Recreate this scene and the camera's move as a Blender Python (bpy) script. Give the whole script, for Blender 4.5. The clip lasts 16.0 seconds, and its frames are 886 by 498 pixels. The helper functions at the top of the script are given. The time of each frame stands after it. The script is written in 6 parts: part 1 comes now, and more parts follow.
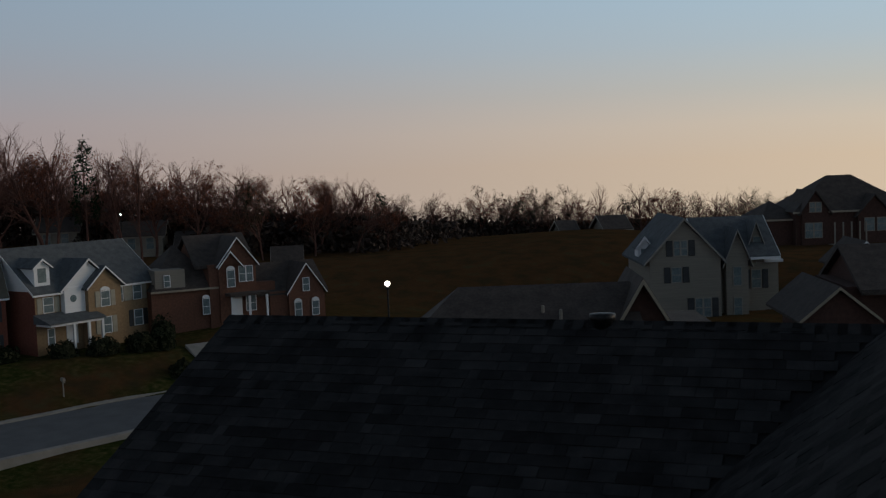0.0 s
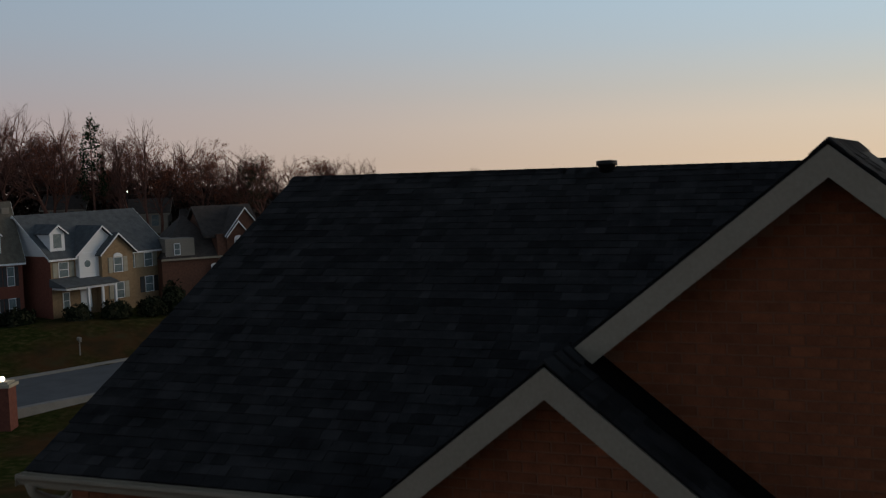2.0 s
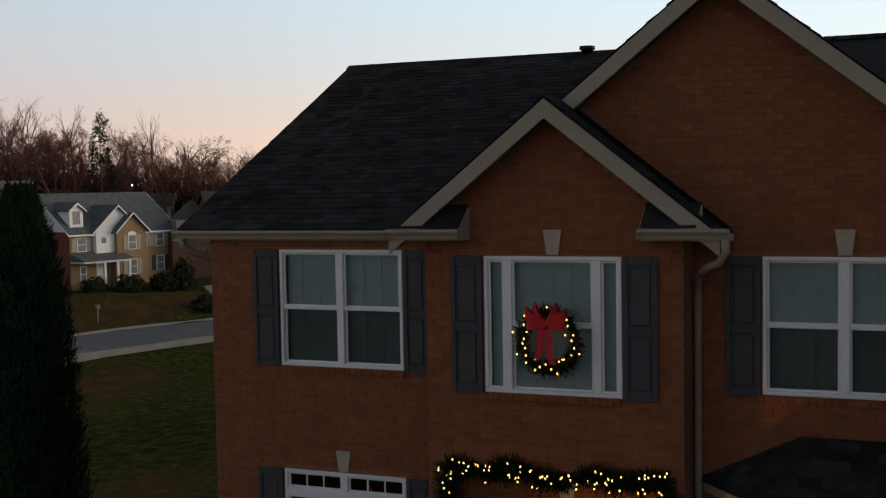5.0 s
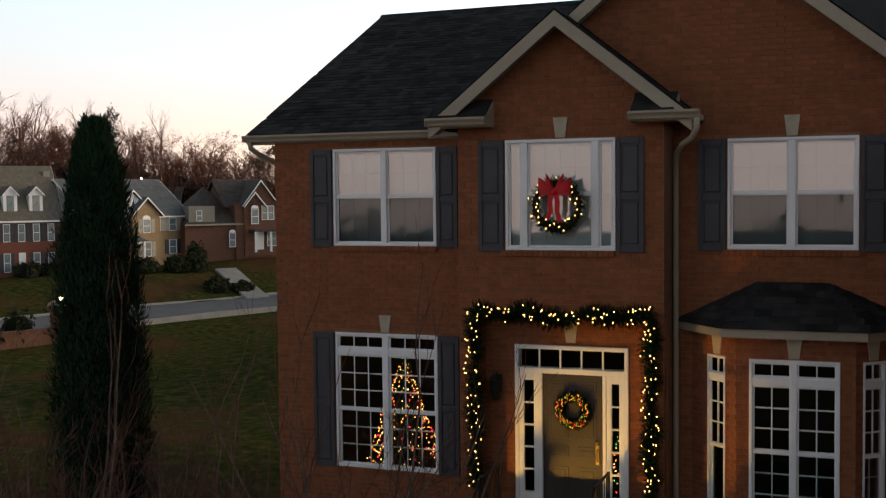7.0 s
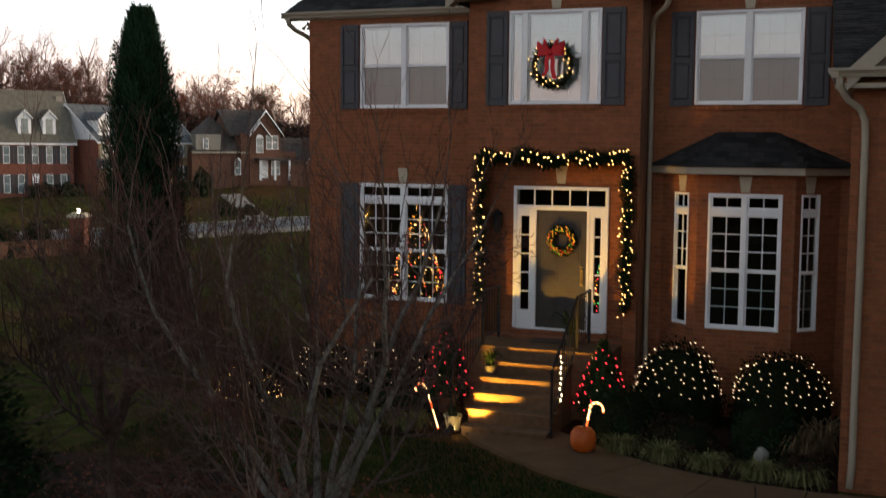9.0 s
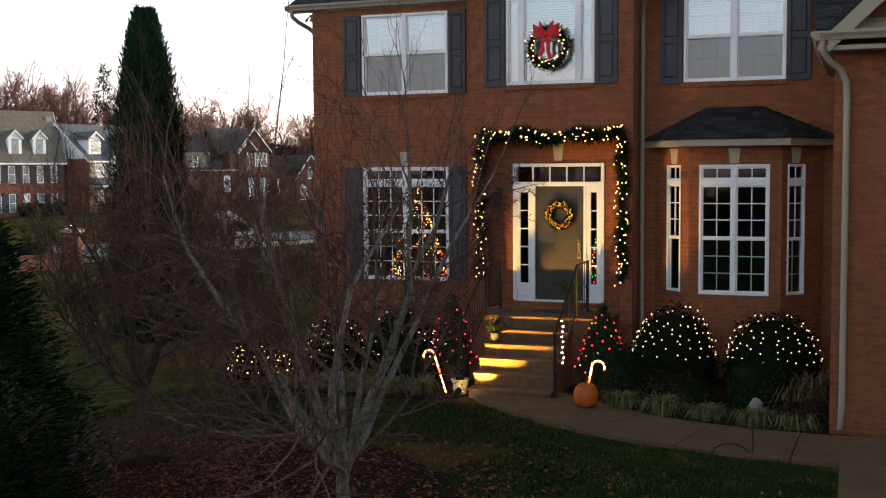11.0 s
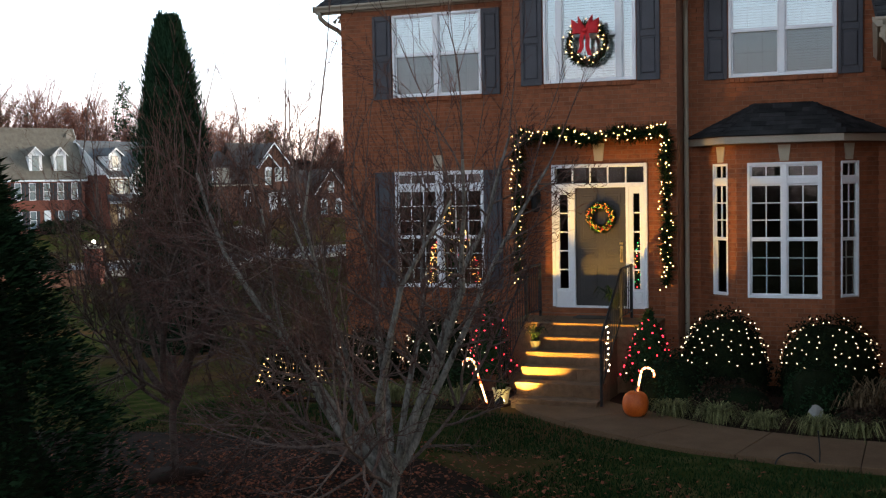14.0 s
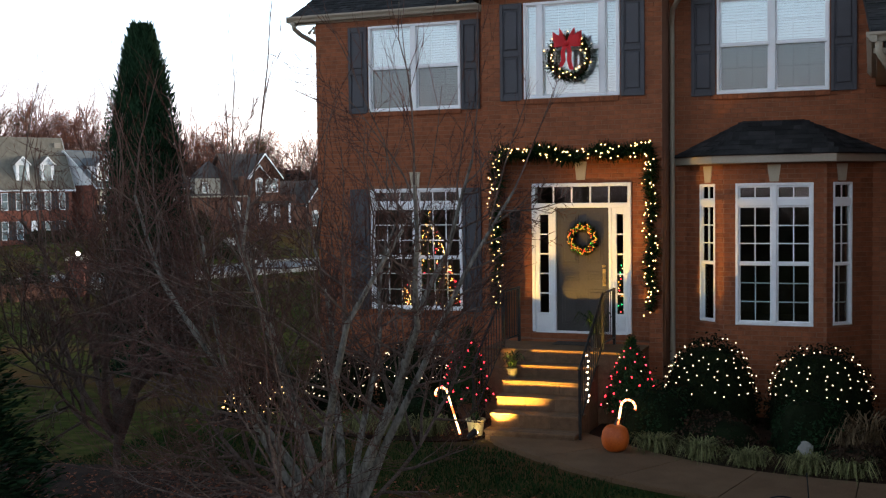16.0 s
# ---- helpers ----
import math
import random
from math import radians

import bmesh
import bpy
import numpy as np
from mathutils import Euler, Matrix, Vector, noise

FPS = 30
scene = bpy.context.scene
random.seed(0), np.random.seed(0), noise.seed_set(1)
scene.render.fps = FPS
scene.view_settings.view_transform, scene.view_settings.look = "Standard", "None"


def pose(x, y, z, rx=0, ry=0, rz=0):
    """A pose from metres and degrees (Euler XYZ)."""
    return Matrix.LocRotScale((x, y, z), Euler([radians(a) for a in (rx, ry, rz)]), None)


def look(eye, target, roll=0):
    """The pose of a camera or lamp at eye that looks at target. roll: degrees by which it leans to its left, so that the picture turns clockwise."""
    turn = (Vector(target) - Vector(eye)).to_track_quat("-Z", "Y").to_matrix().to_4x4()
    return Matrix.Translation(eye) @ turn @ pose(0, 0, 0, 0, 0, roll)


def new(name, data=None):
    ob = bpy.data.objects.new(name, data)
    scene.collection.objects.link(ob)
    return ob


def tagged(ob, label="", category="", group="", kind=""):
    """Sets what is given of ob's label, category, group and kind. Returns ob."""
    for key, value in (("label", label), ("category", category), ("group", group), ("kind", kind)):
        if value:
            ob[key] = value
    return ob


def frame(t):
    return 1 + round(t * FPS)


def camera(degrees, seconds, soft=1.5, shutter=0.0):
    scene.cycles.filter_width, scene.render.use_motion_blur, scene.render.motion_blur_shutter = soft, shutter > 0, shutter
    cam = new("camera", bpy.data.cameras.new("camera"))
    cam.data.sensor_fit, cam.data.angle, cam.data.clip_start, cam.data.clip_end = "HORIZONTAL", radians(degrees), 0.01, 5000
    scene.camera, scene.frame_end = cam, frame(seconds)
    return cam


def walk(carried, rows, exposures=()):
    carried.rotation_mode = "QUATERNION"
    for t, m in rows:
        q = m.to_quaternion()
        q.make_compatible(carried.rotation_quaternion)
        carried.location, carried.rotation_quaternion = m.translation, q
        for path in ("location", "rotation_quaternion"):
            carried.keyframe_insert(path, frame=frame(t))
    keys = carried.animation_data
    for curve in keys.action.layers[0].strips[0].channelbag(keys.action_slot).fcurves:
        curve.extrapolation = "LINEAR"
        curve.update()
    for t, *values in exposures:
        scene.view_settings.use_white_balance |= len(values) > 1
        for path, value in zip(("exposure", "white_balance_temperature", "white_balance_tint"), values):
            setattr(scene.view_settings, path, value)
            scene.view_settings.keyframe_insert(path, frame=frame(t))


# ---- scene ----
cam = camera(43.0, 16.0, soft=1.2, shutter=0.4)
PATH = [
    (0, (2.496, -4.758, 11.005), (1.735, -2.914, 10.863), -2.3),
    (0.5, (2.4, -5.179, 10.575), (1.637, -3.334, 10.46), -1.9),
    (1, (2.473, -5.602, 10.165), (1.703, -3.762, 10.012), -2.0),
    (1.5, (2.722, -6.514, 9.861), (1.962, -4.67, 9.718), -1.9),
    (2, (3.003, -7.401, 9.545), (2.251, -5.554, 9.393), -2.0),
    (2.5, (3.234, -8.143, 9.172), (2.489, -6.292, 9.025), -1.6),
    (3, (3.481, -9.051, 8.796), (2.741, -7.196, 8.676), -1.5),
    (3.5, (3.673, -9.804, 8.415), (2.931, -7.951, 8.298), -1.5),
    (4, (3.876, -10.592, 8.029), (3.139, -8.737, 7.911), -1.2),
    (4.5, (4.074, -11.384, 7.66), (3.344, -9.525, 7.55), -1.4),
    (4.7, (4.159, -11.716, 7.495), (3.428, -9.859, 7.38), -1.0),
    (6.8, (4.945, -15.132, 5.864), (4.22, -13.269, 5.777), -1.1),
    (7, (5.014, -15.432, 5.662), (4.29, -13.571, 5.567), -0.6),
    (7.5, (5.203, -16.184, 5.258), (4.477, -14.322, 5.175), -0.7),
    (8, (5.401, -16.999, 4.87), (4.665, -15.141, 4.794), -0.6),
    (8.5, (5.635, -17.824, 4.462), (4.902, -15.966, 4.361), -0.1),
    (9, (5.892, -18.514, 4.112), (5.18, -16.654, 3.934), 0.5),
    (9.2, (5.953, -18.587, 4.036), (5.248, -16.727, 3.829), 1.2),
    (11.3, (5.86, -19.553, 3.297), (5.173, -17.679, 3.166), -0.5),
    (11.5, (5.797, -19.589, 3.403), (5.108, -17.717, 3.257), -0.3),
    (12, (5.662, -19.584, 3.302), (4.955, -17.718, 3.171), -0.6),
    (12.5, (5.542, -19.513, 3.196), (4.828, -17.649, 3.071), -0.9),
    (13, (5.458, -19.396, 3.129), (4.74, -17.533, 3.003), -0.5),
    (13.5, (5.382, -19.192, 3.114), (4.654, -17.332, 3.011), -1.0),
    (14, (5.341, -18.905, 3.113), (4.623, -17.041, 3.005), -1.1),
    (14.5, (5.317, -18.598, 3.137), (4.615, -16.728, 3.042), -0.6),
    (15, (5.318, -18.326, 3.215), (4.611, -16.458, 3.12), -1.0),
    (15.5, (5.336, -18.147, 3.239), (4.623, -16.28, 3.159), -0.7),
    (16, (5.369, -17.968, 3.244), (4.657, -16.101, 3.155), -0.7),
]
EXPOSURES = [(0.0, 0.0, 6300, 9), (2.0, 0.15, 6450, 10), (3.5, 0.4, 6750, 12), (4.7, 0.8, 7300, 14), (7.0, 1.5, 7700, 14), (9.0, 1.95, 7600, 14), (11.5, 2.6, 6900, 12), (12.5, 2.65, 6800, 11), (16.0, 2.55, 6500, 10)]
walk(cam, [(t, look(eye, target, roll)) for t, eye, target, roll in PATH], EXPOSURES)

# ---- dusk light: the sun is just under the horizon, ahead and to the right ----
SUN_AZ = 55.0
world = bpy.data.worlds.new("dusk")
scene.world = world
world.use_nodes = True
wn, wl = world.node_tree.nodes, world.node_tree.links
wn.clear()
w_out = wn.new("ShaderNodeOutputWorld")
w_bg = wn.new("ShaderNodeBackground")
w_bg.inputs[1].default_value = 1.0
w_sky = wn.new("ShaderNodeTexSky")
w_sky.sky_type = "NISHITA"
w_sky.sun_disc = False
w_sky.sun_elevation = radians(1.5)
w_sky.sun_rotation = radians(SUN_AZ)
w_sky.altitude = 200
w_sky.dust_density = 2.0
w_tc = wn.new("ShaderNodeTexCoord")
w_sep = wn.new("ShaderNodeSeparateXYZ")
wl.new(w_tc.outputs["Generated"], w_sep.inputs[0])


def sky_ramp(stops):
    r = wn.new("ShaderNodeValToRGB")
    els = r.color_ramp.elements
    while len(els) < len(stops):
        els.new(0.5)
    for e, (p, c) in zip(els, stops):
        e.position, e.color = p, (*c, 1)
    wl.new(w_sep.outputs[2], r.inputs[0])
    return r


# towards the sunset, and away from it
ramp_sun = sky_ramp([(0.0, (0.80, 0.62, 0.42)), (0.03, (0.76, 0.64, 0.48)), (0.06, (0.62, 0.61, 0.53)), (0.10, (0.51, 0.61, 0.65)), (0.17, (0.44, 0.62, 0.76)), (0.40, (0.15, 0.20, 0.26)), (1.0, (0.030, 0.043, 0.062))])
ramp_anti = sky_ramp([(0.0, (0.33, 0.262, 0.262)), (0.05, (0.355, 0.295, 0.305)), (0.085, (0.325, 0.315, 0.345)), (0.12, (0.295, 0.335, 0.39)), (0.18, (0.265, 0.345, 0.43)), (0.40, (0.12, 0.15, 0.19)), (1.0, (0.030, 0.043, 0.062))])
w_dot = wn.new("ShaderNodeVectorMath")
w_dot.operation = "DOT_PRODUCT"
w_dot.inputs[1].default_value = (math.sin(radians(SUN_AZ)), math.cos(radians(SUN_AZ)), 0)
wl.new(w_tc.outputs["Generated"], w_dot.inputs[0])
w_map = wn.new("ShaderNodeMapRange")
w_map.interpolation_type = "SMOOTHSTEP"
w_map.inputs["From Min"].default_value = -0.45
w_map.inputs["From Max"].default_value = 1.01
wl.new(w_dot.outputs["Value"], w_map.inputs["Value"])
w_mix = wn.new("ShaderNodeMix")
w_mix.data_type = "RGBA"
wl.new(w_map.outputs[0], w_mix.inputs["Factor"])
wl.new(ramp_anti.outputs[0], w_mix.inputs["A"])
wl.new(ramp_sun.outputs[0], w_mix.inputs["B"])
w_scale = wn.new("ShaderNodeVectorMath")
w_scale.operation = "SCALE"
w_scale.inputs["Scale"].default_value = 0.05
wl.new(w_sky.outputs[0], w_scale.inputs[0])
w_add = wn.new("ShaderNodeMix")
w_add.data_type = "RGBA"
w_add.inputs["Factor"].default_value = 0.08
wl.new(w_mix.outputs["Result"], w_add.inputs["A"])
wl.new(w_scale.outputs[0], w_add.inputs["B"])
# the sky dims away from the sunset
w_back = wn.new("ShaderNodeMapRange")
w_back.interpolation_type = "SMOOTHSTEP"
w_back.inputs["From Min"].default_value = -0.9
w_back.inputs["From Max"].default_value = -0.1
w_back.inputs["To Min"].default_value = 1.1
wl.new(w_dot.outputs["Value"], w_back.inputs["Value"])
wl.new(w_back.outputs[0], w_bg.inputs[1])
wl.new(w_add.outputs["Result"], w_bg.inputs[0])
wl.new(w_bg.outputs[0], w_out.inputs[0])

sun = new("sun", bpy.data.lights.new("sun", "SUN"))
sun.data.energy = 0.75
sun.data.angle = radians(30)
sun.data.color = (1.0, 0.8, 0.6)
sun.matrix_world = look((40, 30, 10), (0, 0, 0))

# ---- materials ----


def nodes_of(name):
    m = bpy.data.materials.new(name)
    m.use_nodes = True
    t = m.node_tree
    return m, t.nodes, t.links, t.nodes["Principled BSDF"]


def surface(name, a, b, scale=6.0, rough=0.8, bump=0.3, fine=60.0, random=0.0, island=False, metal=0.0, coat=0.0, stretch=(1, 1, 1), spec=0.4, c=None):
    """Two colours mixed by coarse and fine noise, with a fine relief; random varies the brightness from piece to piece."""
    m, n, l, p = nodes_of(name)
    tc = n.new("ShaderNodeTexCoord")
    mp = n.new("ShaderNodeMapping")
    mp.inputs["Scale"].default_value = stretch
    l.new(tc.outputs["Object"], mp.inputs[0])
    n1 = n.new("ShaderNodeTexNoise")
    n1.inputs["Scale"].default_value = scale
    n1.inputs["Detail"].default_value = 5
    n2 = n.new("ShaderNodeTexNoise")
    n2.inputs["Scale"].default_value = fine
    n2.inputs["Detail"].default_value = 3
    l.new(mp.outputs[0], n1.inputs[0])
    l.new(mp.outputs[0], n2.inputs[0])
    add = n.new("ShaderNodeMath")
    add.operation = "MULTIPLY_ADD"
    add.inputs[1].default_value = 0.45
    l.new(n2.outputs[0], add.inputs[0])
    half = n.new("ShaderNodeMath")
    half.operation = "MULTIPLY"
    half.inputs[1].default_value = 0.55
    l.new(n1.outputs[0], half.inputs[0])
    l.new(half.outputs[0], add.inputs[2])
    r = n.new("ShaderNodeValToRGB")
    e = r.color_ramp.elements
    e[0].position, e[0].color = 0.36, (*a, 1)
    e[1].position, e[1].color = 0.64, (*b, 1)
    if c:
        k = e.new(0.5)
        k.color = (*c, 1)
    l.new(add.outputs[0], r.inputs[0])
    col = r.outputs[0]
    if random:
        src = n.new("ShaderNodeNewGeometry").outputs["Random Per Island"] if island else n.new("ShaderNodeObjectInfo").outputs["Random"]
        mr = n.new("ShaderNodeMapRange")
        mr.inputs["To Min"].default_value = 1 - random
        mr.inputs["To Max"].default_value = 1 + random
        l.new(src, mr.inputs["Value"])
        mul = n.new("ShaderNodeVectorMath")
        mul.operation = "SCALE"
        l.new(col, mul.inputs[0])
        l.new(mr.outputs[0], mul.inputs["Scale"])
        col = mul.outputs[0]
    l.new(col, p.inputs["Base Color"])
    p.inputs["Roughness"].default_value = rough
    p.inputs["Metallic"].default_value = metal
    p.inputs["Specular IOR Level"].default_value = spec
    p.inputs["Coat Weight"].default_value = coat
    if bump:
        bp = n.new("ShaderNodeBump")
        bp.inputs["Strength"].default_value = bump
        bp.inputs["Distance"].default_value = 0.01
        l.new(add.outputs[0], bp.inputs["Height"])
        l.new(bp.outputs[0], p.inputs["Normal"])
    return m


def glow(name, colour, strength):
    m, n, l, p = nodes_of(name)
    p.inputs["Base Color"].default_value = (*colour, 1)
    p.inputs["Emission Color"].default_value = (*colour, 1)
    p.inputs["Emission Strength"].default_value = strength
    return m


def pane_glass(name, tint=(0.9, 0.95, 0.95), gloss=0.06, ior=1.5):
    m, n, l, p = nodes_of(name)
    n.remove(p)
    out = n["Material Output"]
    tr = n.new("ShaderNodeBsdfTransparent")
    tr.inputs[0].default_value = (*tint, 1)
    gl = n.new("ShaderNodeBsdfGlossy")
    gl.inputs["Roughness"].default_value = 0.03
    fr = n.new("ShaderNodeFresnel")
    fr.inputs["IOR"].default_value = ior
    ad = n.new("ShaderNodeMath")
    ad.operation = "ADD"
    ad.inputs[1].default_value = gloss
    l.new(fr.outputs[0], ad.inputs[0])
    mx = n.new("ShaderNodeMixShader")
    l.new(ad.outputs[0], mx.inputs[0])
    l.new(tr.outputs[0], mx.inputs[1])
    l.new(gl.outputs[0], mx.inputs[2])
    l.new(mx.outputs[0], out.inputs[0])
    return m


BRICK = surface("brick_red", (0.165, 0.050, 0.019), (0.265, 0.088, 0.036), 9, 0.9, 0.5, 90, random=0.14)
BRICK_I = surface("brick_red_field", (0.165, 0.050, 0.019), (0.265, 0.088, 0.036), 9, 0.9, 0.5, 90, random=0.14, island=True)
MORTAR = surface("mortar", (0.19, 0.085, 0.048), (0.25, 0.12, 0.070), 4, 0.95, 0.3, 120)
SHINGLE = surface("asphalt_shingle", (0.014, 0.014, 0.0147), (0.043, 0.042, 0.042), 3, 0.95, 0.6, 160, random=0.34, spec=0.04)
SHINGLE_I = surface("asphalt_shingle_field", (0.014, 0.014, 0.0147), (0.043, 0.042, 0.042), 3, 0.95, 0.6, 160, random=0.34, island=True, spec=0.04)
ROOFBASE = surface("roof_felt", (0.006, 0.006, 0.007), (0.012, 0.012, 0.013), 3, 0.95, 0.3, 100)
TRIM = surface("tan_trim_paint", (0.27, 0.228, 0.170), (0.33, 0.284, 0.216), 1.5, 0.55, 0.08, 40)
STONE = surface("cast_stone", (0.36, 0.31, 0.23), (0.48, 0.42, 0.32), 6, 0.9, 0.3, 80)
WHITE = surface("white_vinyl", (0.70, 0.71, 0.72), (0.78, 0.79, 0.80), 2, 0.4, 0.03, 50)
SHUTTER = surface("slate_shutter", (0.034, 0.035, 0.042), (0.054, 0.055, 0.064), 3, 0.6, 0.1, 60)
BLIND = surface("window_blind", (0.70, 0.77, 0.79), (0.77, 0.84, 0.86), 3, 0.6, 0.05, 50)
GLASS = pane_glass("window_glass", gloss=0.12)
DARKPANE = pane_glass("dim_window_glass", gloss=0.0, ior=1.4)
SCREEN = pane_glass("screened_glass", tint=(0.58, 0.62, 0.62), gloss=0.04, ior=1.4)
DARKROOM = surface("unlit_room_shade", (0.045, 0.034, 0.028), (0.07, 0.05, 0.042), 1, 0.9, 0.05, 20)
DOORPAINT = surface("grey_door_paint", (0.030, 0.026, 0.024), (0.046, 0.040, 0.036), 2, 0.5, 0.05, 50)
BRASS = surface("worn_brass", (0.45, 0.33, 0.14), (0.60, 0.45, 0.2), 8, 0.35, 0.05, 60, metal=1.0)
IRON = surface("black_iron", (0.012, 0.012, 0.012), (0.03, 0.03, 0.03), 8, 0.5, 0.1, 60, metal=0.6)
CONCRETE = surface("aggregate_concrete", (0.088, 0.050, 0.027), (0.145, 0.088, 0.050), 2.2, 0.95, 0.35, 60, spec=0.15, random=0.08)
ASPHALT = surface("asphalt", (0.080, 0.085, 0.092), (0.12, 0.125, 0.132), 0.8, 0.85, 0.2, 30)
PALE = surface("pale_concrete", (0.22, 0.21, 0.19), (0.32, 0.30, 0.27), 1.2, 0.9, 0.2, 30)
MULCH = surface("leaf_mulch", (0.010, 0.006, 0.004), (0.034, 0.017, 0.011), 3, 0.95, 0.8, 45, spec=0.05)
LEAFLITTER = surface("fallen_leaf", (0.095, 0.030, 0.016), (0.25, 0.080, 0.040), 6, 0.85, 0.2, 60, random=0.5, island=True, spec=0.1)
BARK = surface("grey_bark", (0.045, 0.037, 0.032), (0.25, 0.23, 0.20), 9, 0.95, 0.5, 50, stretch=(1, 1, 0.35), spec=0.1)
TWIG = surface("twig_bark", (0.042, 0.019, 0.015), (0.11, 0.056, 0.045), 9, 0.9, 0.2, 60, spec=0.1)
FARBARK = surface("far_bark", (0.075, 0.036, 0.029), (0.16, 0.086, 0.068), 2, 0.95, 0.2, 20, spec=0.05)
EVERGREEN = surface("evergreen_sprays", (0.006, 0.015, 0.007), (0.018, 0.038, 0.015), 2, 0.9, 0.2, 40, random=0.45, island=True, spec=0.06)
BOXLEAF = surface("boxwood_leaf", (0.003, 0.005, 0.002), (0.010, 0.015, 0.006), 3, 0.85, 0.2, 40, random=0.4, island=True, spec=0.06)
GARLANDLEAF = surface("garland_needle", (0.008, 0.022, 0.008), (0.026, 0.055, 0.018), 5, 0.85, 0.2, 60, random=0.4, island=True, spec=0.1)
LIRIOPE = surface("strap_leaf", (0.045, 0.050, 0.016), (0.20, 0.19, 0.085), 4, 0.8, 0.1, 50, random=0.5, island=True, spec=0.1)
DRYGRASS = surface("dry_grass_blade", (0.09, 0.060, 0.032), (0.18, 0.125, 0.072), 4, 0.85, 0.1, 50, random=0.4, island=True, spec=0.1)
AUTUMN = surface("russet_leaf", (0.10, 0.034, 0.020), (0.21, 0.074, 0.040), 1.2, 0.9, 0.1, 20, random=0.5, island=True, spec=0.05)
DARKLEAF = surface("dull_leaf", (0.020, 0.026, 0.014), (0.045, 0.044, 0.024), 1.2, 0.9, 0.1, 20, random=0.45, island=True, spec=0.05)
GRASS = surface("lawn_blade", (0.010, 0.026, 0.008), (0.024, 0.046, 0.013), 0.7, 0.9, 0.2, 20, random=0.4, island=True, spec=0.05)


def part(name, m, material, parent=None, label=""):
    """Links a mesh made by a Mesh builder as one object under its thing."""
    ob = new(name, m.data(name) if isinstance(m, Mesh) else m)
    if material is not None and not ob.data.materials:
        ob.data.materials.append(material)
    if parent is not None:
        ob.parent = parent
    if label:
        ob["label"] = label
    return ob


def thing(name, place, label, category, group="", kind="", turn=0.0):
    ob = new(name)
    ob.empty_display_size = 0.2
    ob.matrix_world = pose(*place, 0, 0, turn)
    return tagged(ob, label, category, group, kind)


class Mesh:
    """Collects corners and faces of one mesh."""

    def __init__(self):
        self.v, self.f = [], []

    def add(self, verts, faces):
        k = len(self.v)
        self.v.extend(tuple(p) for p in verts)
        self.f.extend(tuple(i + k for i in f) for f in faces)
        return self

    def box(self, x0, x1, y0, y1, z0, z1, m=None):
        p = [(x, y, z) for x in (x0, x1) for y in (y0, y1) for z in (z0, z1)]
        if m is not None:
            p = [m @ Vector(q) for q in p]
        return self.add(p, [(0, 1, 3, 2), (4, 6, 7, 5), (0, 4, 5, 1), (2, 3, 7, 6), (0, 2, 6, 4), (1, 5, 7, 3)])

    def bevel(self, x0, x1, y0, y1, z0, z1, b=0.008):
        """A box whose front (towards -y) is chamfered."""
        p = [(x0, y1, z0), (x1, y1, z0), (x1, y1, z1), (x0, y1, z1), (x0, y0 + b, z0), (x1, y0 + b, z0), (x1, y0 + b, z1), (x0, y0 + b, z1),
             (x0 + b, y0, z0 + b), (x1 - b, y0, z0 + b), (x1 - b, y0, z1 - b), (x0 + b, y0, z1 - b)]
        return self.add(p, [(0, 3, 2, 1), (0, 1, 5, 4), (1, 2, 6, 5), (2, 3, 7, 6), (3, 0, 4, 7), (4, 5, 9, 8), (5, 6, 10, 9), (6, 7, 11, 10), (7, 4, 8, 11), (8, 9, 10, 11)])

    def prism(self, ring, off):
        """A closed outline pushed along off."""
        n, off = len(ring), Vector(off)
        p = [Vector(q) for q in ring] + [Vector(q) + off for q in ring]
        return self.add(p, [tuple(range(n))[::-1], tuple(range(n, 2 * n))] + [(i, (i + 1) % n, n + (i + 1) % n, n + i) for i in range(n)])

    def tube(self, path, radii, sides=8, cap=True):
        path = [Vector(q) for q in path]
        if not hasattr(radii, "__len__"):
            radii = [radii] * len(path)
        k0, up = len(self.v), None
        for i, q in enumerate(path):
            d = path[min(i + 1, len(path) - 1)] - path[max(i - 1, 0)]
            d = d.normalized() if d.length > 1e-9 else Vector((0, 0, 1))
            if up is None:
                up = d.orthogonal().normalized()
            up = up - d * up.dot(d)
            up = up.normalized() if up.length > 1e-6 else d.orthogonal().normalized()
            side = d.cross(up)
            for s in range(sides):
                a = 2 * math.pi * s / sides
                self.v.append(tuple(q + (up * math.cos(a) + side * math.sin(a)) * radii[i]))
        for i in range(len(path) - 1):
            for s in range(sides):
                a, b = k0 + i * sides + s, k0 + i * sides + (s + 1) % sides
                self.f.append((a, b, b + sides, a + sides))
        if cap:
            self.f.append(tuple(k0 + s for s in range(sides))[::-1])
            self.f.append(tuple(k0 + (len(path) - 1) * sides + s for s in range(sides)))
        return self

    def lathe(self, profile, sides=20, at=(0, 0, 0), wob=None):
        k0 = len(self.v)
        for r, z in profile:
            for s in range(sides):
                a = 2 * math.pi * s / sides
                q = r * (wob(a, z) if wob else 1)
                self.v.append((at[0] + q * math.cos(a), at[1] + q * math.sin(a), at[2] + z))
        for i in range(len(profile) - 1):
            for s in range(sides):
                a, b = k0 + i * sides + s, k0 + i * sides + (s + 1) % sides
                self.f.append((a, b, b + sides, a + sides))
        self.f.append(tuple(k0 + s for s in range(sides))[::-1])
        self.f.append(tuple(k0 + (len(profile) - 1) * sides + s for s in range(sides)))
        return self

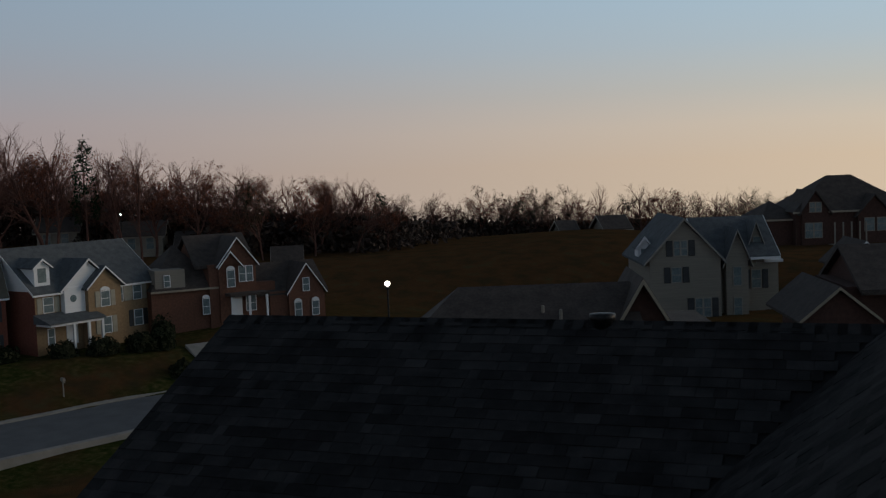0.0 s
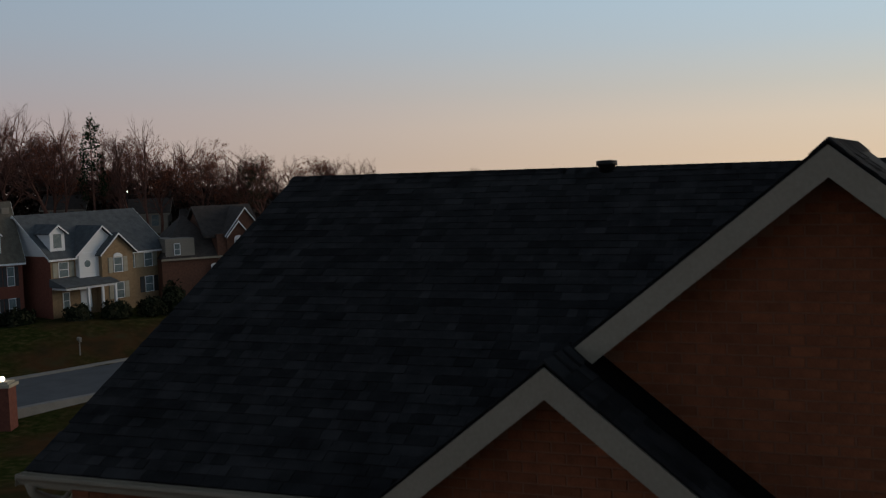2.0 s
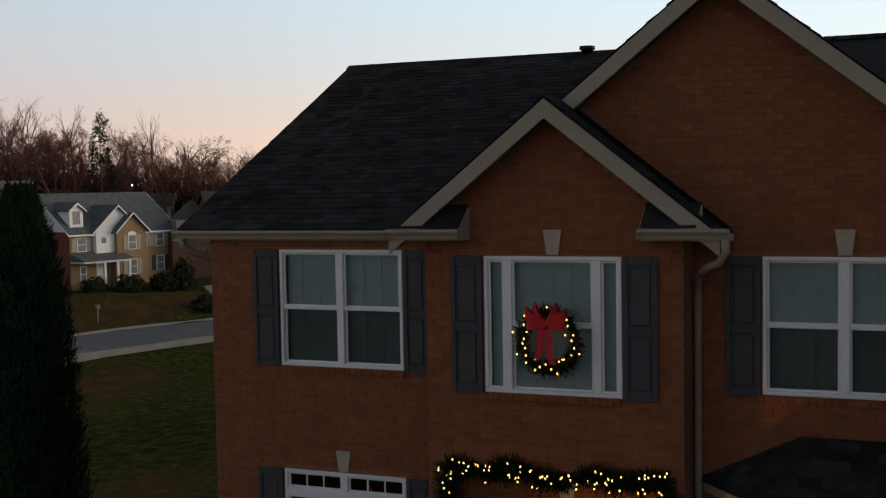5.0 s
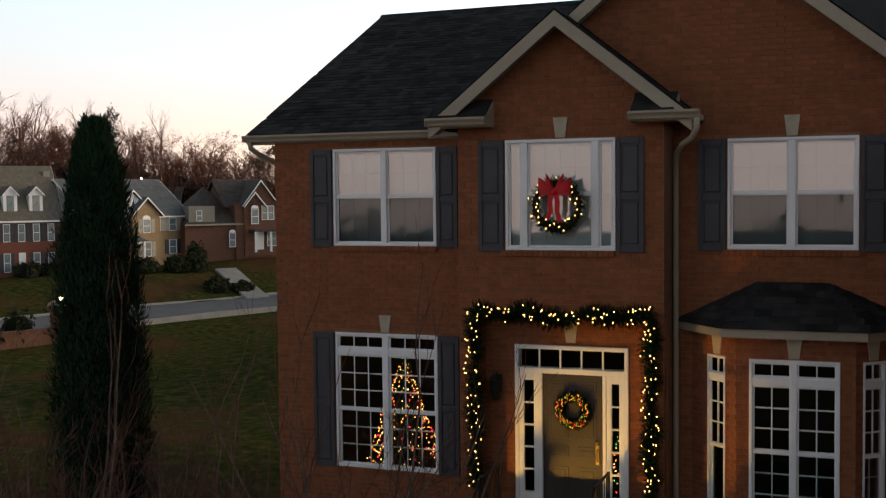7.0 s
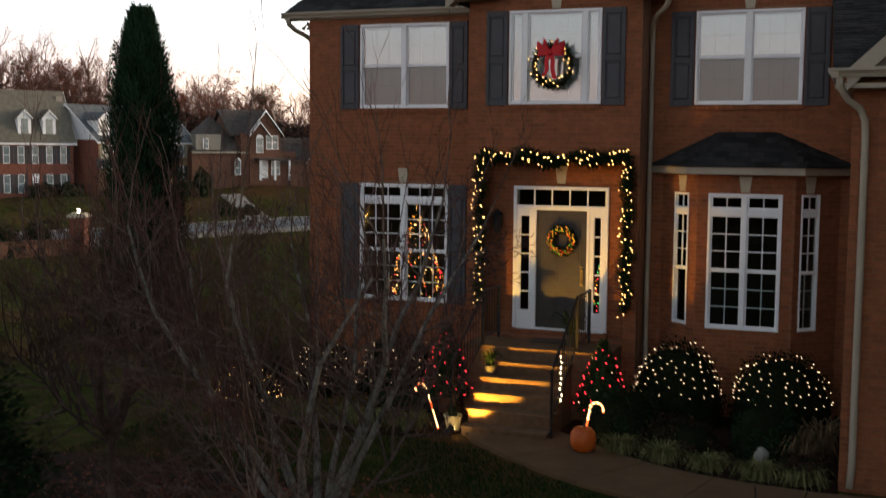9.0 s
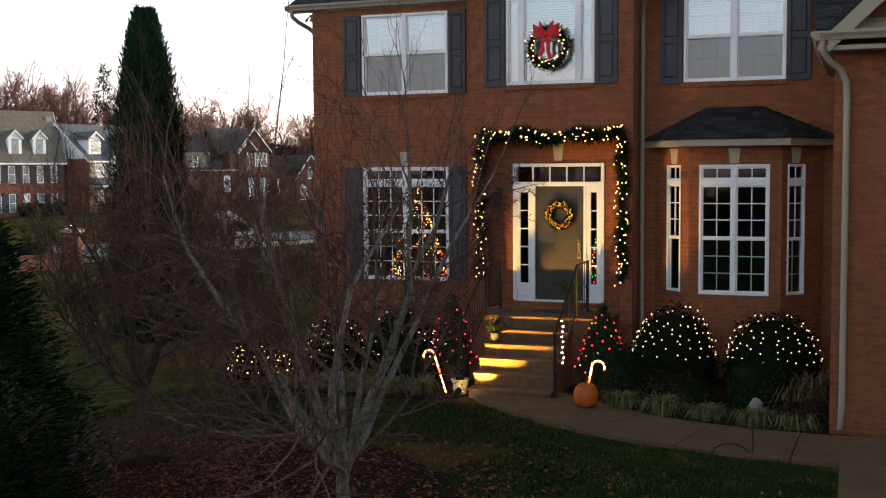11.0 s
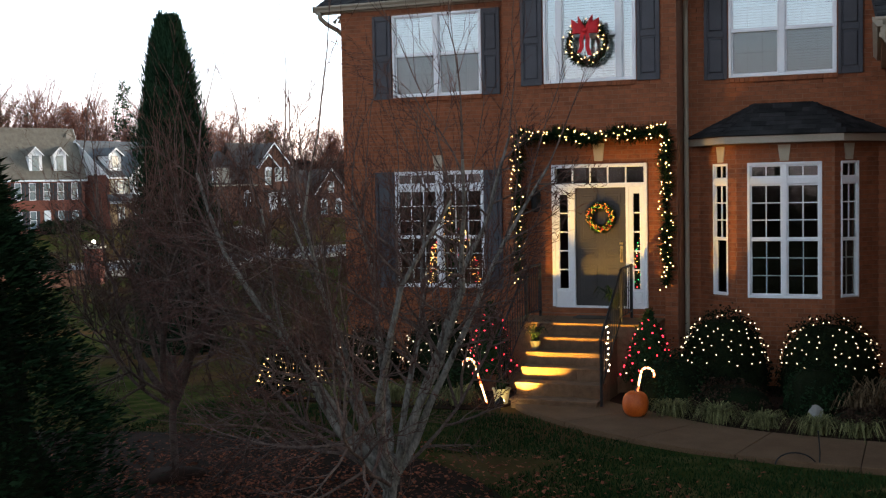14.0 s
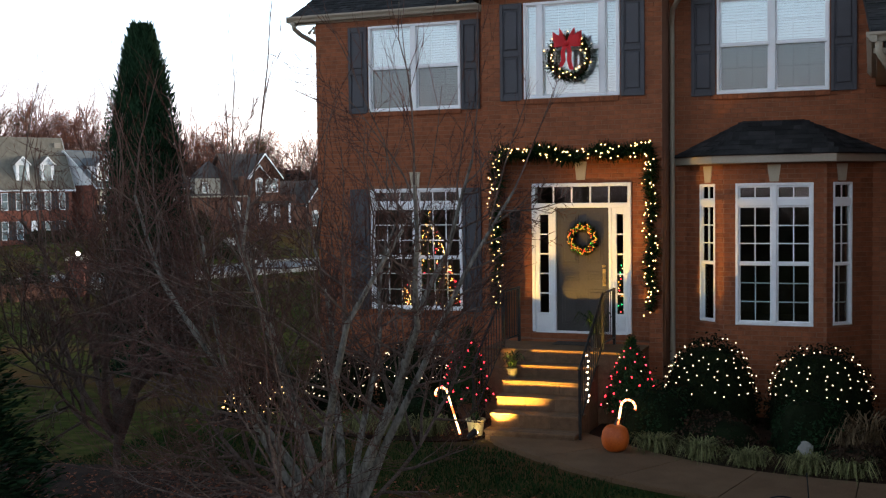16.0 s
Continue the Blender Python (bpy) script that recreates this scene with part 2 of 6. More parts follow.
    def ball(self, c, r, rings=4, sides=6):
        prof = [(r * math.sin(math.pi * i / rings) + 1e-4, -r * math.cos(math.pi * i / rings)) for i in range(rings + 1)]
        return self.lathe(prof, sides, c)

    def leaf(self, c, n, size, wide=0.5):
        """A small bent leaf or spray: two triangles folded along its length."""
        c, n = Vector(c), Vector(n).normalized()
        t = n.orthogonal().normalized()
        t.rotate(Matrix.Rotation(random.uniform(0, 6.283), 3, n))
        s = n.cross(t)
        return self.add([c - t * size, c + s * size * wide + n * size * 0.2, c + t * size, c - s * size * wide + n * size * 0.2], [(0, 1, 2), (0, 2, 3)])

    def weld(self):
        """Joins corners that lie in one place, so that touching slabs make one body."""
        at, k, seen = {}, [], []
        for p in self.v:
            key = tuple(round(c, 4) for c in p)
            if key not in at:
                at[key] = len(seen)
                seen.append(tuple(p))
            k.append(at[key])
        self.v, self.f = seen, [g for g in (tuple(k[i] for i in f) for f in self.f) if len(set(g)) == len(g)]
        return self

    def data(self, name, smooth=False):
        me = bpy.data.meshes.new(name)
        me.from_pydata(self.v, [], self.f)
        me.update()
        if smooth:
            me.polygons.foreach_set("use_smooth", [True] * len(me.polygons))
        return me


def smooth_part(name, m, material, parent=None, label=""):
    return part(name, m.data(name, True), material, parent, label)


# ---- the ground: one sheet to the horizon ----
LEVELS = [(0, -5, -0.28), (5, -14, -0.35), (-4, -10, -0.36), (2, 8, -0.1), (-10, 4, -0.75), (-20, 15, -1.4), (-33, 29, -1.9), (-37, 38, -1.4), (-33, 46, -1.35), (-29, 53, -1.2), (-22, 60, -0.6), (-46, 51, 0.7),
          (-42, 62, 1.1), (-10, 71, 0.4), (-8, 109, 2.2), (0, 57, 0.8), (-8, 30, 0.4), (-85, 90, 4.6), (-65, 84, 3.6), (-51, 92, 3.0), (-38, 97, 3.4), (-26, 102, 4.1), (-40, 150, -2),
          (0, 160, -2), (-110, 55, 4), (40, 60, 0), (35, 0, 0), (0, -70, -1), (-60, -10, -1)]


def ground_z(x, y):
    num = den = 0.0
    for a, b, c in LEVELS:
        w = 1.0 / (((x - a) ** 2 + (y - b) ** 2) + 9.0) ** 2
        num, den = num + w * c, den + w
    return num / den - max(0.0, math.hypot(x, y) - 190.0) * 0.05


def ground_sheet():
    m = Mesh()
    xs = sorted(set([-1500, -800, -400, -250, -180] + [i * 4 - 140 for i in range(66)] + [i * 0.8 - 14 for i in range(42)] + [170, 260, 500, 1500]))
    ys = sorted(set([-1500, -600, -250, -120, -70] + [i * 4 - 40 for i in range(56)] + [i * 0.8 - 22 for i in range(34)] + [220, 320, 600, 1500]))
    for y in ys:
        for x in xs:
            k = noise.noise((x * 0.5, y * 0.5, 0)) * 0.03 + noise.noise((x * 0.05, y * 0.05, 3)) * (0.25 if y > 20 else 0.0)
            m.v.append((x, y, ground_z(x, y) + k))
    w = len(xs)
    m.f = [(j * w + i, j * w + i + 1, (j + 1) * w + i + 1, (j + 1) * w + i) for j in range(len(ys) - 1) for i in range(w - 1)]
    return m


def ground_material():
    m, n, l, p = nodes_of("autumn_lawn")
    tc = n.new("ShaderNodeTexCoord")

    def tex(scale, detail=4):
        t = n.new("ShaderNodeTexNoise")
        t.inputs["Scale"].default_value = scale
        t.inputs["Detail"].default_value = detail
        l.new(tc.outputs["Object"], t.inputs[0])
        return t.outputs[0]

    def ramp(src, stops):
        r = n.new("ShaderNodeValToRGB")
        els = r.color_ramp.elements
        while len(els) < len(stops):
            els.new(0.5)
        for e, (q, c) in zip(els, stops):
            e.position, e.color = q, (*c, 1)
        l.new(src, r.inputs[0])
        return r.outputs[0]

    def mix(f, a, b):
        x = n.new("ShaderNodeMix")
        x.data_type = "RGBA"
        l.new(f, x.inputs["Factor"])
        l.new(a, x.inputs["A"])
        l.new(b, x.inputs["B"])
        return x.outputs["Result"]

    green = ramp(tex(2.5), [(0.3, (0.022, 0.030, 0.008)), (0.5, (0.042, 0.048, 0.014)), (0.62, (0.070, 0.062, 0.022)), (0.78, (0.115, 0.084, 0.037))])
    brown = ramp(tex(0.6), [(0.3, (0.050, 0.036, 0.020)), (0.55, (0.095, 0.046, 0.022)), (0.75, (0.075, 0.060, 0.030))])
    sep = n.new("ShaderNodeSeparateXYZ")
    l.new(tc.outputs["Object"], sep.inputs[0])
    far = n.new("ShaderNodeMapRange")
    far.inputs["From Min"].default_value = 52
    far.inputs["From Max"].default_value = 75
    l.new(sep.outputs[1], far.inputs["Value"])
    patch = ramp(tex(0.16, 3), [(0.48, (0, 0, 0)), (0.62, (1, 1, 1))])
    mx = n.new("ShaderNodeMath")
    mx.operation = "MAXIMUM"
    l.new(far.outputs[0], mx.inputs[0])
    l.new(patch, mx.inputs[1])
    ms = n.new("ShaderNodeMath")
    ms.operation = "MULTIPLY"
    ms.inputs[1].default_value = 0.85
    l.new(mx.outputs[0], ms.inputs[0])
    l.new(mix(ms.outputs[0], green, brown), p.inputs["Base Color"])
    p.inputs["Roughness"].default_value = 0.95
    p.inputs["Specular IOR Level"].default_value = 0.0
    bp = n.new("ShaderNodeBump")
    bp.inputs["Strength"].default_value = 0.7
    bp.inputs["Distance"].default_value = 0.05
    l.new(tex(14, 6), bp.inputs["Height"])
    l.new(bp.outputs[0], p.inputs["Normal"])
    return m


ground = smooth_part("ground", ground_sheet(), ground_material())
tagged(ground, "dull green and brown autumn lawn rising to a field", "ground", kind="structure")


def ribbon(name, line, left, right, thick, material, label, category, steps=6, lift=0.0):
    """A strip of road, kerb or path laid over the ground along a smoothed line; left and right are its edges' offsets."""
    pts = []
    q = [Vector((x, y)) for x, y in line]
    for i in range(len(q) - 1):
        p0, p1, p2, p3 = q[max(i - 1, 0)], q[i], q[i + 1], q[min(i + 2, len(q) - 1)]
        for s in range(steps):
            t = s / steps
            pts.append(0.5 * (2 * p1 + (p2 - p0) * t + (2 * p0 - 5 * p1 + 4 * p2 - p3) * t * t + (3 * p1 - p0 - 3 * p2 + p3) * t ** 3))
    pts.append(q[-1])
    m = Mesh()
    for i, c in enumerate(pts):
        d = (pts[min(i + 1, len(pts) - 1)] - pts[max(i - 1, 0)]).normalized()
        side = Vector((-d.y, d.x))
        a, b = c + side * left, c - side * right
        z = ground_z(c.x, c.y) + lift
        m.v += [(a.x, a.y, z - 0.3), (a.x, a.y, z + thick), (b.x, b.y, z + thick), (b.x, b.y, z - 0.3)]
    for i in range(len(pts) - 1):
        k = i * 4
        m.f += [(k + j, k + 4 + j, k + 5 + j, k + 1 + j) for j in range(3)]
    m.f += [(0, 1, 2, 3), tuple(len(m.v) - 4 + j for j in (3, 2, 1, 0))]
    return tagged(part(name, m, material), label, category, kind="structure")


ROAD = [(-45, 8), (-42.6, 22), (-40.2, 31), (-37.4, 38), (-33.8, 46), (-29.5, 53), (-24, 60), (-16, 67)]
ribbon("road", ROAD, 3.7, 3.7, 0.10, ASPHALT, "grey asphalt residential street curving uphill", "road", lift=0.05)
ribbon("kerb", ROAD, 4.15, -3.7, 0.2, PALE, "pale concrete kerb along the street", "kerb", lift=0.05)
ribbon("kerb", ROAD, -3.7, 4.15, 0.2, PALE, "pale concrete kerb along the street", "kerb", lift=0.05)
ribbon("driveway", [(-34.2, 50.8), (-36.6, 53.0), (-39.4, 55.0)], 0.8, 0.8, 0.06, PALE, "pale concrete driveway beside a hedge", "driveway", lift=0.1)

# ---- the red brick house ----
house = thing("brick_house", (0, 0, 0), "two-storey red brick house with tan trim and dark shingle roof", "house")
Y_LEFT, Y_MID, Y_RIGHT, Y_GAR = 1.10, -0.05, 0.62, -3.30
COURSE, BRICKL = 0.076, 0.213
BIG = (2.58, 9.60, 0.80)      # big gable: x of the ridge, its height, slope
SMALL = (0.83, 8.20, 0.80)    # small gable


def inside_any(x0, x1, z0, z1, holes):
    return any(x1 > a + 0.002 and x0 < b - 0.002 and z1 > c + 0.002 and z0 < d - 0.002 for a, b, c, d in holes)


def wall_backing(m, x0, x1, z0, z1, holes, y, thick=0.22, f=None):
    """A wall slab with openings through it; f turns plan places into the world."""
    xs = sorted({x0, x1, *[min(max(v, x0), x1) for h in holes for v in h[:2]]})
    zs = sorted({z0, z1, *[min(max(v, z0), z1) for h in holes for v in h[2:]]})
    for a, b in zip(xs, xs[1:]):
        for c, d in zip(zs, zs[1:]):
            if not inside_any(a, b, c, d, holes):
                m.box(a, b, y, y + thick, c, d, f)


full_brick = Mesh()
full_brick.add([(0, 0, 0), (BRICKL - 0.011, 0, 0), (BRICKL - 0.011, 0, COURSE - 0.011), (0, 0, COURSE - 0.011),
                (0.003, -0.008, 0.003), (BRICKL - 0.014, -0.008, 0.003), (BRICKL - 0.014, -0.008, COURSE - 0.014), (0.003, -0.008, COURSE - 0.014)],
               [(0, 1, 5, 4), (1, 2, 6, 5), (2, 3, 7, 6), (3, 0, 4, 7), (4, 5, 6, 7)])
FULL_BRICK = full_brick.data("brick")
FULL_BRICK.materials.append(BRICK)


def brick_face(wall, x0, x1, z0, z1, holes, y, keep=None, f=None, single=None):
    """Running bond laid on a wall; bricks inside the stretch `single` are pieces of their own, the others one mesh."""
    m, rows, apart = Mesh(), int((z1 - z0) / COURSE), 0
    for r in range(rows):
        z = z0 + r * COURSE
        x = x0 - (BRICKL / 2 if r % 2 else 0)
        while x < x1 - 0.01:
            a, b = max(x, x0), min(x + BRICKL - 0.011, x1)
            x += BRICKL
            c, d = z, z + COURSE - 0.011
            if b - a < 0.03 or (keep and not keep(a, b, c, d)):
                continue
            spans = [(a, b)]
            for h in holes:
                if d > h[2] + 0.01 and c < h[3] - 0.01:
                    nxt = []
                    for p, q in spans:
                        if q <= h[0] or p >= h[1]:
                            nxt.append((p, q))
                        else:
                            nxt += [s for s in ((p, min(q, h[0])), (max(p, h[1]), q)) if s[1] - s[0] > 0.03]
                    spans = nxt
            for p, q in spans:
                whole = q - p > BRICKL - 0.012
                if whole and single and single(p, q, c, d) and apart < 300 and f is None:
                    o = part("brick", FULL_BRICK, None, wall)
                    o.location = (p, y, c)
                    apart += 1
                    continue
                j = random.uniform(-0.0015, 0.0015)
                v = [(p, y, c), (q, y, c), (q, y, d), (p, y, d), (p + 0.003, y - 0.008 + j, c + 0.003), (q - 0.003, y - 0.008 + j, c + 0.003), (q - 0.003, y - 0.008 + j, d - 0.003), (p + 0.003, y - 0.008 + j, d - 0.003)]
                if f is not None:
                    v = [f @ Vector(w) for w in v]
                m.add(v, [(0, 1, 5, 4), (1, 2, 6, 5), (2, 3, 7, 6), (3, 0, 4, 7), (4, 5, 6, 7)])
    return tagged(part("brick_field", m, BRICK_I, wall), kind="stuff")


LW, LL = (-3.33, -1.525, 4.86, 6.43), (-3.33, -1.525, 1.22, 3.44)
WW, ENTRY = (0.0, 1.60, 4.87, 6.44), (-0.42, 2.06, 0.90, 4.00)
RW, BAYHOLE = (3.03, 4.75, 4.87, 6.41), (2.75, 5.15, 0.9, 3.6)


def under(gable, drop=0.0):
    gx, gz, s = gable
    return lambda x: gz - drop - s * abs(x - gx)


def gable_top(m, gable, z0, y, thick, drop, x0=None, x1=None):
    gx, gz, s = gable
    w = (gz - drop - z0) / s
    a, b = (gx - w, gx + w) if x0 is None else (max(gx - w, x0), min(gx + w, x1))
    top = under(gable, drop)
    ring = [(a, y, z0), (b, y, z0), (b, y, max(top(b), z0 + 0.001)), (gx, y, gz - drop), (a, y, max(top(a), z0 + 0.001))]
    m.prism(ring, (0, thick, 0))


# left wing
m = Mesh()
wall_backing(m, -4.41, -0.72, -0.6, 6.62, [LW, LL], Y_LEFT)
m.box(-4.41, -4.25, Y_LEFT + 0.22, 11.6, -0.6, 6.62)
m.prism([(-4.41, Y_LEFT + 0.1, 6.62), (-4.41, 11.6, 6.62), (-4.41, 6.0, 9.3)], (0.2, 0, 0))
wall_l = part("wall", m.weld(), MORTAR, house)
brick_face(wall_l, -4.41, -0.72, -0.53, 6.62, [LW, LL], Y_LEFT)
side = Matrix.Translation((-4.41, 0, 0)) @ Matrix.Rotation(radians(-90), 4, "Z")
brick_face(wall_l, -11.6, -Y_LEFT, -0.53, 6.62, [], 0.0, f=side)

# middle bay with the entrance
m = Mesh()
wall_backing(m, -0.72, 2.27, -0.6, 6.62, [WW, ENTRY], Y_MID)
m.box(-0.72, -0.50, Y_MID + 0.22, Y_LEFT + 0.1, -0.6, 6.62)
m.box(2.10, 2.27, Y_MID + 0.22, Y_RIGHT + 0.1, -0.6, 6.62)
gable_top(m, SMALL, 6.62, Y_MID, 0.22, 0.16, -0.72, 2.38)
wall_m = part("wall", m.weld(), MORTAR, house)
ok = under(SMALL, 0.14)
brick_face(wall_m, -0.72, 2.27, -0.53, 8.0, [WW, ENTRY], Y_MID, keep=lambda a, b, c, d: c < 6.5 or d < min(ok(a), ok(b)))
cheek = Matrix.Translation((-0.72, 0, 0)) @ Matrix.Rotation(radians(-90), 4, "Z")
brick_face(wall_m, -Y_LEFT, -Y_MID, -0.53, 6.62, [], 0.0, f=cheek)

# right part under the big gable
m = Mesh()
wall_backing(m, 2.27, 6.2, -0.6, 6.62, [RW, BAYHOLE], Y_RIGHT)
gable_top(m, BIG, 6.62, Y_RIGHT, 0.22, 0.18, -0.8, 6.2)
wall_r = part("wall", m.weld(), MORTAR, house)
ok2 = under(BIG, 0.15)
brick_face(wall_r, 0.60, 6.0, -0.53, 9.4, [RW, BAYHOLE, (0.0, 2.27, -1, 6.7)], Y_RIGHT, keep=lambda a, b, c, d: c < 6.5 or d < min(ok2(a), ok2(b)),
           single=lambda a, b, c, d: 2.35 < a < 4.3 and 7.2 < c < 9.2)

# entrance recess: back wall with the door's opening, reveals and ceiling
DOORHOLE = (0.04, 1.72, 1.0, 3.48)
m = Mesh()
wall_backing(m, -0.42, 2.06, 0.6, 4.0, [DOORHOLE], 0.24, 0.16)
m.box(-0.64, -0.42, Y_MID + 0.22, 0.4, 0.6, 4.0)
m.box(2.06, 2.28, Y_MID + 0.22, 0.4, 0.6, 4.0)
m.box(-0.42, 2.06, Y_MID + 0.22, 0.4, 4.0, 4.2)
wall_e = part("wall", m.weld(), MORTAR, house)
brick_face(wall_e, -0.42, 2.06, 0.9, 4.0, [DOORHOLE], 0.24)
rev = Matrix.Translation((2.06, 0, 0)) @ Matrix.Rotation(radians(-90), 4, "Z")
brick_face(wall_e, -0.24, -Y_MID, 0.9, 4.0, [], 0.0, f=rev)
rev = Matrix.Translation((-0.42, 0, 0)) @ Matrix.Rotation(radians(90), 4, "Z")
brick_face(wall_e, Y_MID, 0.24, 0.9, 4.0, [], 0.0, f=rev)

# garage wing in front at the right
m = Mesh()
m.box(5.60, 12.5, Y_GAR, 1.0, -0.6, 4.92)
GAR = (8.9, 8.35, 0.95)
gable_top(m, GAR, 4.92, Y_GAR, 0.22, 0.15)
wall_g = part("wall", m, MORTAR, house)
ok3 = under(GAR, 0.1)
brick_face(wall_g, 5.60, 8.0, -0.53, 6.4, [], Y_GAR, keep=lambda a, b, c, d: c < 4.6 or d < min(ok3(a), ok3(b)))

# flat brick arches over the windows and sills of brick on edge
m = Mesh()
for (a, b, c, d), y in ((LW, Y_LEFT), (LL, Y_LEFT), (WW, Y_MID), (RW, Y_RIGHT)):
    n = int((b - a + 0.1) / 0.078)
    for i in range(n):
        m.bevel(a - 0.05 + i * 0.078, a - 0.05 + i * 0.078 + 0.0745, y - 0.045, y + 0.05, c - 0.085, c - 0.005, 0.006)
tagged(part("brick_sill", m, BRICK_I, house, "brick-on-edge sills below the windows"), kind="stuff")


# ---- windows ----
def muntins(m, x0, x1, z0, z1, nx, nz, y, t=0.016):
    for i in range(1, nx):
        x = x0 + (x1 - x0) * i / nx
        m.box(x - t / 2, x + t / 2, y - 0.008, y + 0.008, z0, z1)
    for j in range(1, nz):
        z = z0 + (z1 - z0) * j / nz
        m.box(x0, x1, y - 0.006, y + 0.006, z - t / 2, z + t / 2)


def window(place, turn, w, h, units, transom=0.0, grid=(3, 3), blind=False, mullion=0.10, faint=False):
    """A white vinyl window seen from outside: origin at the lower left corner of its outer face; units are widths of its lights."""
    win = new("window")
    win.parent = house
    win.matrix_local = pose(*place, 0, 0, turn)
    fr, e = Mesh(), 0.045 if w > 0.5 else 0.030
    fr.bevel(0, w, 0, 0.10, 0, e, 0.006)
    fr.bevel(0, w, 0, 0.10, h - e, h, 0.006)
    fr.bevel(0, e, 0, 0.10, e, h - e, 0.006)
    fr.bevel(w - e, w, 0, 0.10, e, h - e, 0.006)
    hm = h - transom
    if transom:
        fr.bevel(e, w - e, 0.002, 0.10, hm - 0.055, hm + 0.055, 0.006)
    x, total = e, sum(units)
    free = w - 2 * e - mullion * (len(units) - 1)
    spans = []
    for i, u in enumerate(units):
        a = x
        x += free * u / total
        spans.append((a, x))
        if i < len(units) - 1:
            fr.bevel(x, x + mullion, -0.004, 0.10, e, h - e, 0.006)
            x += mullion
    part("window_frame", fr, WHITE, win, "white vinyl window frame")
    for i, (a, b) in enumerate(spans):
        if len(units) == 3 and i != 1:
            lows = [(e, h - e, False)]
        else:
            top = hm - 0.055 if transom else h - e
            mid = (e + top) / 2 + 0.0
            lows = [(mid + 0.02, top, False), (e, mid + 0.02, True)]
            s = Mesh()
            s.bevel(a, b, 0.018, 0.07, mid - 0.02, mid + 0.028, 0.005)
            part("meeting_rail", s, WHITE, win)
        if transom:
            lows.append((hm + 0.055, h - e, False))
        for z0, z1, low in lows:
            sash, yy = Mesh(), 0.06 if low else 0.035
            t = 0.025 if w > 0.5 else 0.015
            for q in ((a, a + t, z0, z1), (b - t, b, z0, z1), (a + t, b - t, z0, z0 + t), (a + t, b - t, z1 - t, z1)):
                sash.box(q[0], q[1], yy, yy + 0.03, q[2], q[3])
            nz = 1 if transom and z0 > hm else grid[1]
            nx = 1 if (len(units) == 3 and i != 1) else grid[0]
            muntins(sash, a + t, b - t, z0 + t, z1 - t, nx, nz, yy + (0.045 if low else (0.030 if faint else 0.012)), 0.010 if faint else 0.018)
            part("sash", sash, WHITE, win)
            g = Mesh()
            g.box(a + t, b - t, yy + 0.014, yy + 0.018, z0 + t, z1 - t)
            gl = part("pane", g, (SCREEN if low and len(units) == 2 else GLASS) if blind else DARKPANE, win, "pane behind an insect screen" if low else "clear window pane")
            gl.visible_shadow = False
    if blind:
        bl = Mesh()
        n = int((h - 0.1) / 0.045)
        for i in range(n):
            z = 0.05 + i * 0.045
            bl.add([(0.05, 0.140, z), (w - 0.05, 0.140, z), (w - 0.05, 0.162, z + 0.044), (0.05, 0.162, z + 0.044)], [(0, 1, 2, 3)])
        bl.box(0.03, w - 0.03, 0.145, 0.20, h - 0.10, h - 0.045)
        part("blind", bl, BLIND, win, "lowered white slatted blind")
    return win


def holewin(h, y, **k):
    return window((h[0], y - 0.02, h[2]), 0, h[1] - h[0], h[3] - h[2], **k)


holewin(LW, Y_LEFT, units=(1, 1), grid=(3, 2), blind=True, faint=True)
holewin(WW, Y_MID, units=(0.2, 1.0, 0.2), grid=(4, 2), blind=True, faint=True)
holewin(RW, Y_RIGHT, units=(1, 1), grid=(3, 2), blind=True, faint=True)
holewin(LL, Y_LEFT, units=(1, 1), transom=0.31, grid=(3, 3))


def shutter(x0, x1, z0, z1, y):
    """A shutter of two raised panels with a middle rail."""
    sh = new("shutter")
    sh.parent = house
    m, e = Mesh(), 0.055
    y0, y1 = y - 0.045, y - 0.003
    m.bevel(x0, x0 + e, y0, y1, z0, z1, 0.005)
    m.bevel(x1 - e, x1, y0, y1, z0, z1, 0.005)
    mid = z0 + (z1 - z0) * 0.48
    for a, b in ((z0, z0 + 0.09), (mid - 0.04, mid + 0.04), (z1 - 0.09, z1)):
        m.bevel(x0 + e, x1 - e, y0 + 0.002, y1, a, b, 0.005)
    part("shutter_frame", m, SHUTTER, sh)
    for a, b in ((z0 + 0.09, mid - 0.04), (mid + 0.04, z1 - 0.09)):
        p = Mesh()
        p.box(x0 + e, x1 - e, y1 - 0.018, y1, a, b)
        p.bevel(x0 + e + 0.022, x1 - e - 0.022, y1 - 0.036, y1 - 0.018, a + 0.028, b - 0.028, 0.016)
        part("shutter_panel", p, SHUTTER, sh)
    sh["label"] = "slate grey panelled shutter"
    return sh


for (a, b, c, d), y in ((LW, Y_LEFT), (LL, Y_LEFT), (WW, Y_MID), (RW, Y_RIGHT)):
    shutter(a - 0.40, a - 0.02, c - 0.02, d + 0.0, y)
    shutter(b + 0.02, b + (0.37 if y == Y_LEFT else 0.40), c - 0.02, d + 0.0, y)


def keystone(x, y, z, h=0.28, w=0.21, turn=0.0):
    m = Mesh()
    m.prism([(-w * 0.33, 0, 0), (w * 0.33, 0, 0), (w * 0.5, 0, h), (-w * 0.5, 0, h)], (0, 0.06, 0))
    k = part("keystone", m, STONE, house, "tan cast stone keystone")
    k.matrix_local = pose(x, y - 0.03, z, 0, 0, turn)


keystone((LL[0] + LL[1]) / 2, Y_LEFT, LL[3] + 0.02)
keystone(0.82, Y_MID, WW[3] + 0.02)
keystone((RW[0] + RW[1]) / 2, Y_RIGHT, RW[3] + 0.02)
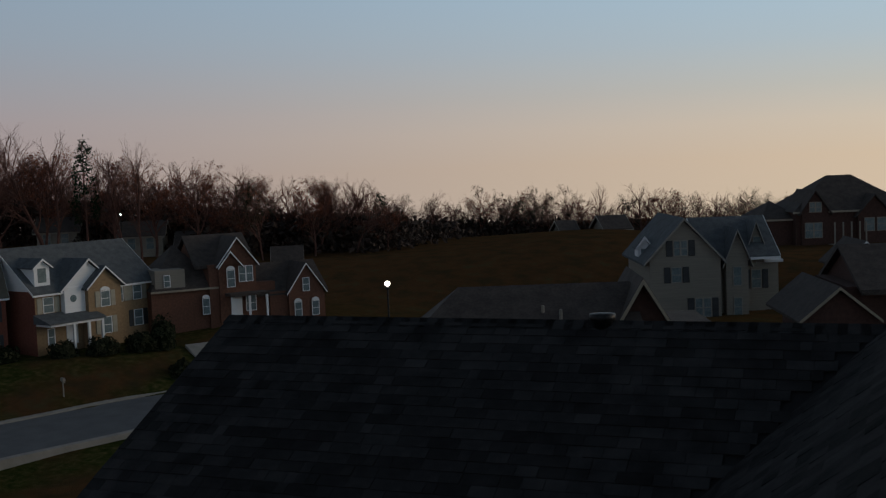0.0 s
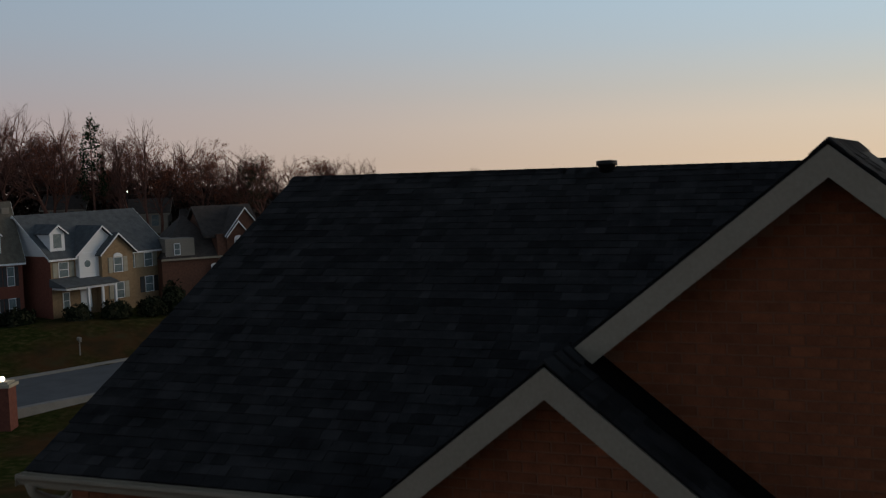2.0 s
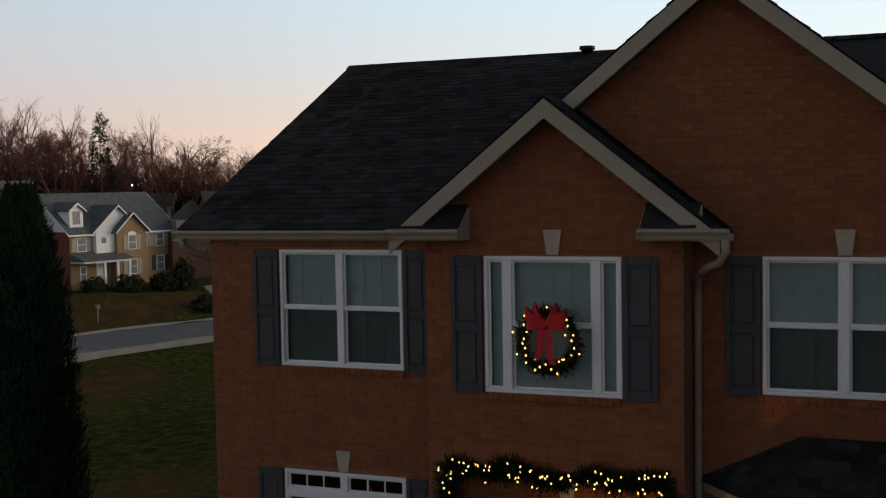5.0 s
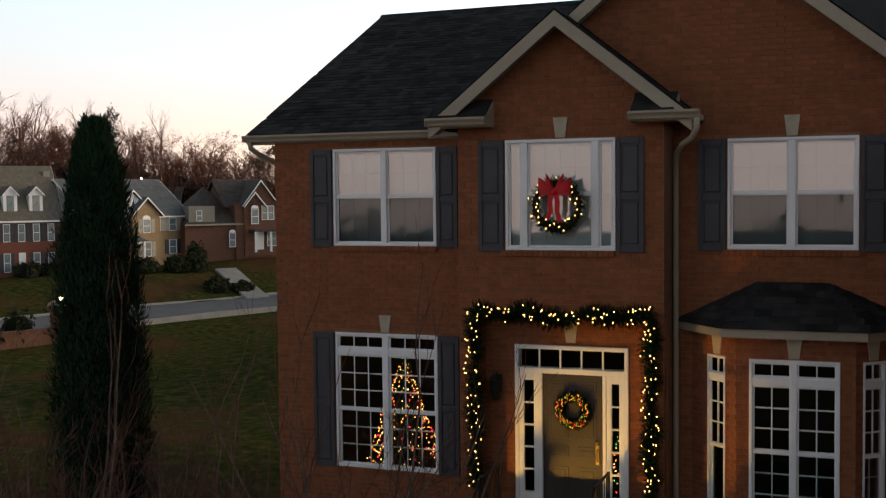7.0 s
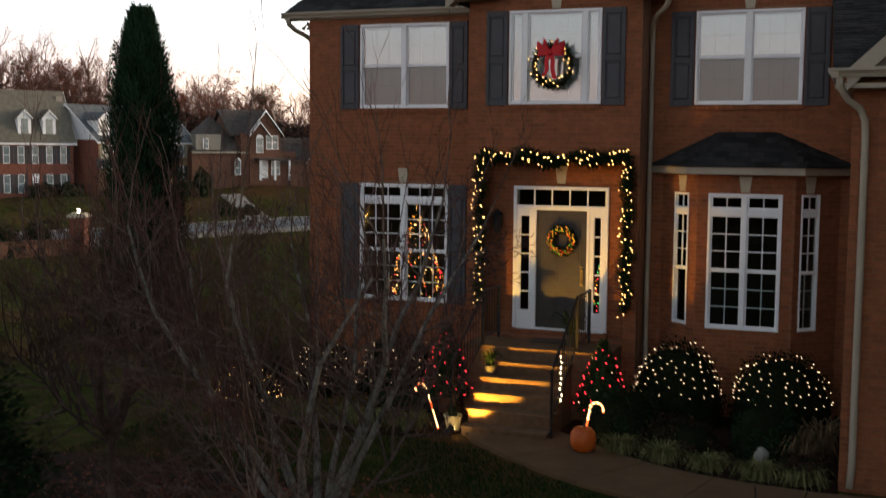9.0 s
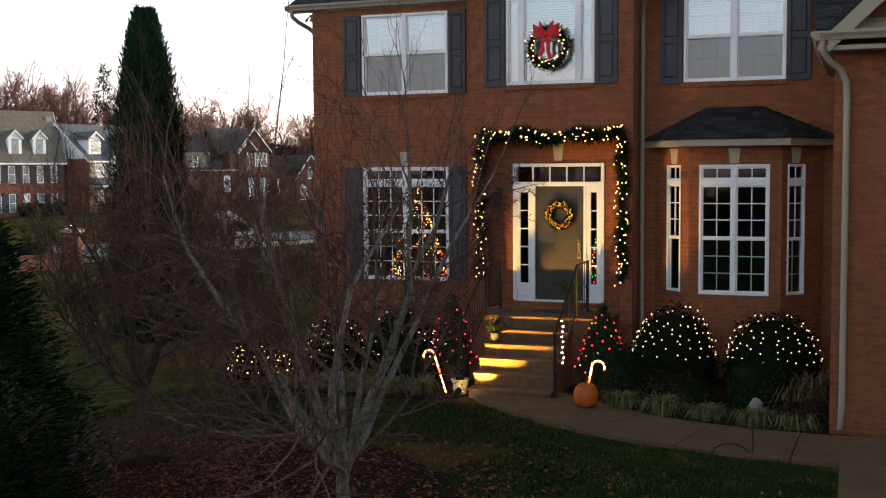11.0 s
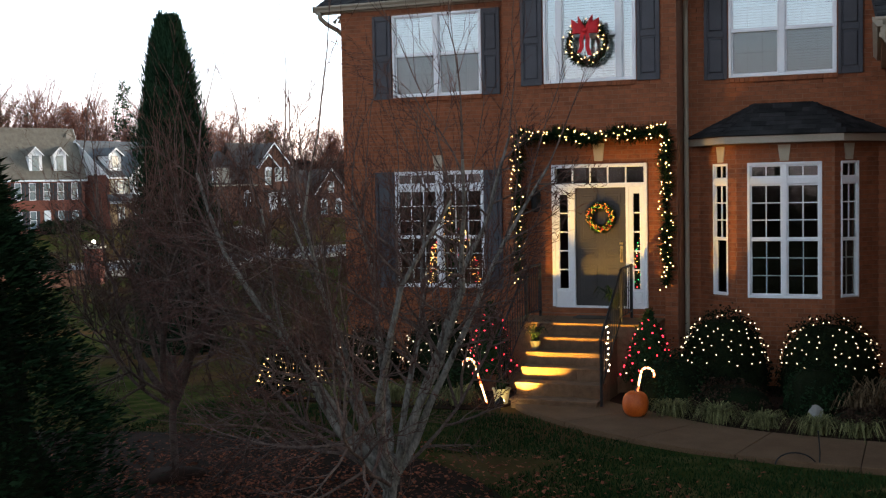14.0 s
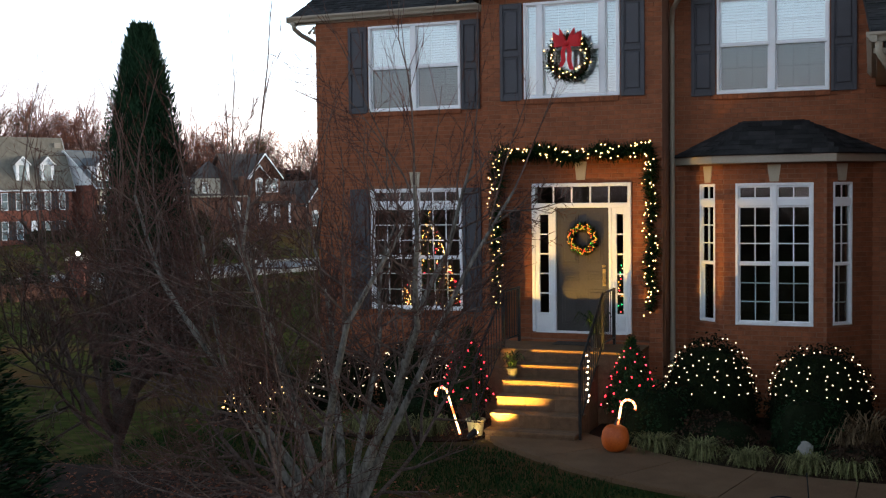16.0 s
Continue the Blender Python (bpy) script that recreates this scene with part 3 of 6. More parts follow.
keystone(0.88, 0.24, 3.53, 0.30)

# ---- bay window ----
BAY = [(2.55, Y_RIGHT), (3.21, 0.06), (4.73, 0.06), (5.39, Y_RIGHT)]
bay = Mesh()
b0, b1, b2, b3 = BAY


def bay_face(p, q, hole, label):
    """One brick face of the bay from p to q with its window's opening (from, to, low, high along it)."""
    d = Vector((q[0] - p[0], q[1] - p[1]))
    f = Matrix.Translation((p[0], p[1], 0)) @ Matrix.Rotation(math.atan2(d.y, d.x), 4, "Z")
    wall_backing(bay, 0, d.length, -0.6, 3.78, [hole], 0.0, 0.16, f)
    return f, d.length, math.degrees(math.atan2(d.y, d.x))


side_len = math.dist(b0, b1)
faces = []
for p, q, hole in ((b0, b1, (0.32, 0.67, 1.24, 3.43)), (b1, b2, (0.175, 1.335, 1.22, 3.43)), (b2, b3, (0.12, 0.47, 1.24, 3.43))):
    faces.append((bay_face(p, q, hole, ""), hole))
wall_b = part("wall", bay.weld(), MORTAR, house)
for (f, ln, turn), hole in faces:
    brick_face(wall_b, 0, ln, -0.53, 3.76, [hole], 0.0, f=f)
    o = f @ Vector((hole[0], -0.02, hole[2]))
    wide = hole[1] - hole[0]
    window(tuple(o), turn, wide, hole[3] - hole[2], units=(1, 1) if wide > 1 else (1,), transom=0.30, grid=(2, 3), mullion=0.075)
    k = f @ Vector(((hole[0] + hole[1]) / 2, 0, hole[3] + 0.02))
    keystone(k.x, k.y, k.z, 0.26, 0.2, turn)
# bay roof: eave board and three shingled faces
EAVE = [(2.34, Y_RIGHT), (3.06, -0.22), (4.88, -0.22), (5.62, Y_RIGHT)]
m = Mesh()
m.prism([(x, y, 3.74) for x, y in EAVE], (0, 0, 0.115))
part("eave_board", m, TRIM, house, "cream painted eave board of the bay")
m = Mesh()
lowr = [(x + dx, y - dy, 3.86) for (x, y), dx, dy in zip(EAVE, (-0.05, -0.03, 0.03, 0.05), (0, 0.04, 0.04, 0))]
m.add([*lowr, (3.45, Y_RIGHT, 4.42), (4.36, Y_RIGHT, 4.42)], [(0, 1, 4), (1, 2, 5, 4), (2, 3, 5), (0, 4, 5, 3, 2, 1)[::1]])
part("bay_roof", m, ROOFBASE, house, "dark shingled hip roof over the bay")
BAY_ROOF = (lowr, (3.45, Y_RIGHT, 4.42), (4.36, Y_RIGHT, 4.42))

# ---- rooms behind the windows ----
# dark brown colour gives these boxes the gloom of unlit rooms
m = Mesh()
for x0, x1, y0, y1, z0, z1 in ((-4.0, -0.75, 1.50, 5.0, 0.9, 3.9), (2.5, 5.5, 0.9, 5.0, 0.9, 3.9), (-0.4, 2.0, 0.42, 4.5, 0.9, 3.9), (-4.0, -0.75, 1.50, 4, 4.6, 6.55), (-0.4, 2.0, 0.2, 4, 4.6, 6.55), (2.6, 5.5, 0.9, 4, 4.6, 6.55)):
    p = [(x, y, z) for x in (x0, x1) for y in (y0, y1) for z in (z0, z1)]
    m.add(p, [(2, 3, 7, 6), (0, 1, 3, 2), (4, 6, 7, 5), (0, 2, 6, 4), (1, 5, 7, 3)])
part("room_lining", m, DARKROOM, house, "dark-coloured lining in place of unlit rooms behind the panes")

# ---- front door ----
door = new("door")
door.parent = house
door["label"] = "grey panelled front door with white sidelights and transom"
m = Mesh()
m.bevel(0.04, 0.10, 0.19, 0.36, 1.0, 3.48, 0.008)
m.bevel(1.66, 1.72, 0.19, 0.36, 1.0, 3.48, 0.008)
m.bevel(0.10, 1.66, 0.19, 0.36, 3.42, 3.48, 0.008)
m.bevel(0.10, 1.66, 0.195, 0.36, 3.07, 3.15, 0.008)
m.bevel(0.40, 0.455, 0.195, 0.36, 1.0, 3.07, 0.008)
m.bevel(1.345, 1.40, 0.195, 0.36, 1.0, 3.07, 0.008)
m.box(0.10, 1.66, 0.20, 0.36, 0.985, 1.02)
for i in range(1, 5):
    x = 0.10 + 1.56 * i / 5
    m.box(x - 0.012, x + 0.012, 0.215, 0.25, 3.15, 3.42)
for a, b in ((0.10, 0.40), (1.40, 1.66)):
    m.bevel(a, b, 0.205, 0.26, 1.02, 1.32, 0.008)
    m.bevel(a + 0.03, b - 0.03, 0.198, 0.21, 1.07, 1.27, 0.012)
    m.bevel(a, a + 0.075, 0.205, 0.26, 1.32, 3.07, 0.006)
    m.bevel(b - 0.075, b, 0.205, 0.26, 1.32, 3.07, 0.006)
    m.bevel(a + 0.075, b - 0.075, 0.205, 0.26, 2.96, 3.07, 0.006)
    for i in range(1, 5):
        z = 1.32 + 1.64 * i / 5
        m.box(a + 0.075, b - 0.075, 0.215, 0.245, z - 0.012, z + 0.012)
part("door_frame", m, WHITE, door, "white door surround")
for n, (a, b, c, d) in (("pane", (0.11, 1.65, 3.15, 3.42)), ("pane", (0.17, 0.33, 1.32, 2.96)), ("pane", (1.47, 1.59, 1.32, 2.96))):
    g = Mesh()
    g.box(a, b, 0.228, 0.232, c, d)
    part(n, g, DARKPANE, door).visible_shadow = False
m = Mesh()
m.box(0.455, 1.345, 0.25, 0.295, 1.02, 3.07)
for cx in (0.69, 1.11):
    for z0, z1 in ((1.14, 1.72), (1.86, 2.02), (2.14, 2.72), (2.80, 2.97)):
        m.bevel(cx - 0.145, cx + 0.145, 0.243, 0.25, z0, z1, 0.006)
        m.bevel(cx - 0.11, cx + 0.11, 0.236, 0.245, z0 + 0.035, z1 - 0.035, 0.02)
part("door_leaf", m, DOORPAINT, door, "dark grey panelled door leaf")
m = Mesh()
m.box(1.235, 1.285, 0.232, 0.25, 1.78, 2.06)
m.tube([(1.26, 0.235, 2.0), (1.26, 0.185, 1.98), (1.26, 0.18, 1.86), (1.26, 0.235, 1.82)], 0.012, 8)
m.lathe([(0.03, 0), (0.03, 0.03), (0.012, 0.04)], 12, (1.26, 0.22, 2.09))
part("handle_set", m, BRASS, door, "brass handle set and lock")

# ---- roofs, gutters and trim of the brick house ----
MAIN_EAVE, MAIN_RIDGE = (1.04, 6.70), (6.15, 9.41)
RAKE_X, RIDGE_X = -4.90, -4.69      # the left rake at the eave and at the ridge


def slab(name, ring, thick, material, label=""):
    """A sloping roof deck: a flat outline with its thickness hanging under it."""
    m = Mesh()
    a, b, c = (Vector(p) for p in ring[:3])
    n = (b - a).cross(c - a).normalized()
    if n.z < 0:
        ring, n = ring[::-1], -n
    m.prism([Vector(p) - n * thick for p in ring], n * thick)
    return part(name, m, material, house, label)


FULL_TAB = Mesh()
FULL_TAB.add([(0, 0, 0.002), (0.30, 0, 0.002), (0.30, 0.15, 0.0), (0, 0.15, 0.0), (0.002, 0, 0.011), (0.298, 0, 0.011), (0.298, 0.15, 0.004), (0.002, 0.15, 0.004)],
             [(4, 5, 6, 7), (0, 1, 5, 4), (1, 2, 6, 5), (3, 0, 4, 7)])
FULL_TAB = FULL_TAB.data("shingle")
FULL_TAB.materials.append(SHINGLE)


def shingles(roof, origin, u, v, length, span, single=None, lift=0.004, cut=None):
    """Courses of laminated shingles on a slope: u along the eave, v up the slope; span(d) gives the run of the course d metres up."""
    o, u, v = Vector(origin), Vector(u).normalized(), Vector(v).normalized()
    n = u.cross(v).normalized()
    rot = Matrix((u, v, n)).transposed().to_4x4()
    m, apart, e, r = Mesh(), 0, 0.142, 0
    while r * e < length - 0.02:
        d = r * e
        a, b = span(d)
        x = a - random.uniform(0, 0.2)
        while x < b - 0.02:
            w = random.choice((0.11, 0.16, 0.20, 0.24, 0.30, 0.30))
            p, q = max(x, a), min(x + w - 0.004, b)
            x += w
            if q - p < 0.03 or (cut and cut(o + u * (p + q) / 2 + v * (d + 0.07))):
                continue
            t = random.choice((0.006, 0.011, 0.013))
            if single and w == 0.30 and q - p > 0.29 and apart < 300 and single(p, d):
                s = part("shingle", FULL_TAB, None, roof)
                s.matrix_local = Matrix.Translation(o + u * p + v * d + n * lift) @ rot
                apart += 1
                continue
            h = 0.155 if d + 0.155 < length else length - d
            ring = [(p, 0), (q, 0), (q, h), (p, h)]
            low = [o + u * s + v * (d + k) + n * lift for s, k in ring]
            top = [o + u * s + v * (d + k) + n * (lift + (t if k == 0 else 0.003)) for s, k in ring]
            m.add(low + top, [(4, 5, 6, 7), (0, 1, 5, 4), (1, 2, 6, 5), (3, 0, 4, 7)])
        r += 1
    return tagged(part("shingle_field", m, SHINGLE_I, roof), kind="stuff")


# main roof: front and back slopes, gable end at the left
ey, ez = MAIN_EAVE
ry, rz = MAIN_RIDGE
front = slab("roof", [(RAKE_X, ey, ez), (-0.85, ey, ez), (2.5, ry - 0.02, rz - 0.01), (RIDGE_X, ry, rz)], 0.12, ROOFBASE, "dark asphalt shingle roof")
slab("roof", [(6.2, ey + 0.01, ez), (14, ey + 0.01, ez), (14, ry, rz), (2.66, ry, rz)], 0.12, ROOFBASE)
slab("roof", [(RAKE_X, 11.9, ez - 0.1), (14, 11.9, ez - 0.1), (14, ry + 0.002, rz - 0.004), (RIDGE_X, ry + 0.002, rz - 0.004)], 0.12, ROOFBASE)
up = Vector((0, ry - ey, rz - ez))
bx, bz, bs = BIG
gx, gz, gs = SMALL


def below_big(q):
    return q.z < bz - bs * abs(q.x - bx) + 0.03 and q.y > 0.2


shingles(front, (RAKE_X, ey - 0.03, ez + 0.0), (1, 0, 0), up, up.length, lambda d: (0.26 * d / up.length, 4.16 + 3.3 * d / up.length), single=lambda p, d: 1.2 < p < 4.6 and 1.2 < d < 5.2, cut=below_big)
ridge = Mesh()
x = RIDGE_X
while x < 5:
    ridge.prism([(x, ry - 0.15, rz - 0.05), (x, ry, rz + 0.026), (x, ry + 0.15, rz - 0.05), (x, ry, rz + 0.008)], (0.29, 0, 0))
    x += 0.2
tagged(part("ridge_cap", ridge, SHINGLE_I, house, "overlapping ridge shingles"), kind="stuff")

# big cross gable and the small gable before it
BF, SF, BB = 0.30, -0.36, 6.2


def slope_ring(g, side, x_end, y0, y1):
    px, pz, s = g
    return [(px, y0, pz), (x_end, y0, pz - s * abs(x_end - px)), (x_end, y1, pz - s * abs(x_end - px)), (px, y1, pz)]


left = slab("roof", slope_ring(BIG, -1, gx, BF, BB), 0.10, ROOFBASE)
right = slab("roof", slope_ring(BIG, 1, 6.3, BF, BB), 0.10, ROOFBASE)
s_left = slab("roof", slope_ring(SMALL, -1, -1.06, SF, 4.0), 0.10, ROOFBASE)
s_right = slab("roof", slope_ring(SMALL, 1, 2.72, SF, Y_RIGHT + 0.02), 0.10, ROOFBASE)
k = math.hypot(1, bs)


def gable_shingles(roof, g, x_end, y0, y1, to_left, cut=None):
    px, pz, s = g
    z = pz - s * abs(x_end - px)
    run = math.hypot(px - x_end, pz - z)
    if to_left:
        shingles(roof, (x_end, y1, z), (0, -1, 0), (1, 0, s), run, lambda d: (0, y1 - y0 + 0.02), cut=cut)
    else:
        shingles(roof, (x_end, y0 - 0.02, z), (0, 1, 0), (-1, 0, s), run, lambda d: (0, y1 - y0 + 0.02), cut=cut)


def under_main(q):
    return q.z < ez + (q.y - ey) * (rz - ez) / (ry - ey) - 0.05 and q.y > ey


gable_shingles(left, BIG, gx, BF, BB, True, under_main)
gable_shingles(right, BIG, 5.2, BF, 3.0, False)
gable_shingles(s_left, SMALL, -1.06, SF, 4.0, True, under_main)
gable_shingles(s_right, SMALL, 2.72, SF, 0.16, False)
# near-black sheet over the back half of the slope, next to the brick
strip_ring = slope_ring((gx, gz + 0.02, gs), 1, 2.70, 0.18, Y_RIGHT - 0.012)
slab("flashing", strip_ring, 0.012, surface("black_sheet", (0.003, 0.003, 0.003), (0.006, 0.006, 0.006), 3, 0.95, 0.1, 40, spec=0.05), "black sheet on the roof against the brick")
for g, y0, y1 in ((BIG, BF - 0.02, 6.0), (SMALL, SF - 0.02, 0.9)):
    rd, y = Mesh(), y0
    while y < y1:
        rd.prism([(g[0] - 0.13, y, g[1] - 0.085), (g[0], y, g[1] + 0.03), (g[0] + 0.13, y, g[1] - 0.085), (g[0], y, g[1] + 0.01)], (0, 0.28, 0.0))
        y += 0.2
    tagged(part("ridge_cap", rd, SHINGLE_I, house), kind="stuff")


# rake boards with soffits
def rake(g, x_end, y, deep, low=0.0, board=0.165):
    px, pz, s = g
    sg = -1 if x_end < px else 1
    z1 = pz - s * abs(x_end - px)
    m = Mesh()
    y -= 0.034
    a = [(px, y, pz - 0.02), (x_end, y, z1 - 0.02), (x_end, y, z1 - 0.02 - board * 1.28), (px, y, pz - 0.02 - board * 1.28)]
    m.prism(a, (0, 0.03, 0))
    b = [(px, y + 0.03, pz - 0.13), (x_end, y + 0.03, z1 - 0.13), (x_end, y + 0.03, z1 - 0.16), (px, y + 0.03, pz - 0.16)]
    m.prism(b, (0, deep, 0))
    part("rake_board", m, TRIM, house, "tan painted rake board")


rake(BIG, gx + 0.02, BF, 0.35)
rake(BIG, 6.1, BF, 0.35)
rake(SMALL, -1.04, SF, 0.36)
rake(SMALL, 2.70, SF, 0.36)

# left gable end of the main roof
m = Mesh()
m.prism([(RAKE_X + 0.03, ey, ez - 0.02), (RIDGE_X + 0.03, ry, rz - 0.02), (RIDGE_X + 0.03, ry, rz - 0.22), (RAKE_X + 0.03, ey, ez - 0.22)], (0.03, 0, 0))
m.prism([(RAKE_X + 0.06, ey, ez - 0.14), (RIDGE_X + 0.06, ry, rz - 0.14), (RIDGE_X + 0.06, ry, rz - 0.17), (RAKE_X + 0.06, ey, ez - 0.17)], (0.45, 0, 0))
part("rake_board", m, TRIM, house)


def gutter(x0, x1, y, z, name="gutter"):
    """A K-style gutter along x; y is its back."""
    prof = [(0, 0), (0, -0.11), (-0.07, -0.11), (-0.085, -0.07), (-0.12, -0.03), (-0.12, 0.0), (-0.105, 0.0), (-0.10, -0.025), (-0.02, -0.09), (-0.02, 0)]
    m = Mesh()
    m.prism([(x0, y + p, z + q) for p, q in prof], (x1 - x0, 0, 0))
    m.box(x0 - 0.004, x0, y - 0.12, y, z - 0.11, z)
    m.box(x1, x1 + 0.004, y - 0.12, y, z - 0.11, z)
    return part(name, m, TRIM, house, "tan metal gutter")


gutter(-4.92, -0.80, ey - 0.02, ez - 0.01)
m = Mesh()
m.box(-4.92, -0.9, ey + 0.0, ey + 0.03, ez - 0.14, ez - 0.05)
m.box(-4.90, -0.72, ey + 0.03, Y_LEFT, ez - 0.15, ez - 0.12)
part("soffit", m, TRIM, house, "tan soffit and fascia")


def eave_return(x0, x1, end_at_right):
    """A boxed cornice return at the foot of the small gable, with its own shingled slope."""
    gutter(x0, x1, SF - 0.02, 6.76)
    m = Mesh()
    m.box(x0, x1, SF - 0.02, Y_MID, 6.63, 6.70)
    m.prism([(x0, SF - 0.02, 6.70), (x0, Y_MID, 6.70), (x0, Y_MID, 7.00), (x0, SF - 0.02, 6.76)], ((x1 if not end_at_right else x1 + 0.32) - 0.32 - x0, 0, 0))
    part("cornice_return", m, TRIM, house, "boxed tan cornice return")
    m = Mesh()
    m.prism([(x0 + 0.02, SF - 0.05, 6.77), (x0 + 0.02, Y_MID - 0.012, 7.015), (x0 + 0.02, Y_MID - 0.012, 7.035), (x0 + 0.02, SF - 0.05, 6.79)], (x1 - x0 - (0.04 if end_at_right else 0.36), 0, 0))
    part("return_roof", m, SHINGLE, house)


eave_return(-1.06, -0.16, True)
eave_return(1.86, 2.80, False)


def pipe(path, r, label):
    m = Mesh()
    m.tube(path, r, 10)
    return smooth_part("downspout", m, TRIM, house, label)


pipe([(2.76, -0.42, 6.66), (2.76, -0.40, 6.52), (2.68, -0.26, 6.40), (2.50, 0.05, 6.32), (2.38, 0.30, 6.22), (2.335, 0.50, 6.08), (2.33, 0.545, 5.9), (2.33, 0.545, 3.0), (2.33, 0.545, 0.0), (2.33, 0.44, -0.2)], 0.042, "tan downspout from the small gable's gutter")
pipe([(-4.82, ey - 0.07, 6.60), (-4.82, ey - 0.02, 6.48), (-4.76, 1.18, 6.38), (-4.64, 1.42, 6.28), (-4.56, 1.55, 6.16), (-4.54, 1.60, 5.8), (-4.54, 1.60, 0.0)], 0.045, "tan downspout at the house corner")
pipe([(5.44, -3.70, 5.04), (5.44, -3.68, 4.92), (5.54, -3.56, 4.76), (5.68, -3.44, 4.66), (5.75, -3.38, 4.50), (5.76, -3.37, 4.3), (5.76, -3.37, 0.1), (5.74, -3.45, -0.2)], 0.045, "tan downspout on the garage wing")

# flood lamps under the eave corner
m = Mesh()
m.lathe([(0.03, 0), (0.03, 0.04), (0.015, 0.06)], 12, (-4.50, 1.20, 6.47))
for dx in (-0.05, 0.06):
    m.tube([(-4.50 + dx * 0.5, 1.18, 6.47), (-4.50 + dx * 0.8, 1.14, 6.43), (-4.50 + dx, 1.10, 6.39)], [0.014, 0.024, 0.036], 10)
part("flood_lamp", m, TRIM, house, "twin unlit flood lamps below the eave")

# vent pipe on the ridge
m = Mesh()
m.lathe([(0.10, -0.1), (0.10, 0.02), (0.13, 0.03), (0.13, 0.085), (0.05, 0.095)], 16, (-0.30, 6.1, 9.42))
smooth_part("roof_vent", m, IRON, house, "dark metal vent cap by the ridge")

# garage wing: a front slope up to the main wall, and a small gable standing on its eave
g_front = slab("roof", [(5.36, -3.66, 5.12), (12.6, -3.66, 5.12), (12.6, 0.60, 6.71), (5.15, 0.60, 6.71)], 0.10, ROOFBASE)
g_up = Vector((0, 4.26, 1.59))
shingles(g_front, (5.36, -3.69, 5.125), (1, 0, 0), g_up, g_up.length, lambda d: (-0.21 * d / g_up.length, 2.2))
m = Mesh().prism([(5.62, -3.2, 4.7), (5.62, 0.6, 4.7), (5.62, 0.6, 6.58), (5.62, -3.2, 5.16)], (0.15, 0, 0))
part("gable_wall", m, BRICK, house)
slab("roof", slope_ring(GAR, -1, 5.50, Y_GAR - 0.37, -2.2), 0.06, ROOFBASE)
slab("roof", slope_ring(GAR, 1, 12.3, Y_GAR - 0.37, -2.2), 0.06, ROOFBASE)
rake(GAR, 5.52, Y_GAR - 0.37, 0.36, board=0.2)
rake(GAR, 12.2, Y_GAR - 0.37, 0.36)
m = Mesh()
m.box(5.38, 12.5, Y_GAR - 0.36, Y_GAR, 4.90, 4.96)
m.prism([(5.72, Y_GAR - 0.36, 5.13), (5.72, Y_GAR - 0.004, 5.13), (5.72, Y_GAR - 0.004, 5.34), (5.72, Y_GAR - 0.36, 5.16)], (1.5, 0, 0))
m.box(5.42, 5.66, Y_GAR, 0.6, 4.90, 4.96)
part("soffit", m, TRIM, house, "tan boxed soffit of the garage wing")
gutter(5.34, 12.4, Y_GAR - 0.36, 5.14)
part("gutter", Mesh().prism([(5.42, -3.77, 5.14), (5.42, -3.77, 5.02), (5.36, -3.77, 5.02), (5.30, -3.77, 5.09), (5.30, -3.77, 5.14)], (0, 4.3, 0)), TRIM, house)
# bay roof shingles
lowr, ta, tb = BAY_ROOF
for a, b, ua, ub in ((lowr[0], lowr[1], ta, ta), (lowr[1], lowr[2], ta, tb), (lowr[2], lowr[3], tb, tb)):
    a, b, ua, ub = (Vector(q) for q in (a, b, ua, ub))
    u = (b - a).normalized()
    ca, cb = ua - a, ub - a
    v = (ca - u * ca.dot(u))
    ln = v.length
    pa, pb, w = ca.dot(u), cb.dot(u), (b - a).length
    o = part("bay_roof", Mesh().add([a, b, ub, ua] if ua != ub else [a, b, ua], [(0, 1, 2, 3) if ua != ub else (0, 1, 2)]), ROOFBASE, house)
    shingles(o, a, u, v, ln, lambda d, pa=pa, pb=pb, w=w, ln=ln: (pa * d / ln, w + (pb - w) * d / ln), lift=0.006)

# ---- houses round about ----
TANBRICK = surface("tan_brick", (0.22, 0.145, 0.080), (0.32, 0.22, 0.125), 5, 0.9, 0.2, 30)
REDBRICK = surface("far_red_brick", (0.14, 0.044, 0.029), (0.22, 0.078, 0.050), 5, 0.9, 0.2, 30)
GREYSIDE = surface("greige_siding", (0.20, 0.18, 0.15), (0.27, 0.24, 0.20), 2, 0.8, 0.1, 30, stretch=(0.2, 0.2, 6))
WHITESIDE = surface("white_siding", (0.70, 0.71, 0.72), (0.80, 0.81, 0.82), 2, 0.7, 0.1, 30, stretch=(0.2, 0.2, 6))
BROWNBRICK = surface("far_brown_brick", (0.105, 0.046, 0.029), (0.175, 0.082, 0.052), 5, 0.9, 0.2, 30)
DARKBRICK = surface("dark_brown_brick", (0.045, 0.022, 0.017), (0.085, 0.042, 0.032), 5, 0.9, 0.2, 30)
TAUPEROOF = surface("far_taupe_shingle", (0.095, 0.084, 0.066), (0.155, 0.138, 0.110), 2, 0.9, 0.2, 12)
FARROOF = surface("far_grey_shingle", (0.064, 0.072, 0.078), (0.118, 0.128, 0.136), 2, 0.9, 0.2, 12)
BROWNROOF = surface("far_brown_shingle", (0.040, 0.032, 0.028), (0.078, 0.063, 0.055), 2, 0.9, 0.2, 12)
FARGLASS = surface("far_window_glass", (0.11, 0.15, 0.16), (0.21, 0.26, 0.27), 1.5, 0.15, 0.0, 6, spec=0.8)
FARSHUTTER = surface("far_shutter", (0.03, 0.032, 0.035), (0.05, 0.052, 0.056), 3, 0.7, 0.0, 20)
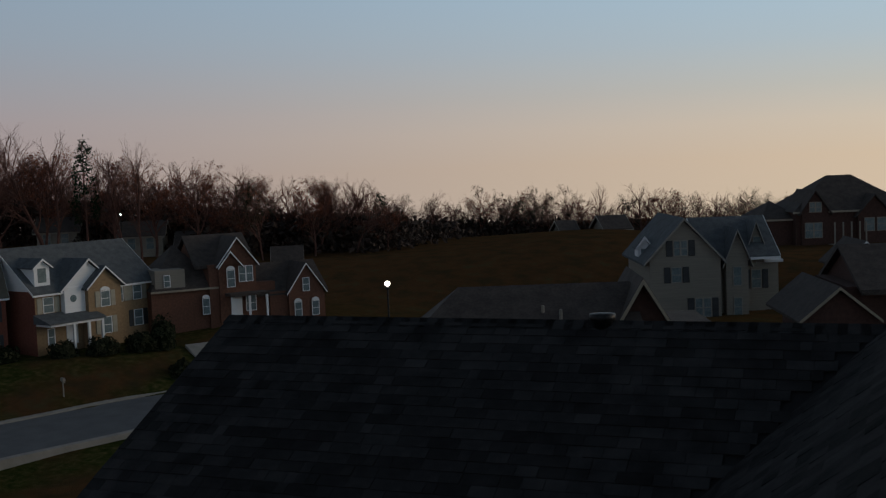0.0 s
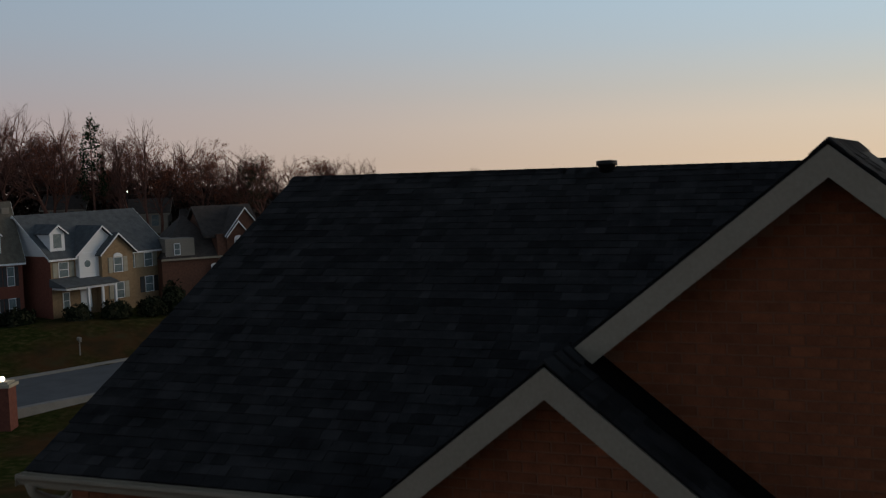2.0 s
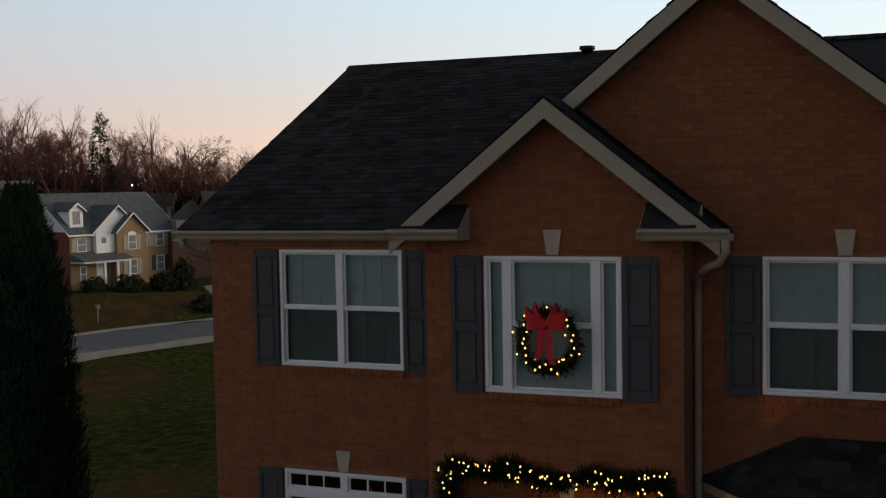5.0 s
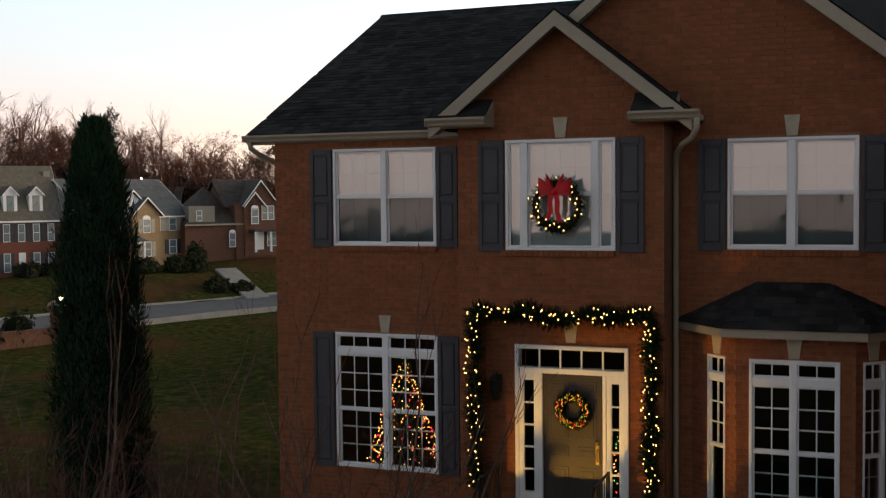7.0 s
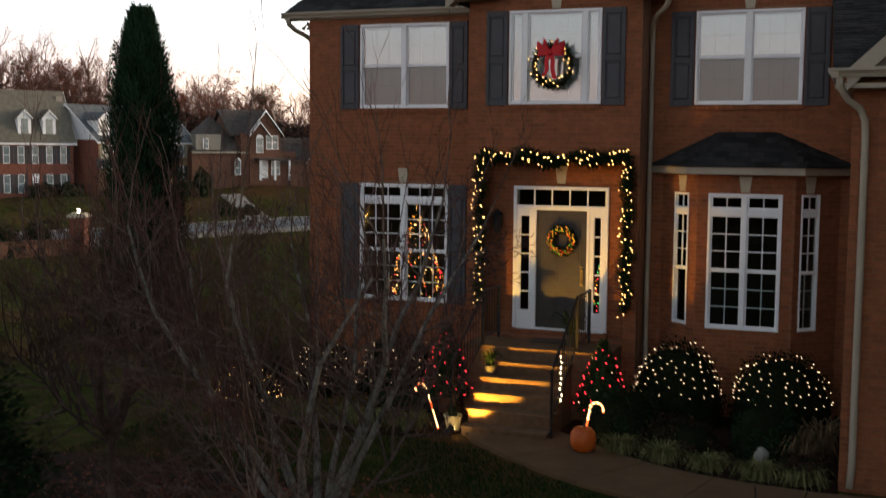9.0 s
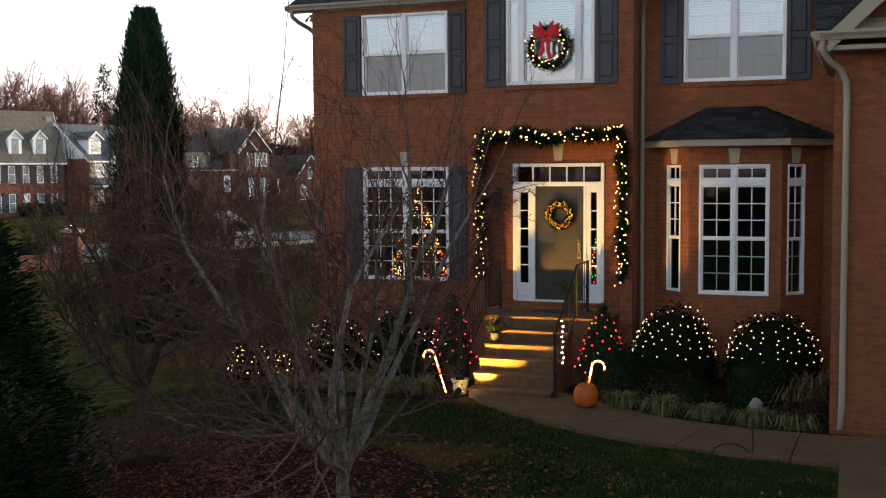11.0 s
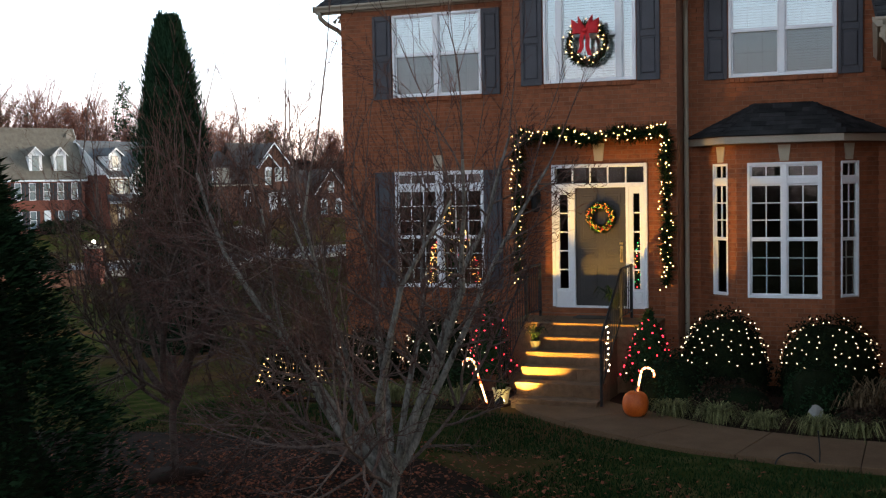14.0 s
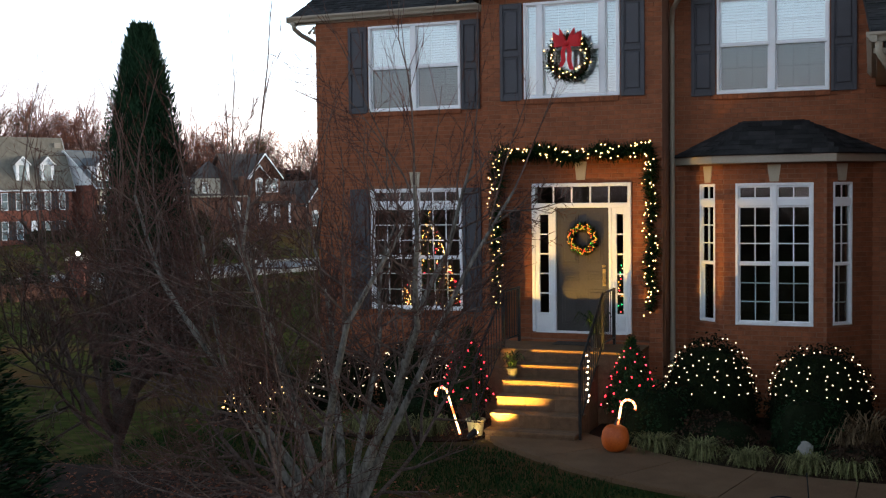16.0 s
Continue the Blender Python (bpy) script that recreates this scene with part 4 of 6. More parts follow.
TANSHUTTER = surface("far_tan_shutter", (0.30, 0.28, 0.22), (0.38, 0.36, 0.29), 3, 0.7, 0.0, 20)


class Home:
    """A neighbour's house; u runs along its front, v back from it, z up from its base."""

    def __init__(self, name, place, turn, label, size=(1, 1, 1), paint=WHITE):
        self.paint = paint
        self.top = thing(name, place, label, "house", group="neighbouring houses", turn=turn)
        self.top.scale = size

    def block(self, u0, u1, v0, v1, z0, z1, mat, name="wall"):
        return part(name, Mesh().box(u0, u1, v0, v1, z0, z1), mat, self.top)

    def gable_u(self, u0, u1, v0, v1, z, peak, mat, wallmat, over=0.35, trim=WHITE):
        """A roof whose ridge runs along u, with its gable walls."""
        vm, sl = (v0 + v1) / 2, (peak - z) / ((v1 - v0) / 2)
        for u in (u0, u1 - 0.15):
            part("gable_wall", Mesh().prism([(u, v0, z - 0.05), (u, v1, z - 0.05), (u, vm, peak - 0.1)], (0.15, 0, 0)), wallmat, self.top)
        for s in (-1, 1):
            e = v0 - over if s < 0 else v1 + over
            ze = z - sl * over
            m = Mesh()
            m.prism([(u0 - over, vm, peak), (u0 - over, e, ze), (u0 - over, e, ze + 0.16), (u0 - over, vm, peak + 0.16)], (u1 - u0 + 2 * over, 0, 0))
            part("roof", m, mat, self.top)
        m = Mesh()
        m.box(u0 - over, u1 + over, v0 - over - 0.08, v0 - over + 0.06, z - sl * over - 0.12, z - sl * over + 0.05)
        part("eave_trim", m, trim, self.top)
        for u in (u0 - over - 0.03, u1 + over):
            m = Mesh()
            m.prism([(u, v0 - over, z - sl * over - 0.05), (u, vm, peak - 0.05), (u, vm, peak + 0.17), (u, v0 - over, z - sl * over + 0.17)], (0.03, 0, 0))
            m.prism([(u, v1 + over, z - sl * over - 0.05), (u, vm, peak - 0.05), (u, vm, peak + 0.17), (u, v1 + over, z - sl * over + 0.17)], (0.03, 0, 0))
            part("rake_trim", m, trim, self.top)

    def hip(self, u0, u1, v0, v1, z, peak, mat, over=0.4):
        d = (v1 - v0) / 2
        a, b = (u0 + d, u1 - d) if u1 - u0 > 2 * d else ((u0 + u1) / 2 - 0.1, (u0 + u1) / 2 + 0.1)
        m = Mesh()
        p = [(u0 - over, v0 - over, z - 0.2), (u1 + over, v0 - over, z - 0.2), (u1 + over, v1 + over, z - 0.2), (u0 - over, v1 + over, z - 0.2), (a, (v0 + v1) / 2, peak), (b, (v0 + v1) / 2, peak)]
        m.add(p, [(0, 1, 5, 4), (1, 2, 5), (2, 3, 4, 5), (3, 0, 4), (3, 2, 1, 0)])
        part("roof", m, mat, self.top)
        m = Mesh()
        m.box(u0 - over - 0.04, u1 + over + 0.04, v0 - over - 0.06, v0 - over, z - 0.34, z - 0.16)
        part("eave_trim", m, TRIM, self.top)

    def gable_v(self, uc, w, v, depth, z, peak, wallmat, mat, zb=None, trim=True, over=0.3):
        """A front gable: its wall faces the street at v, its roof runs back by depth."""
        u0, u1, sl = uc - w / 2, uc + w / 2, (peak - z) / (w / 2)
        m = Mesh()
        m.prism([(u0, v, z - 0.01), (u1, v, z - 0.01), (uc, v, peak - 0.1)], (0, 0.15, 0))
        part("gable_wall", m, wallmat, self.top)
        if zb is not None:
            self.block(u0, u1, v, v + depth * 0.6, zb, z, wallmat)
        for s in (-1, 1):
            e = uc + s * (w / 2 + over)
            ze = z - sl * over
            m = Mesh()
            m.prism([(uc, v - over, peak), (e, v - over, ze), (e, v - over, ze + 0.14), (uc, v - over, peak + 0.14)], (0, depth, 0))
            part("roof", m, mat, self.top)
            if trim:
                m = Mesh()
                m.prism([(uc, v - over - 0.05, peak + 0.12), (e, v - over - 0.05, ze + 0.12), (e, v - over - 0.05, ze - 0.05), (uc, v - over - 0.05, peak - 0.05)], (0, 0.05, 0))
                part("rake_trim", m, self.paint, self.top)

    def window(self, u, z, w=0.9, h=1.5, v=0.0, shut=None, arch=False, two=False, turn=0.0):
        win = new("window")
        win.parent = self.top
        win.matrix_local = pose(u, v, z, 0, 0, turn)
        m = Mesh()
        for a, b, c, d in ((-w / 2 - 0.06, -w / 2, -0.06, h + 0.06), (w / 2, w / 2 + 0.06, -0.06, h + 0.06), (-w / 2, w / 2, -0.06, 0), (-w / 2, w / 2, h, h + 0.06), (-w / 2, w / 2, h / 2 - 0.025, h / 2 + 0.025)):
            m.box(a, b, -0.06, 0.05, c, d)
        if two:
            m.box(-0.06, 0.06, -0.06, 0.05, 0, h)
        if arch:
            m.prism([(w / 2 * math.cos(math.pi * i / 8) * 1.2, -0.06, h + 0.09 + w / 2 * math.sin(math.pi * i / 8)) for i in range(9)], (0, 0.1, 0))
        part("window_frame", m, self.paint, win)
        part("pane", Mesh().box(-w / 2, w / 2, -0.02, 0.03, 0, h), FARGLASS, win)
        if shut is not None:
            for s in (-1, 1):
                a = s * (w / 2 + 0.12)
                part("shutter", Mesh().bevel(min(a, a + s * 0.42), max(a, a + s * 0.42), -0.05, 0.02, -0.06, h + 0.06, 0.02), shut, win)

    def dormer(self, u, v, z, mat, w=1.35, h=1.7, depth=3.0):
        d = new("dormer")
        d.parent = self.top
        d.matrix_local = pose(u, v, z)
        m = Mesh()
        m.box(-w / 2, w / 2, 0, depth, 0, h)
        m.prism([(-w / 2, 0, h), (w / 2, 0, h), (0, 0, h + 0.62)], (0, 0.1, 0))
        part("dormer_wall", m, WHITESIDE, d)
        for s in (-1, 1):
            m = Mesh()
            m.prism([(0, -0.22, h + 0.72), (s * (w / 2 + 0.2), -0.22, h - 0.12), (s * (w / 2 + 0.2), -0.22, h), (0, -0.22, h + 0.84)], (0, depth + 0.2, 0))
            part("dormer_roof", m, mat, d)
            m = Mesh()
            m.prism([(0, -0.27, h + 0.80), (s * (w / 2 + 0.2), -0.27, h - 0.04), (s * (w / 2 + 0.2), -0.27, h - 0.18), (0, -0.27, h + 0.60)], (0, 0.05, 0))
            part("rake_trim", m, WHITE, d)
        part("pane", Mesh().box(-0.27 * w, 0.27 * w, -0.02, 0.02, 0.32, h - 0.1), FARGLASS, d)

    def post(self, u, v, z0, z1, r=0.09):
        part("post", Mesh().box(u - r, u + r, v - r, v + r, z0, z1), self.paint, self.top)

    def door(self, u, v, z, w=1.0, h=2.1):
        m = Mesh()
        m.bevel(u - w / 2, u + w / 2, v - 0.05, v + 0.02, z, z + h, 0.02)
        part("door", m, WHITE, self.top, "pale front door")


# tan brick house with a white entrance gable
h = Home("tan_brick_house", (-46.3, 48.4, 1.7), 76, "tan brick house with white entrance gable and grey roof", (0.83, 0.79, 0.66))
h.block(0, 10.8, 0, 8.5, -2.5, 4.3, TANBRICK)
h.block(-0.02, 0.0, 0, 8.5, -2.5, 4.3, REDBRICK)
h.gable_u(0, 10.8, 0, 8.5, 4.3, 8.1, FARROOF, WHITESIDE)
h.gable_v(5.5, 3.0, -0.9, 4.5, 4.35, 6.05, TANBRICK, FARROOF, -2.0)
h.gable_v(4.4, 4.6, -0.35, 4.5, 4.35, 6.85, WHITESIDE, FARROOF)
h.block(2.2, 4.0, -0.5, 0.3, 1.9, 4.4, WHITESIDE)
h.dormer(0.95, 0.35, 4.75, FARROOF, 1.3, 1.75)
h.window(1.1, 2.3, 0.8, 1.35, shut=TANSHUTTER)
h.window(5.5, 2.3, 0.75, 1.4, v=-0.92, shut=TANSHUTTER, arch=True)
h.window(5.5, -0.3, 0.85, 1.5, v=-0.92, shut=TANSHUTTER)
h.window(7.6, 2.4, 0.35, 1.35, shut=TANSHUTTER)
h.window(9.2, 2.4, 0.75, 1.35, shut=TANSHUTTER)
h.window(9.2, -0.2, 0.75, 1.5, shut=FARSHUTTER)
part("round_window", Mesh().prism([(2.95 + 0.27 * math.cos(math.pi * i / 8), -0.53, 3.35 + 0.34 * math.sin(math.pi * i / 8)) for i in range(16)], (0, 0.05, 0)), FARGLASS, h.top, "small round window")
h.window(-0.02, 5.0, 0.7, 1.2, v=5.0, turn=-90)
h.block(0.0, 4.6, -1.9, 0.0, 1.15, 1.38, WHITE, "porch_beam")
part("porch_roof", Mesh().prism([(-0.2, -2.1, 1.38), (-0.2, 0.0, 1.38), (-0.2, 0.0, 2.2), (-0.2, -2.1, 1.5)], (4.9, 0, 0)), FARROOF, h.top)
for u in (2.0, 3.3, 4.5):
    h.post(u, -1.8, -1.5, 1.2)
h.door(3.0, -0.02, -1.0)
h.window(1.2, -0.8, 0.5, 1.5)

# red brick colonial with two dormers
h = Home("red_brick_colonial", (-50.9, 43.8, 1.28), 57, "red brick colonial house with shuttered windows and dormers", (0.52, 0.6, 0.71))
h.block(-5, 9.6, 0, 9, -2.5, 4.5, REDBRICK)
h.gable_u(-5, 9.6, 0, 9, 4.5, 9.4, TAUPEROOF, WHITESIDE)
for u in (3.2, 6.5):
    h.dormer(u, 0.4, 4.7, TAUPEROOF, 1.75, 2.0)
for u in (-3.5, -1.6, 0.6, 2.5, 4.4, 6.3, 8.2):
    h.window(u, 2.2, 0.75, 1.6, shut=FARSHUTTER)
for u in (-3.5, -1.6, 0.6, 2.5, 6.3, 8.2):
    h.window(u, -0.7, 0.75, 1.7, shut=FARSHUTTER)
h.door(4.4, -0.05, -1.0, 0.9)
m = Mesh()
m.box(8.6, 9.5, 3.5, 4.6, 4.5, 9.0)
part("chimney", m, GREYSIDE, h.top)

# dark brick house with three gables
h = Home("dark_brick_house", (-43.4, 55.9, 2.6), 50, "dark red brick house with gables and a front porch", (0.71, 0.71, 0.72))
h.block(0, 12.0, 0, 9, -2.5, 1.6, BROWNBRICK)
h.hip(0.3, 6.4, 0, 9, 1.7, 5.4, BROWNROOF)
h.block(0.4, 3.2, -0.1, 3.5, 1.6, 3.4, GREYSIDE)
h.window(1.5, 1.9, 0.5, 1.0, v=-0.12)
h.block(5.4, 9.8, -0.4, 8, -2.5, 3.6, BROWNBRICK)
h.gable_u(4.6, 9.9, 0.5, 8, 3.6, 6.1, BROWNROOF, BROWNBRICK, trim=BROWNROOF)
h.gable_v(8.1, 3.6, -0.7, 6, 3.7, 6.0, BROWNBRICK, BROWNROOF, -2.0)
h.gable_v(7.35, 1.9, -0.95, 5, 3.6, 4.75, BROWNBRICK, BROWNROOF)
h.window(7.35, 1.5, 0.7, 1.5, v=-1.0, arch=True)
h.window(8.9, 1.9, 1.3, 1.4, v=-0.75, two=True)
h.window(5.0, -0.9, 0.6, 1.4, v=-0.42, arch=True)
h.block(6.8, 10.6, -2.4, -0.7, 0.65, 0.9, BROWNROOF, "porch_roof")
for u in (7.0, 8.7, 10.4):
    h.post(u, -2.2, -1.5, 0.7, 0.10)
h.door(7.9, -0.75, -1.3)
h.window(9.3, -0.9, 0.9, 1.4, v=-0.75)
h.block(11.3, 17.0, -0.4, 7, -2.5, 0.6, BROWNBRICK)
h.gable_u(10.2, 17.0, 0, 7, 0.6, 3.0, BROWNROOF, BROWNBRICK, trim=BROWNROOF)
h.gable_v(14.9, 3.6, -0.8, 6, 0.6, 3.1, BROWNBRICK, BROWNROOF, -2.0)
h.window(14.9, 0.5, 0.6, 1.2, v=-0.85)
h.window(14.0, -1.9, 0.65, 1.3, v=-0.85, arch=True)
h.window(15.8, -1.9, 0.65, 1.3, v=-0.85, arch=True)

# greige house on the rise behind
h = Home("greige_brick_house", (-13.7, 70.4, 0.35), 22, "greige brick house with steep gables and dark shutters", paint=PALE)
h.block(0.2, 5.0, 0, 9, -2, 3.9, GREYSIDE)
h.gable_v(2.55, 5.0, 0, 9.5, 3.9, 6.6, GREYSIDE, FARROOF)
h.block(5.0, 7.0, 1.2, 9, -2, 3.9, GREYSIDE)
h.gable_u(4.0, 9.0, 0.8, 8.8, 3.9, 6.3, FARROOF, GREYSIDE, over=0.2)
h.gable_v(6.2, 1.5, 0.4, 4, 3.9, 5.7, GREYSIDE, FARROOF, -2)
h.gable_v(7.9, 1.2, 2.0, 4, 4.4, 6.1, GREYSIDE, FARROOF, -2)
h.window(2.3, 4.2, 0.85, 0.95, v=-0.02, shut=FARSHUTTER, two=True)
h.window(2.0, 2.4, 0.6, 0.95, v=-0.02, shut=FARSHUTTER)
h.window(3.75, 0.0, 1.0, 1.2, v=-0.02, shut=FARSHUTTER, two=True)
h.window(6.2, 2.0, 0.5, 1.2, v=0.38)
h.window(6.2, -0.1, 0.5, 1.2, v=0.38)
h.window(8.0, 4.1, 0.5, 1.0, v=1.98)
h.window(7.9, 1.6, 0.6, 1.2, v=1.98, shut=FARSHUTTER)
h.block(8.0, 9.5, 2.2, 4.0, -1.5, 3.3, GREYSIDE)
h.block(7.9, 9.8, 2.0, 4.1, 3.3, 3.5, WHITE, "parapet")
h.dormer(0.4, 3.0, 3.6, FARROOF, 0.9, 1.0, 1.5)

# roof of the house just behind, below the ridge line
h = Home("low_roofed_house", (-11.6, 21.6, 0.2), 20, "house with a broad dark roof and brick gable", paint=TRIM)
h.block(0.5, 8.3, 0.5, 8, -1.5, 4.5, DARKBRICK)
m = Mesh()
m.add([(0, 0, 4.4), (8.8, 0, 4.4), (8.8, 9, 4.4), (0, 9, 4.4), (3.2, 4.4, 7.2), (8.4, 4.4, 7.2)], [(0, 1, 5, 4), (1, 2, 5), (2, 3, 4, 5), (3, 0, 4), (3, 2, 1, 0)])
part("roof", m, BROWNROOF, h.top)
for u, v, z in ((6.2, 3.0, 6.3), (5.7, 3.3, 6.4), (4.1, 2.2, 5.7)):
    part("vent_pipe", Mesh().lathe([(0.05, -0.3), (0.05, 0.28), (0.035, 0.3)], 8, (u, v, z)), GREYSIDE, h.top, "white vent pipe")
h.gable_v(8.6, 2.4, 3.2, 4, 5.3, 7.3, DARKBRICK, BROWNROOF)
h.block(9.0, 10.5, 3.2, 6.5, 2.0, 5.9, DARKBRICK)
h.block(8.9, 10.7, 3.1, 6.6, 5.9, 5.97, BROWNROOF, "eave_trim")

# large dark house on the hill
h = Home("hilltop_house", (-10.2, 108.6, 1.4), 22, "large dark brick house with hip roofs on the hill", paint=GREYSIDE)
h.block(0, 3.4, 1, 9, -2, 3.4, DARKBRICK)
h.hip(0, 3.8, 1, 9, 3.5, 5.0, BROWNROOF, 0.2)
h.block(3.0, 14, 0, 11, -2, 4.1, DARKBRICK)
h.hip(3.0, 14.5, 0, 9, 4.2, 7.4, BROWNROOF, 0.3)
h.gable_v(4.8, 2.6, -0.4, 6, 4.1, 6.0, DARKBRICK, BROWNROOF, -2, trim=False)
h.gable_v(10.5, 3.2, -0.5, 6, 3.6, 5.4, DARKBRICK, BROWNROOF, -2, trim=False)
h.window(4.8, 4.0, 1.1, 0.9, v=-0.45, two=True)
h.window(4.6, 1.5, 1.6, 1.4, v=-0.45, two=True)
for u in (10.0, 11.2):
    h.window(u, 2.0, 0.9, 1.2, v=-0.55)
    h.window(u, -0.6, 0.9, 1.2, v=-0.55)
h.block(6.0, 9.2, -2.2, -0.2, 0.6, 0.8, GREYSIDE, "deck")
for u in (6.1, 6.9, 7.7, 8.5, 9.1):
    h.post(u, -2.1, -1.5, 3.0, 0.06)

# small roofs by the right edge
h = Home("brick_cottage", (-2.3, 55.2, 1.6), 18, "low brick house with a wide front gable", paint=TRIM)
h.gable_v(1.7, 3.6, 0, 8, 1.0, 2.5, DARKBRICK, BROWNROOF, -2)
h.block(2.5, 12, 1.5, 8, -2, 2.4, DARKBRICK)
h.gable_u(3.4, 12, 1.2, 9, 2.3, 4.2, BROWNROOF, DARKBRICK, trim=BROWNROOF)
h = Home("brick_garage_house", (-1.8, 83.9, 0.5), 18, "brick garage with an arched window below the hill")
h.gable_v(1.6, 3.4, 0, 6, 2.2, 3.8, DARKBRICK, BROWNROOF, -2)
h.window(1.8, 1.5, 1.0, 0.5, v=-0.05, arch=True)

# pale houses half hidden among the trees of the hill
for x, y, w, z, mt in ((-80.0, 86, 4, 4.2, GREYSIDE), (-69.8, 86.5, 4, 3.6, GREYSIDE), (-64.6, 88.5, 6, 2.4, GREYSIDE), (-52.2, 86.3, 2.4, 0.9, GREYSIDE), (-31.6, 112, 1.6, 1.5, GREYSIDE), (-27.2, 113, 2.6, 1.9, GREYSIDE)):
    h = Home("hill_house", (x, y, z), 30, "pale house half hidden among bare trees", paint=PALE)
    h.block(0, w, 0, 5, -2, 2.0, mt)
    h.gable_u(0, w, 0, 5, 2.0, 3.2, BROWNROOF, mt, trim=mt)
    for i in range(int(w / 1.8)):
        h.window(1.0 + i * 1.8, 0.6, 0.7, 1.2, v=-0.02)

# ---- street furniture ----
lampglow = glow("lamp_globe", (1.0, 0.90, 0.74), 5.0)


def street_lamp(place, h, r, label):
    o = thing("street_lamp", place, label, "lamp")
    part("pole", Mesh().tube([(0, 0, -0.5), (0, 0, h)], [0.07, 0.05], 8), IRON, o)
    part("collar", Mesh().lathe([(0.06, 0), (0.13, 0.08), (0.13, 0.12)], 10, (0, 0, h - 0.05)), IRON, o)
    smooth_part("globe", Mesh().ball((0, 0, h + 0.12 + r), r, 8, 12), lampglow, o, "lit white globe")


street_lamp((-23.1, 49.3, 0.6), 4.15, 0.15, "lit lamp on a dark post by the field")
street_lamp((-68.5, 85, 3.6), 4.0, 0.09, "lit lamp among the hillside trees")

yard = thing("yard_lantern", (-10.5, -14.4, ground_z(-10.5, -14.4)), "lit amber lantern on a dark post, mirrored in a window", "lamp")
part("post", Mesh().tube([(0, 0, -0.3), (0, 0, 1.98)], [0.05, 0.04], 8), IRON, yard)
part("lantern_glass", Mesh().lathe([(0.09, 1.94), (0.15, 2.28), (0.14, 2.30)], 6), glow("amber_lantern", (1.0, 0.56, 0.12), 11.0), yard, "glowing amber glass")
part("cap", Mesh().lathe([(0.19, 2.30), (0.10, 2.40), (0.02, 2.50)], 6), IRON, yard)

pier = thing("brick_pier", (-34.5, 31.5, -2.05), "square brick gate pier with a lit lamp", "pier", turn=20)
m = Mesh()
m.box(-0.42, 0.42, -0.42, 0.42, -0.6, 2.25)
part("shaft", m, REDBRICK, pier)
m = Mesh()
m.box(-0.52, 0.52, -0.52, 0.52, 2.25, 2.40)
m.prism([(-0.4, -0.4, 2.40), (0.4, -0.4, 2.40), (0.4, 0.4, 2.40), (-0.4, 0.4, 2.40)], (0, 0, 0.08))
part("cap", m, STONE, pier)
smooth_part("globe", Mesh().ball((0, 0, 2.60), 0.11, 8, 12), lampglow, pier, "lit white globe lamp")
m = Mesh()
m.box(-14.0, -0.42, -0.15, 0.15, -0.6, 1.05)
w = part("garden_wall", m, BROWNBRICK)
w.matrix_world = pose(-34.5, 31.5, -2.05, 0, 0, 66)
tagged(w, "low red brick wall beside the gate pier", "wall")
m = Mesh()
m.box(-14.0, -0.42, -0.2, 0.2, 1.05, 1.13)
part("coping", m, BROWNBRICK, w)


def mailbox(place, turn, label, colour):
    o = thing("mailbox", place, label, "mailbox", turn=turn)
    o.scale = (0.8, 0.8, 0.8)
    part("post", Mesh().box(-0.04, 0.04, -0.04, 0.04, -0.3, 1.05), colour, o)
    m = Mesh()
    m.prism([(-0.1, -0.26, 1.05), (0.1, -0.26, 1.05), (0.1, -0.26, 1.2), (0.06, -0.26, 1.27), (-0.06, -0.26, 1.27), (-0.1, -0.26, 1.2)], (0, 0.52, 0))
    part("box", m, colour, o)
    part("arm", Mesh().box(-0.04, 0.04, -0.35, 0.2, 0.95, 1.03), colour, o)


mailbox((-41.0, 44.4, ground_z(-41.0, 44.4)), 60, "pale mailbox on a post by the kerb", GREYSIDE)
mailbox((-33.0, 52.4, ground_z(-33.0, 52.4)), 60, "black mailbox by the driveway", IRON)

# ---- trees and shrubs ----


def grow(meshes, tips, start, way, length, r, level, plan):
    """One limb and its children; plan gives for each level: children, length ratio, spread, lift, sides."""
    kids, ratio, spread, lift, sides = plan[level]
    m = meshes[min(level, len(meshes) - 1)]
    p, d = Vector(start), Vector(way).normalized()
    n = 5 if level == 0 else (4 if level == 1 else (3 if level == 2 else 2))
    path, dirs = [p.copy()], [d.copy()]
    for i in range(n):
        d = (d + Vector((random.gauss(0, 0.13), random.gauss(0, 0.13), random.gauss(0, 0.08) + lift))).normalized()
        p = p + d * length / n
        path.append(p.copy())
        dirs.append(d.copy())
    m.tube(path, [r * (1 - 0.72 * i / n) for i in range(n + 1)], sides, cap=False)
    if level + 1 >= len(plan):
        tips.append((p, d))
        return
    for c in range(kids):
        f = 0.25 + 0.75 * (c + random.random()) / kids
        i = min(int(f * n), n - 1)
        q = path[i].lerp(path[i + 1], f * n - i)
        a = dirs[i].orthogonal().normalized()
        a.rotate(Matrix.Rotation(random.uniform(0, 6.283), 3, dirs[i]))
        w = dirs[i] * math.cos(spread) + a * math.sin(spread)
        grow(meshes, tips, q, w, length * ratio * random.uniform(0.7, 1.2) * (1.15 - 0.4 * f), max(r * 0.55 * (1 - 0.5 * f), 0.0032), level + 1, plan)


def foliage(m, tips, count, size, scatter):
    for _ in range(count):
        p, d = random.choice(tips)
        q = p + Vector((random.gauss(0, scatter), random.gauss(0, scatter), random.gauss(0, scatter)))
        m.leaf(q, (random.gauss(0, 1), random.gauss(0, 1), random.gauss(0.5, 1)), size * random.uniform(0.6, 1.4), 0.6)


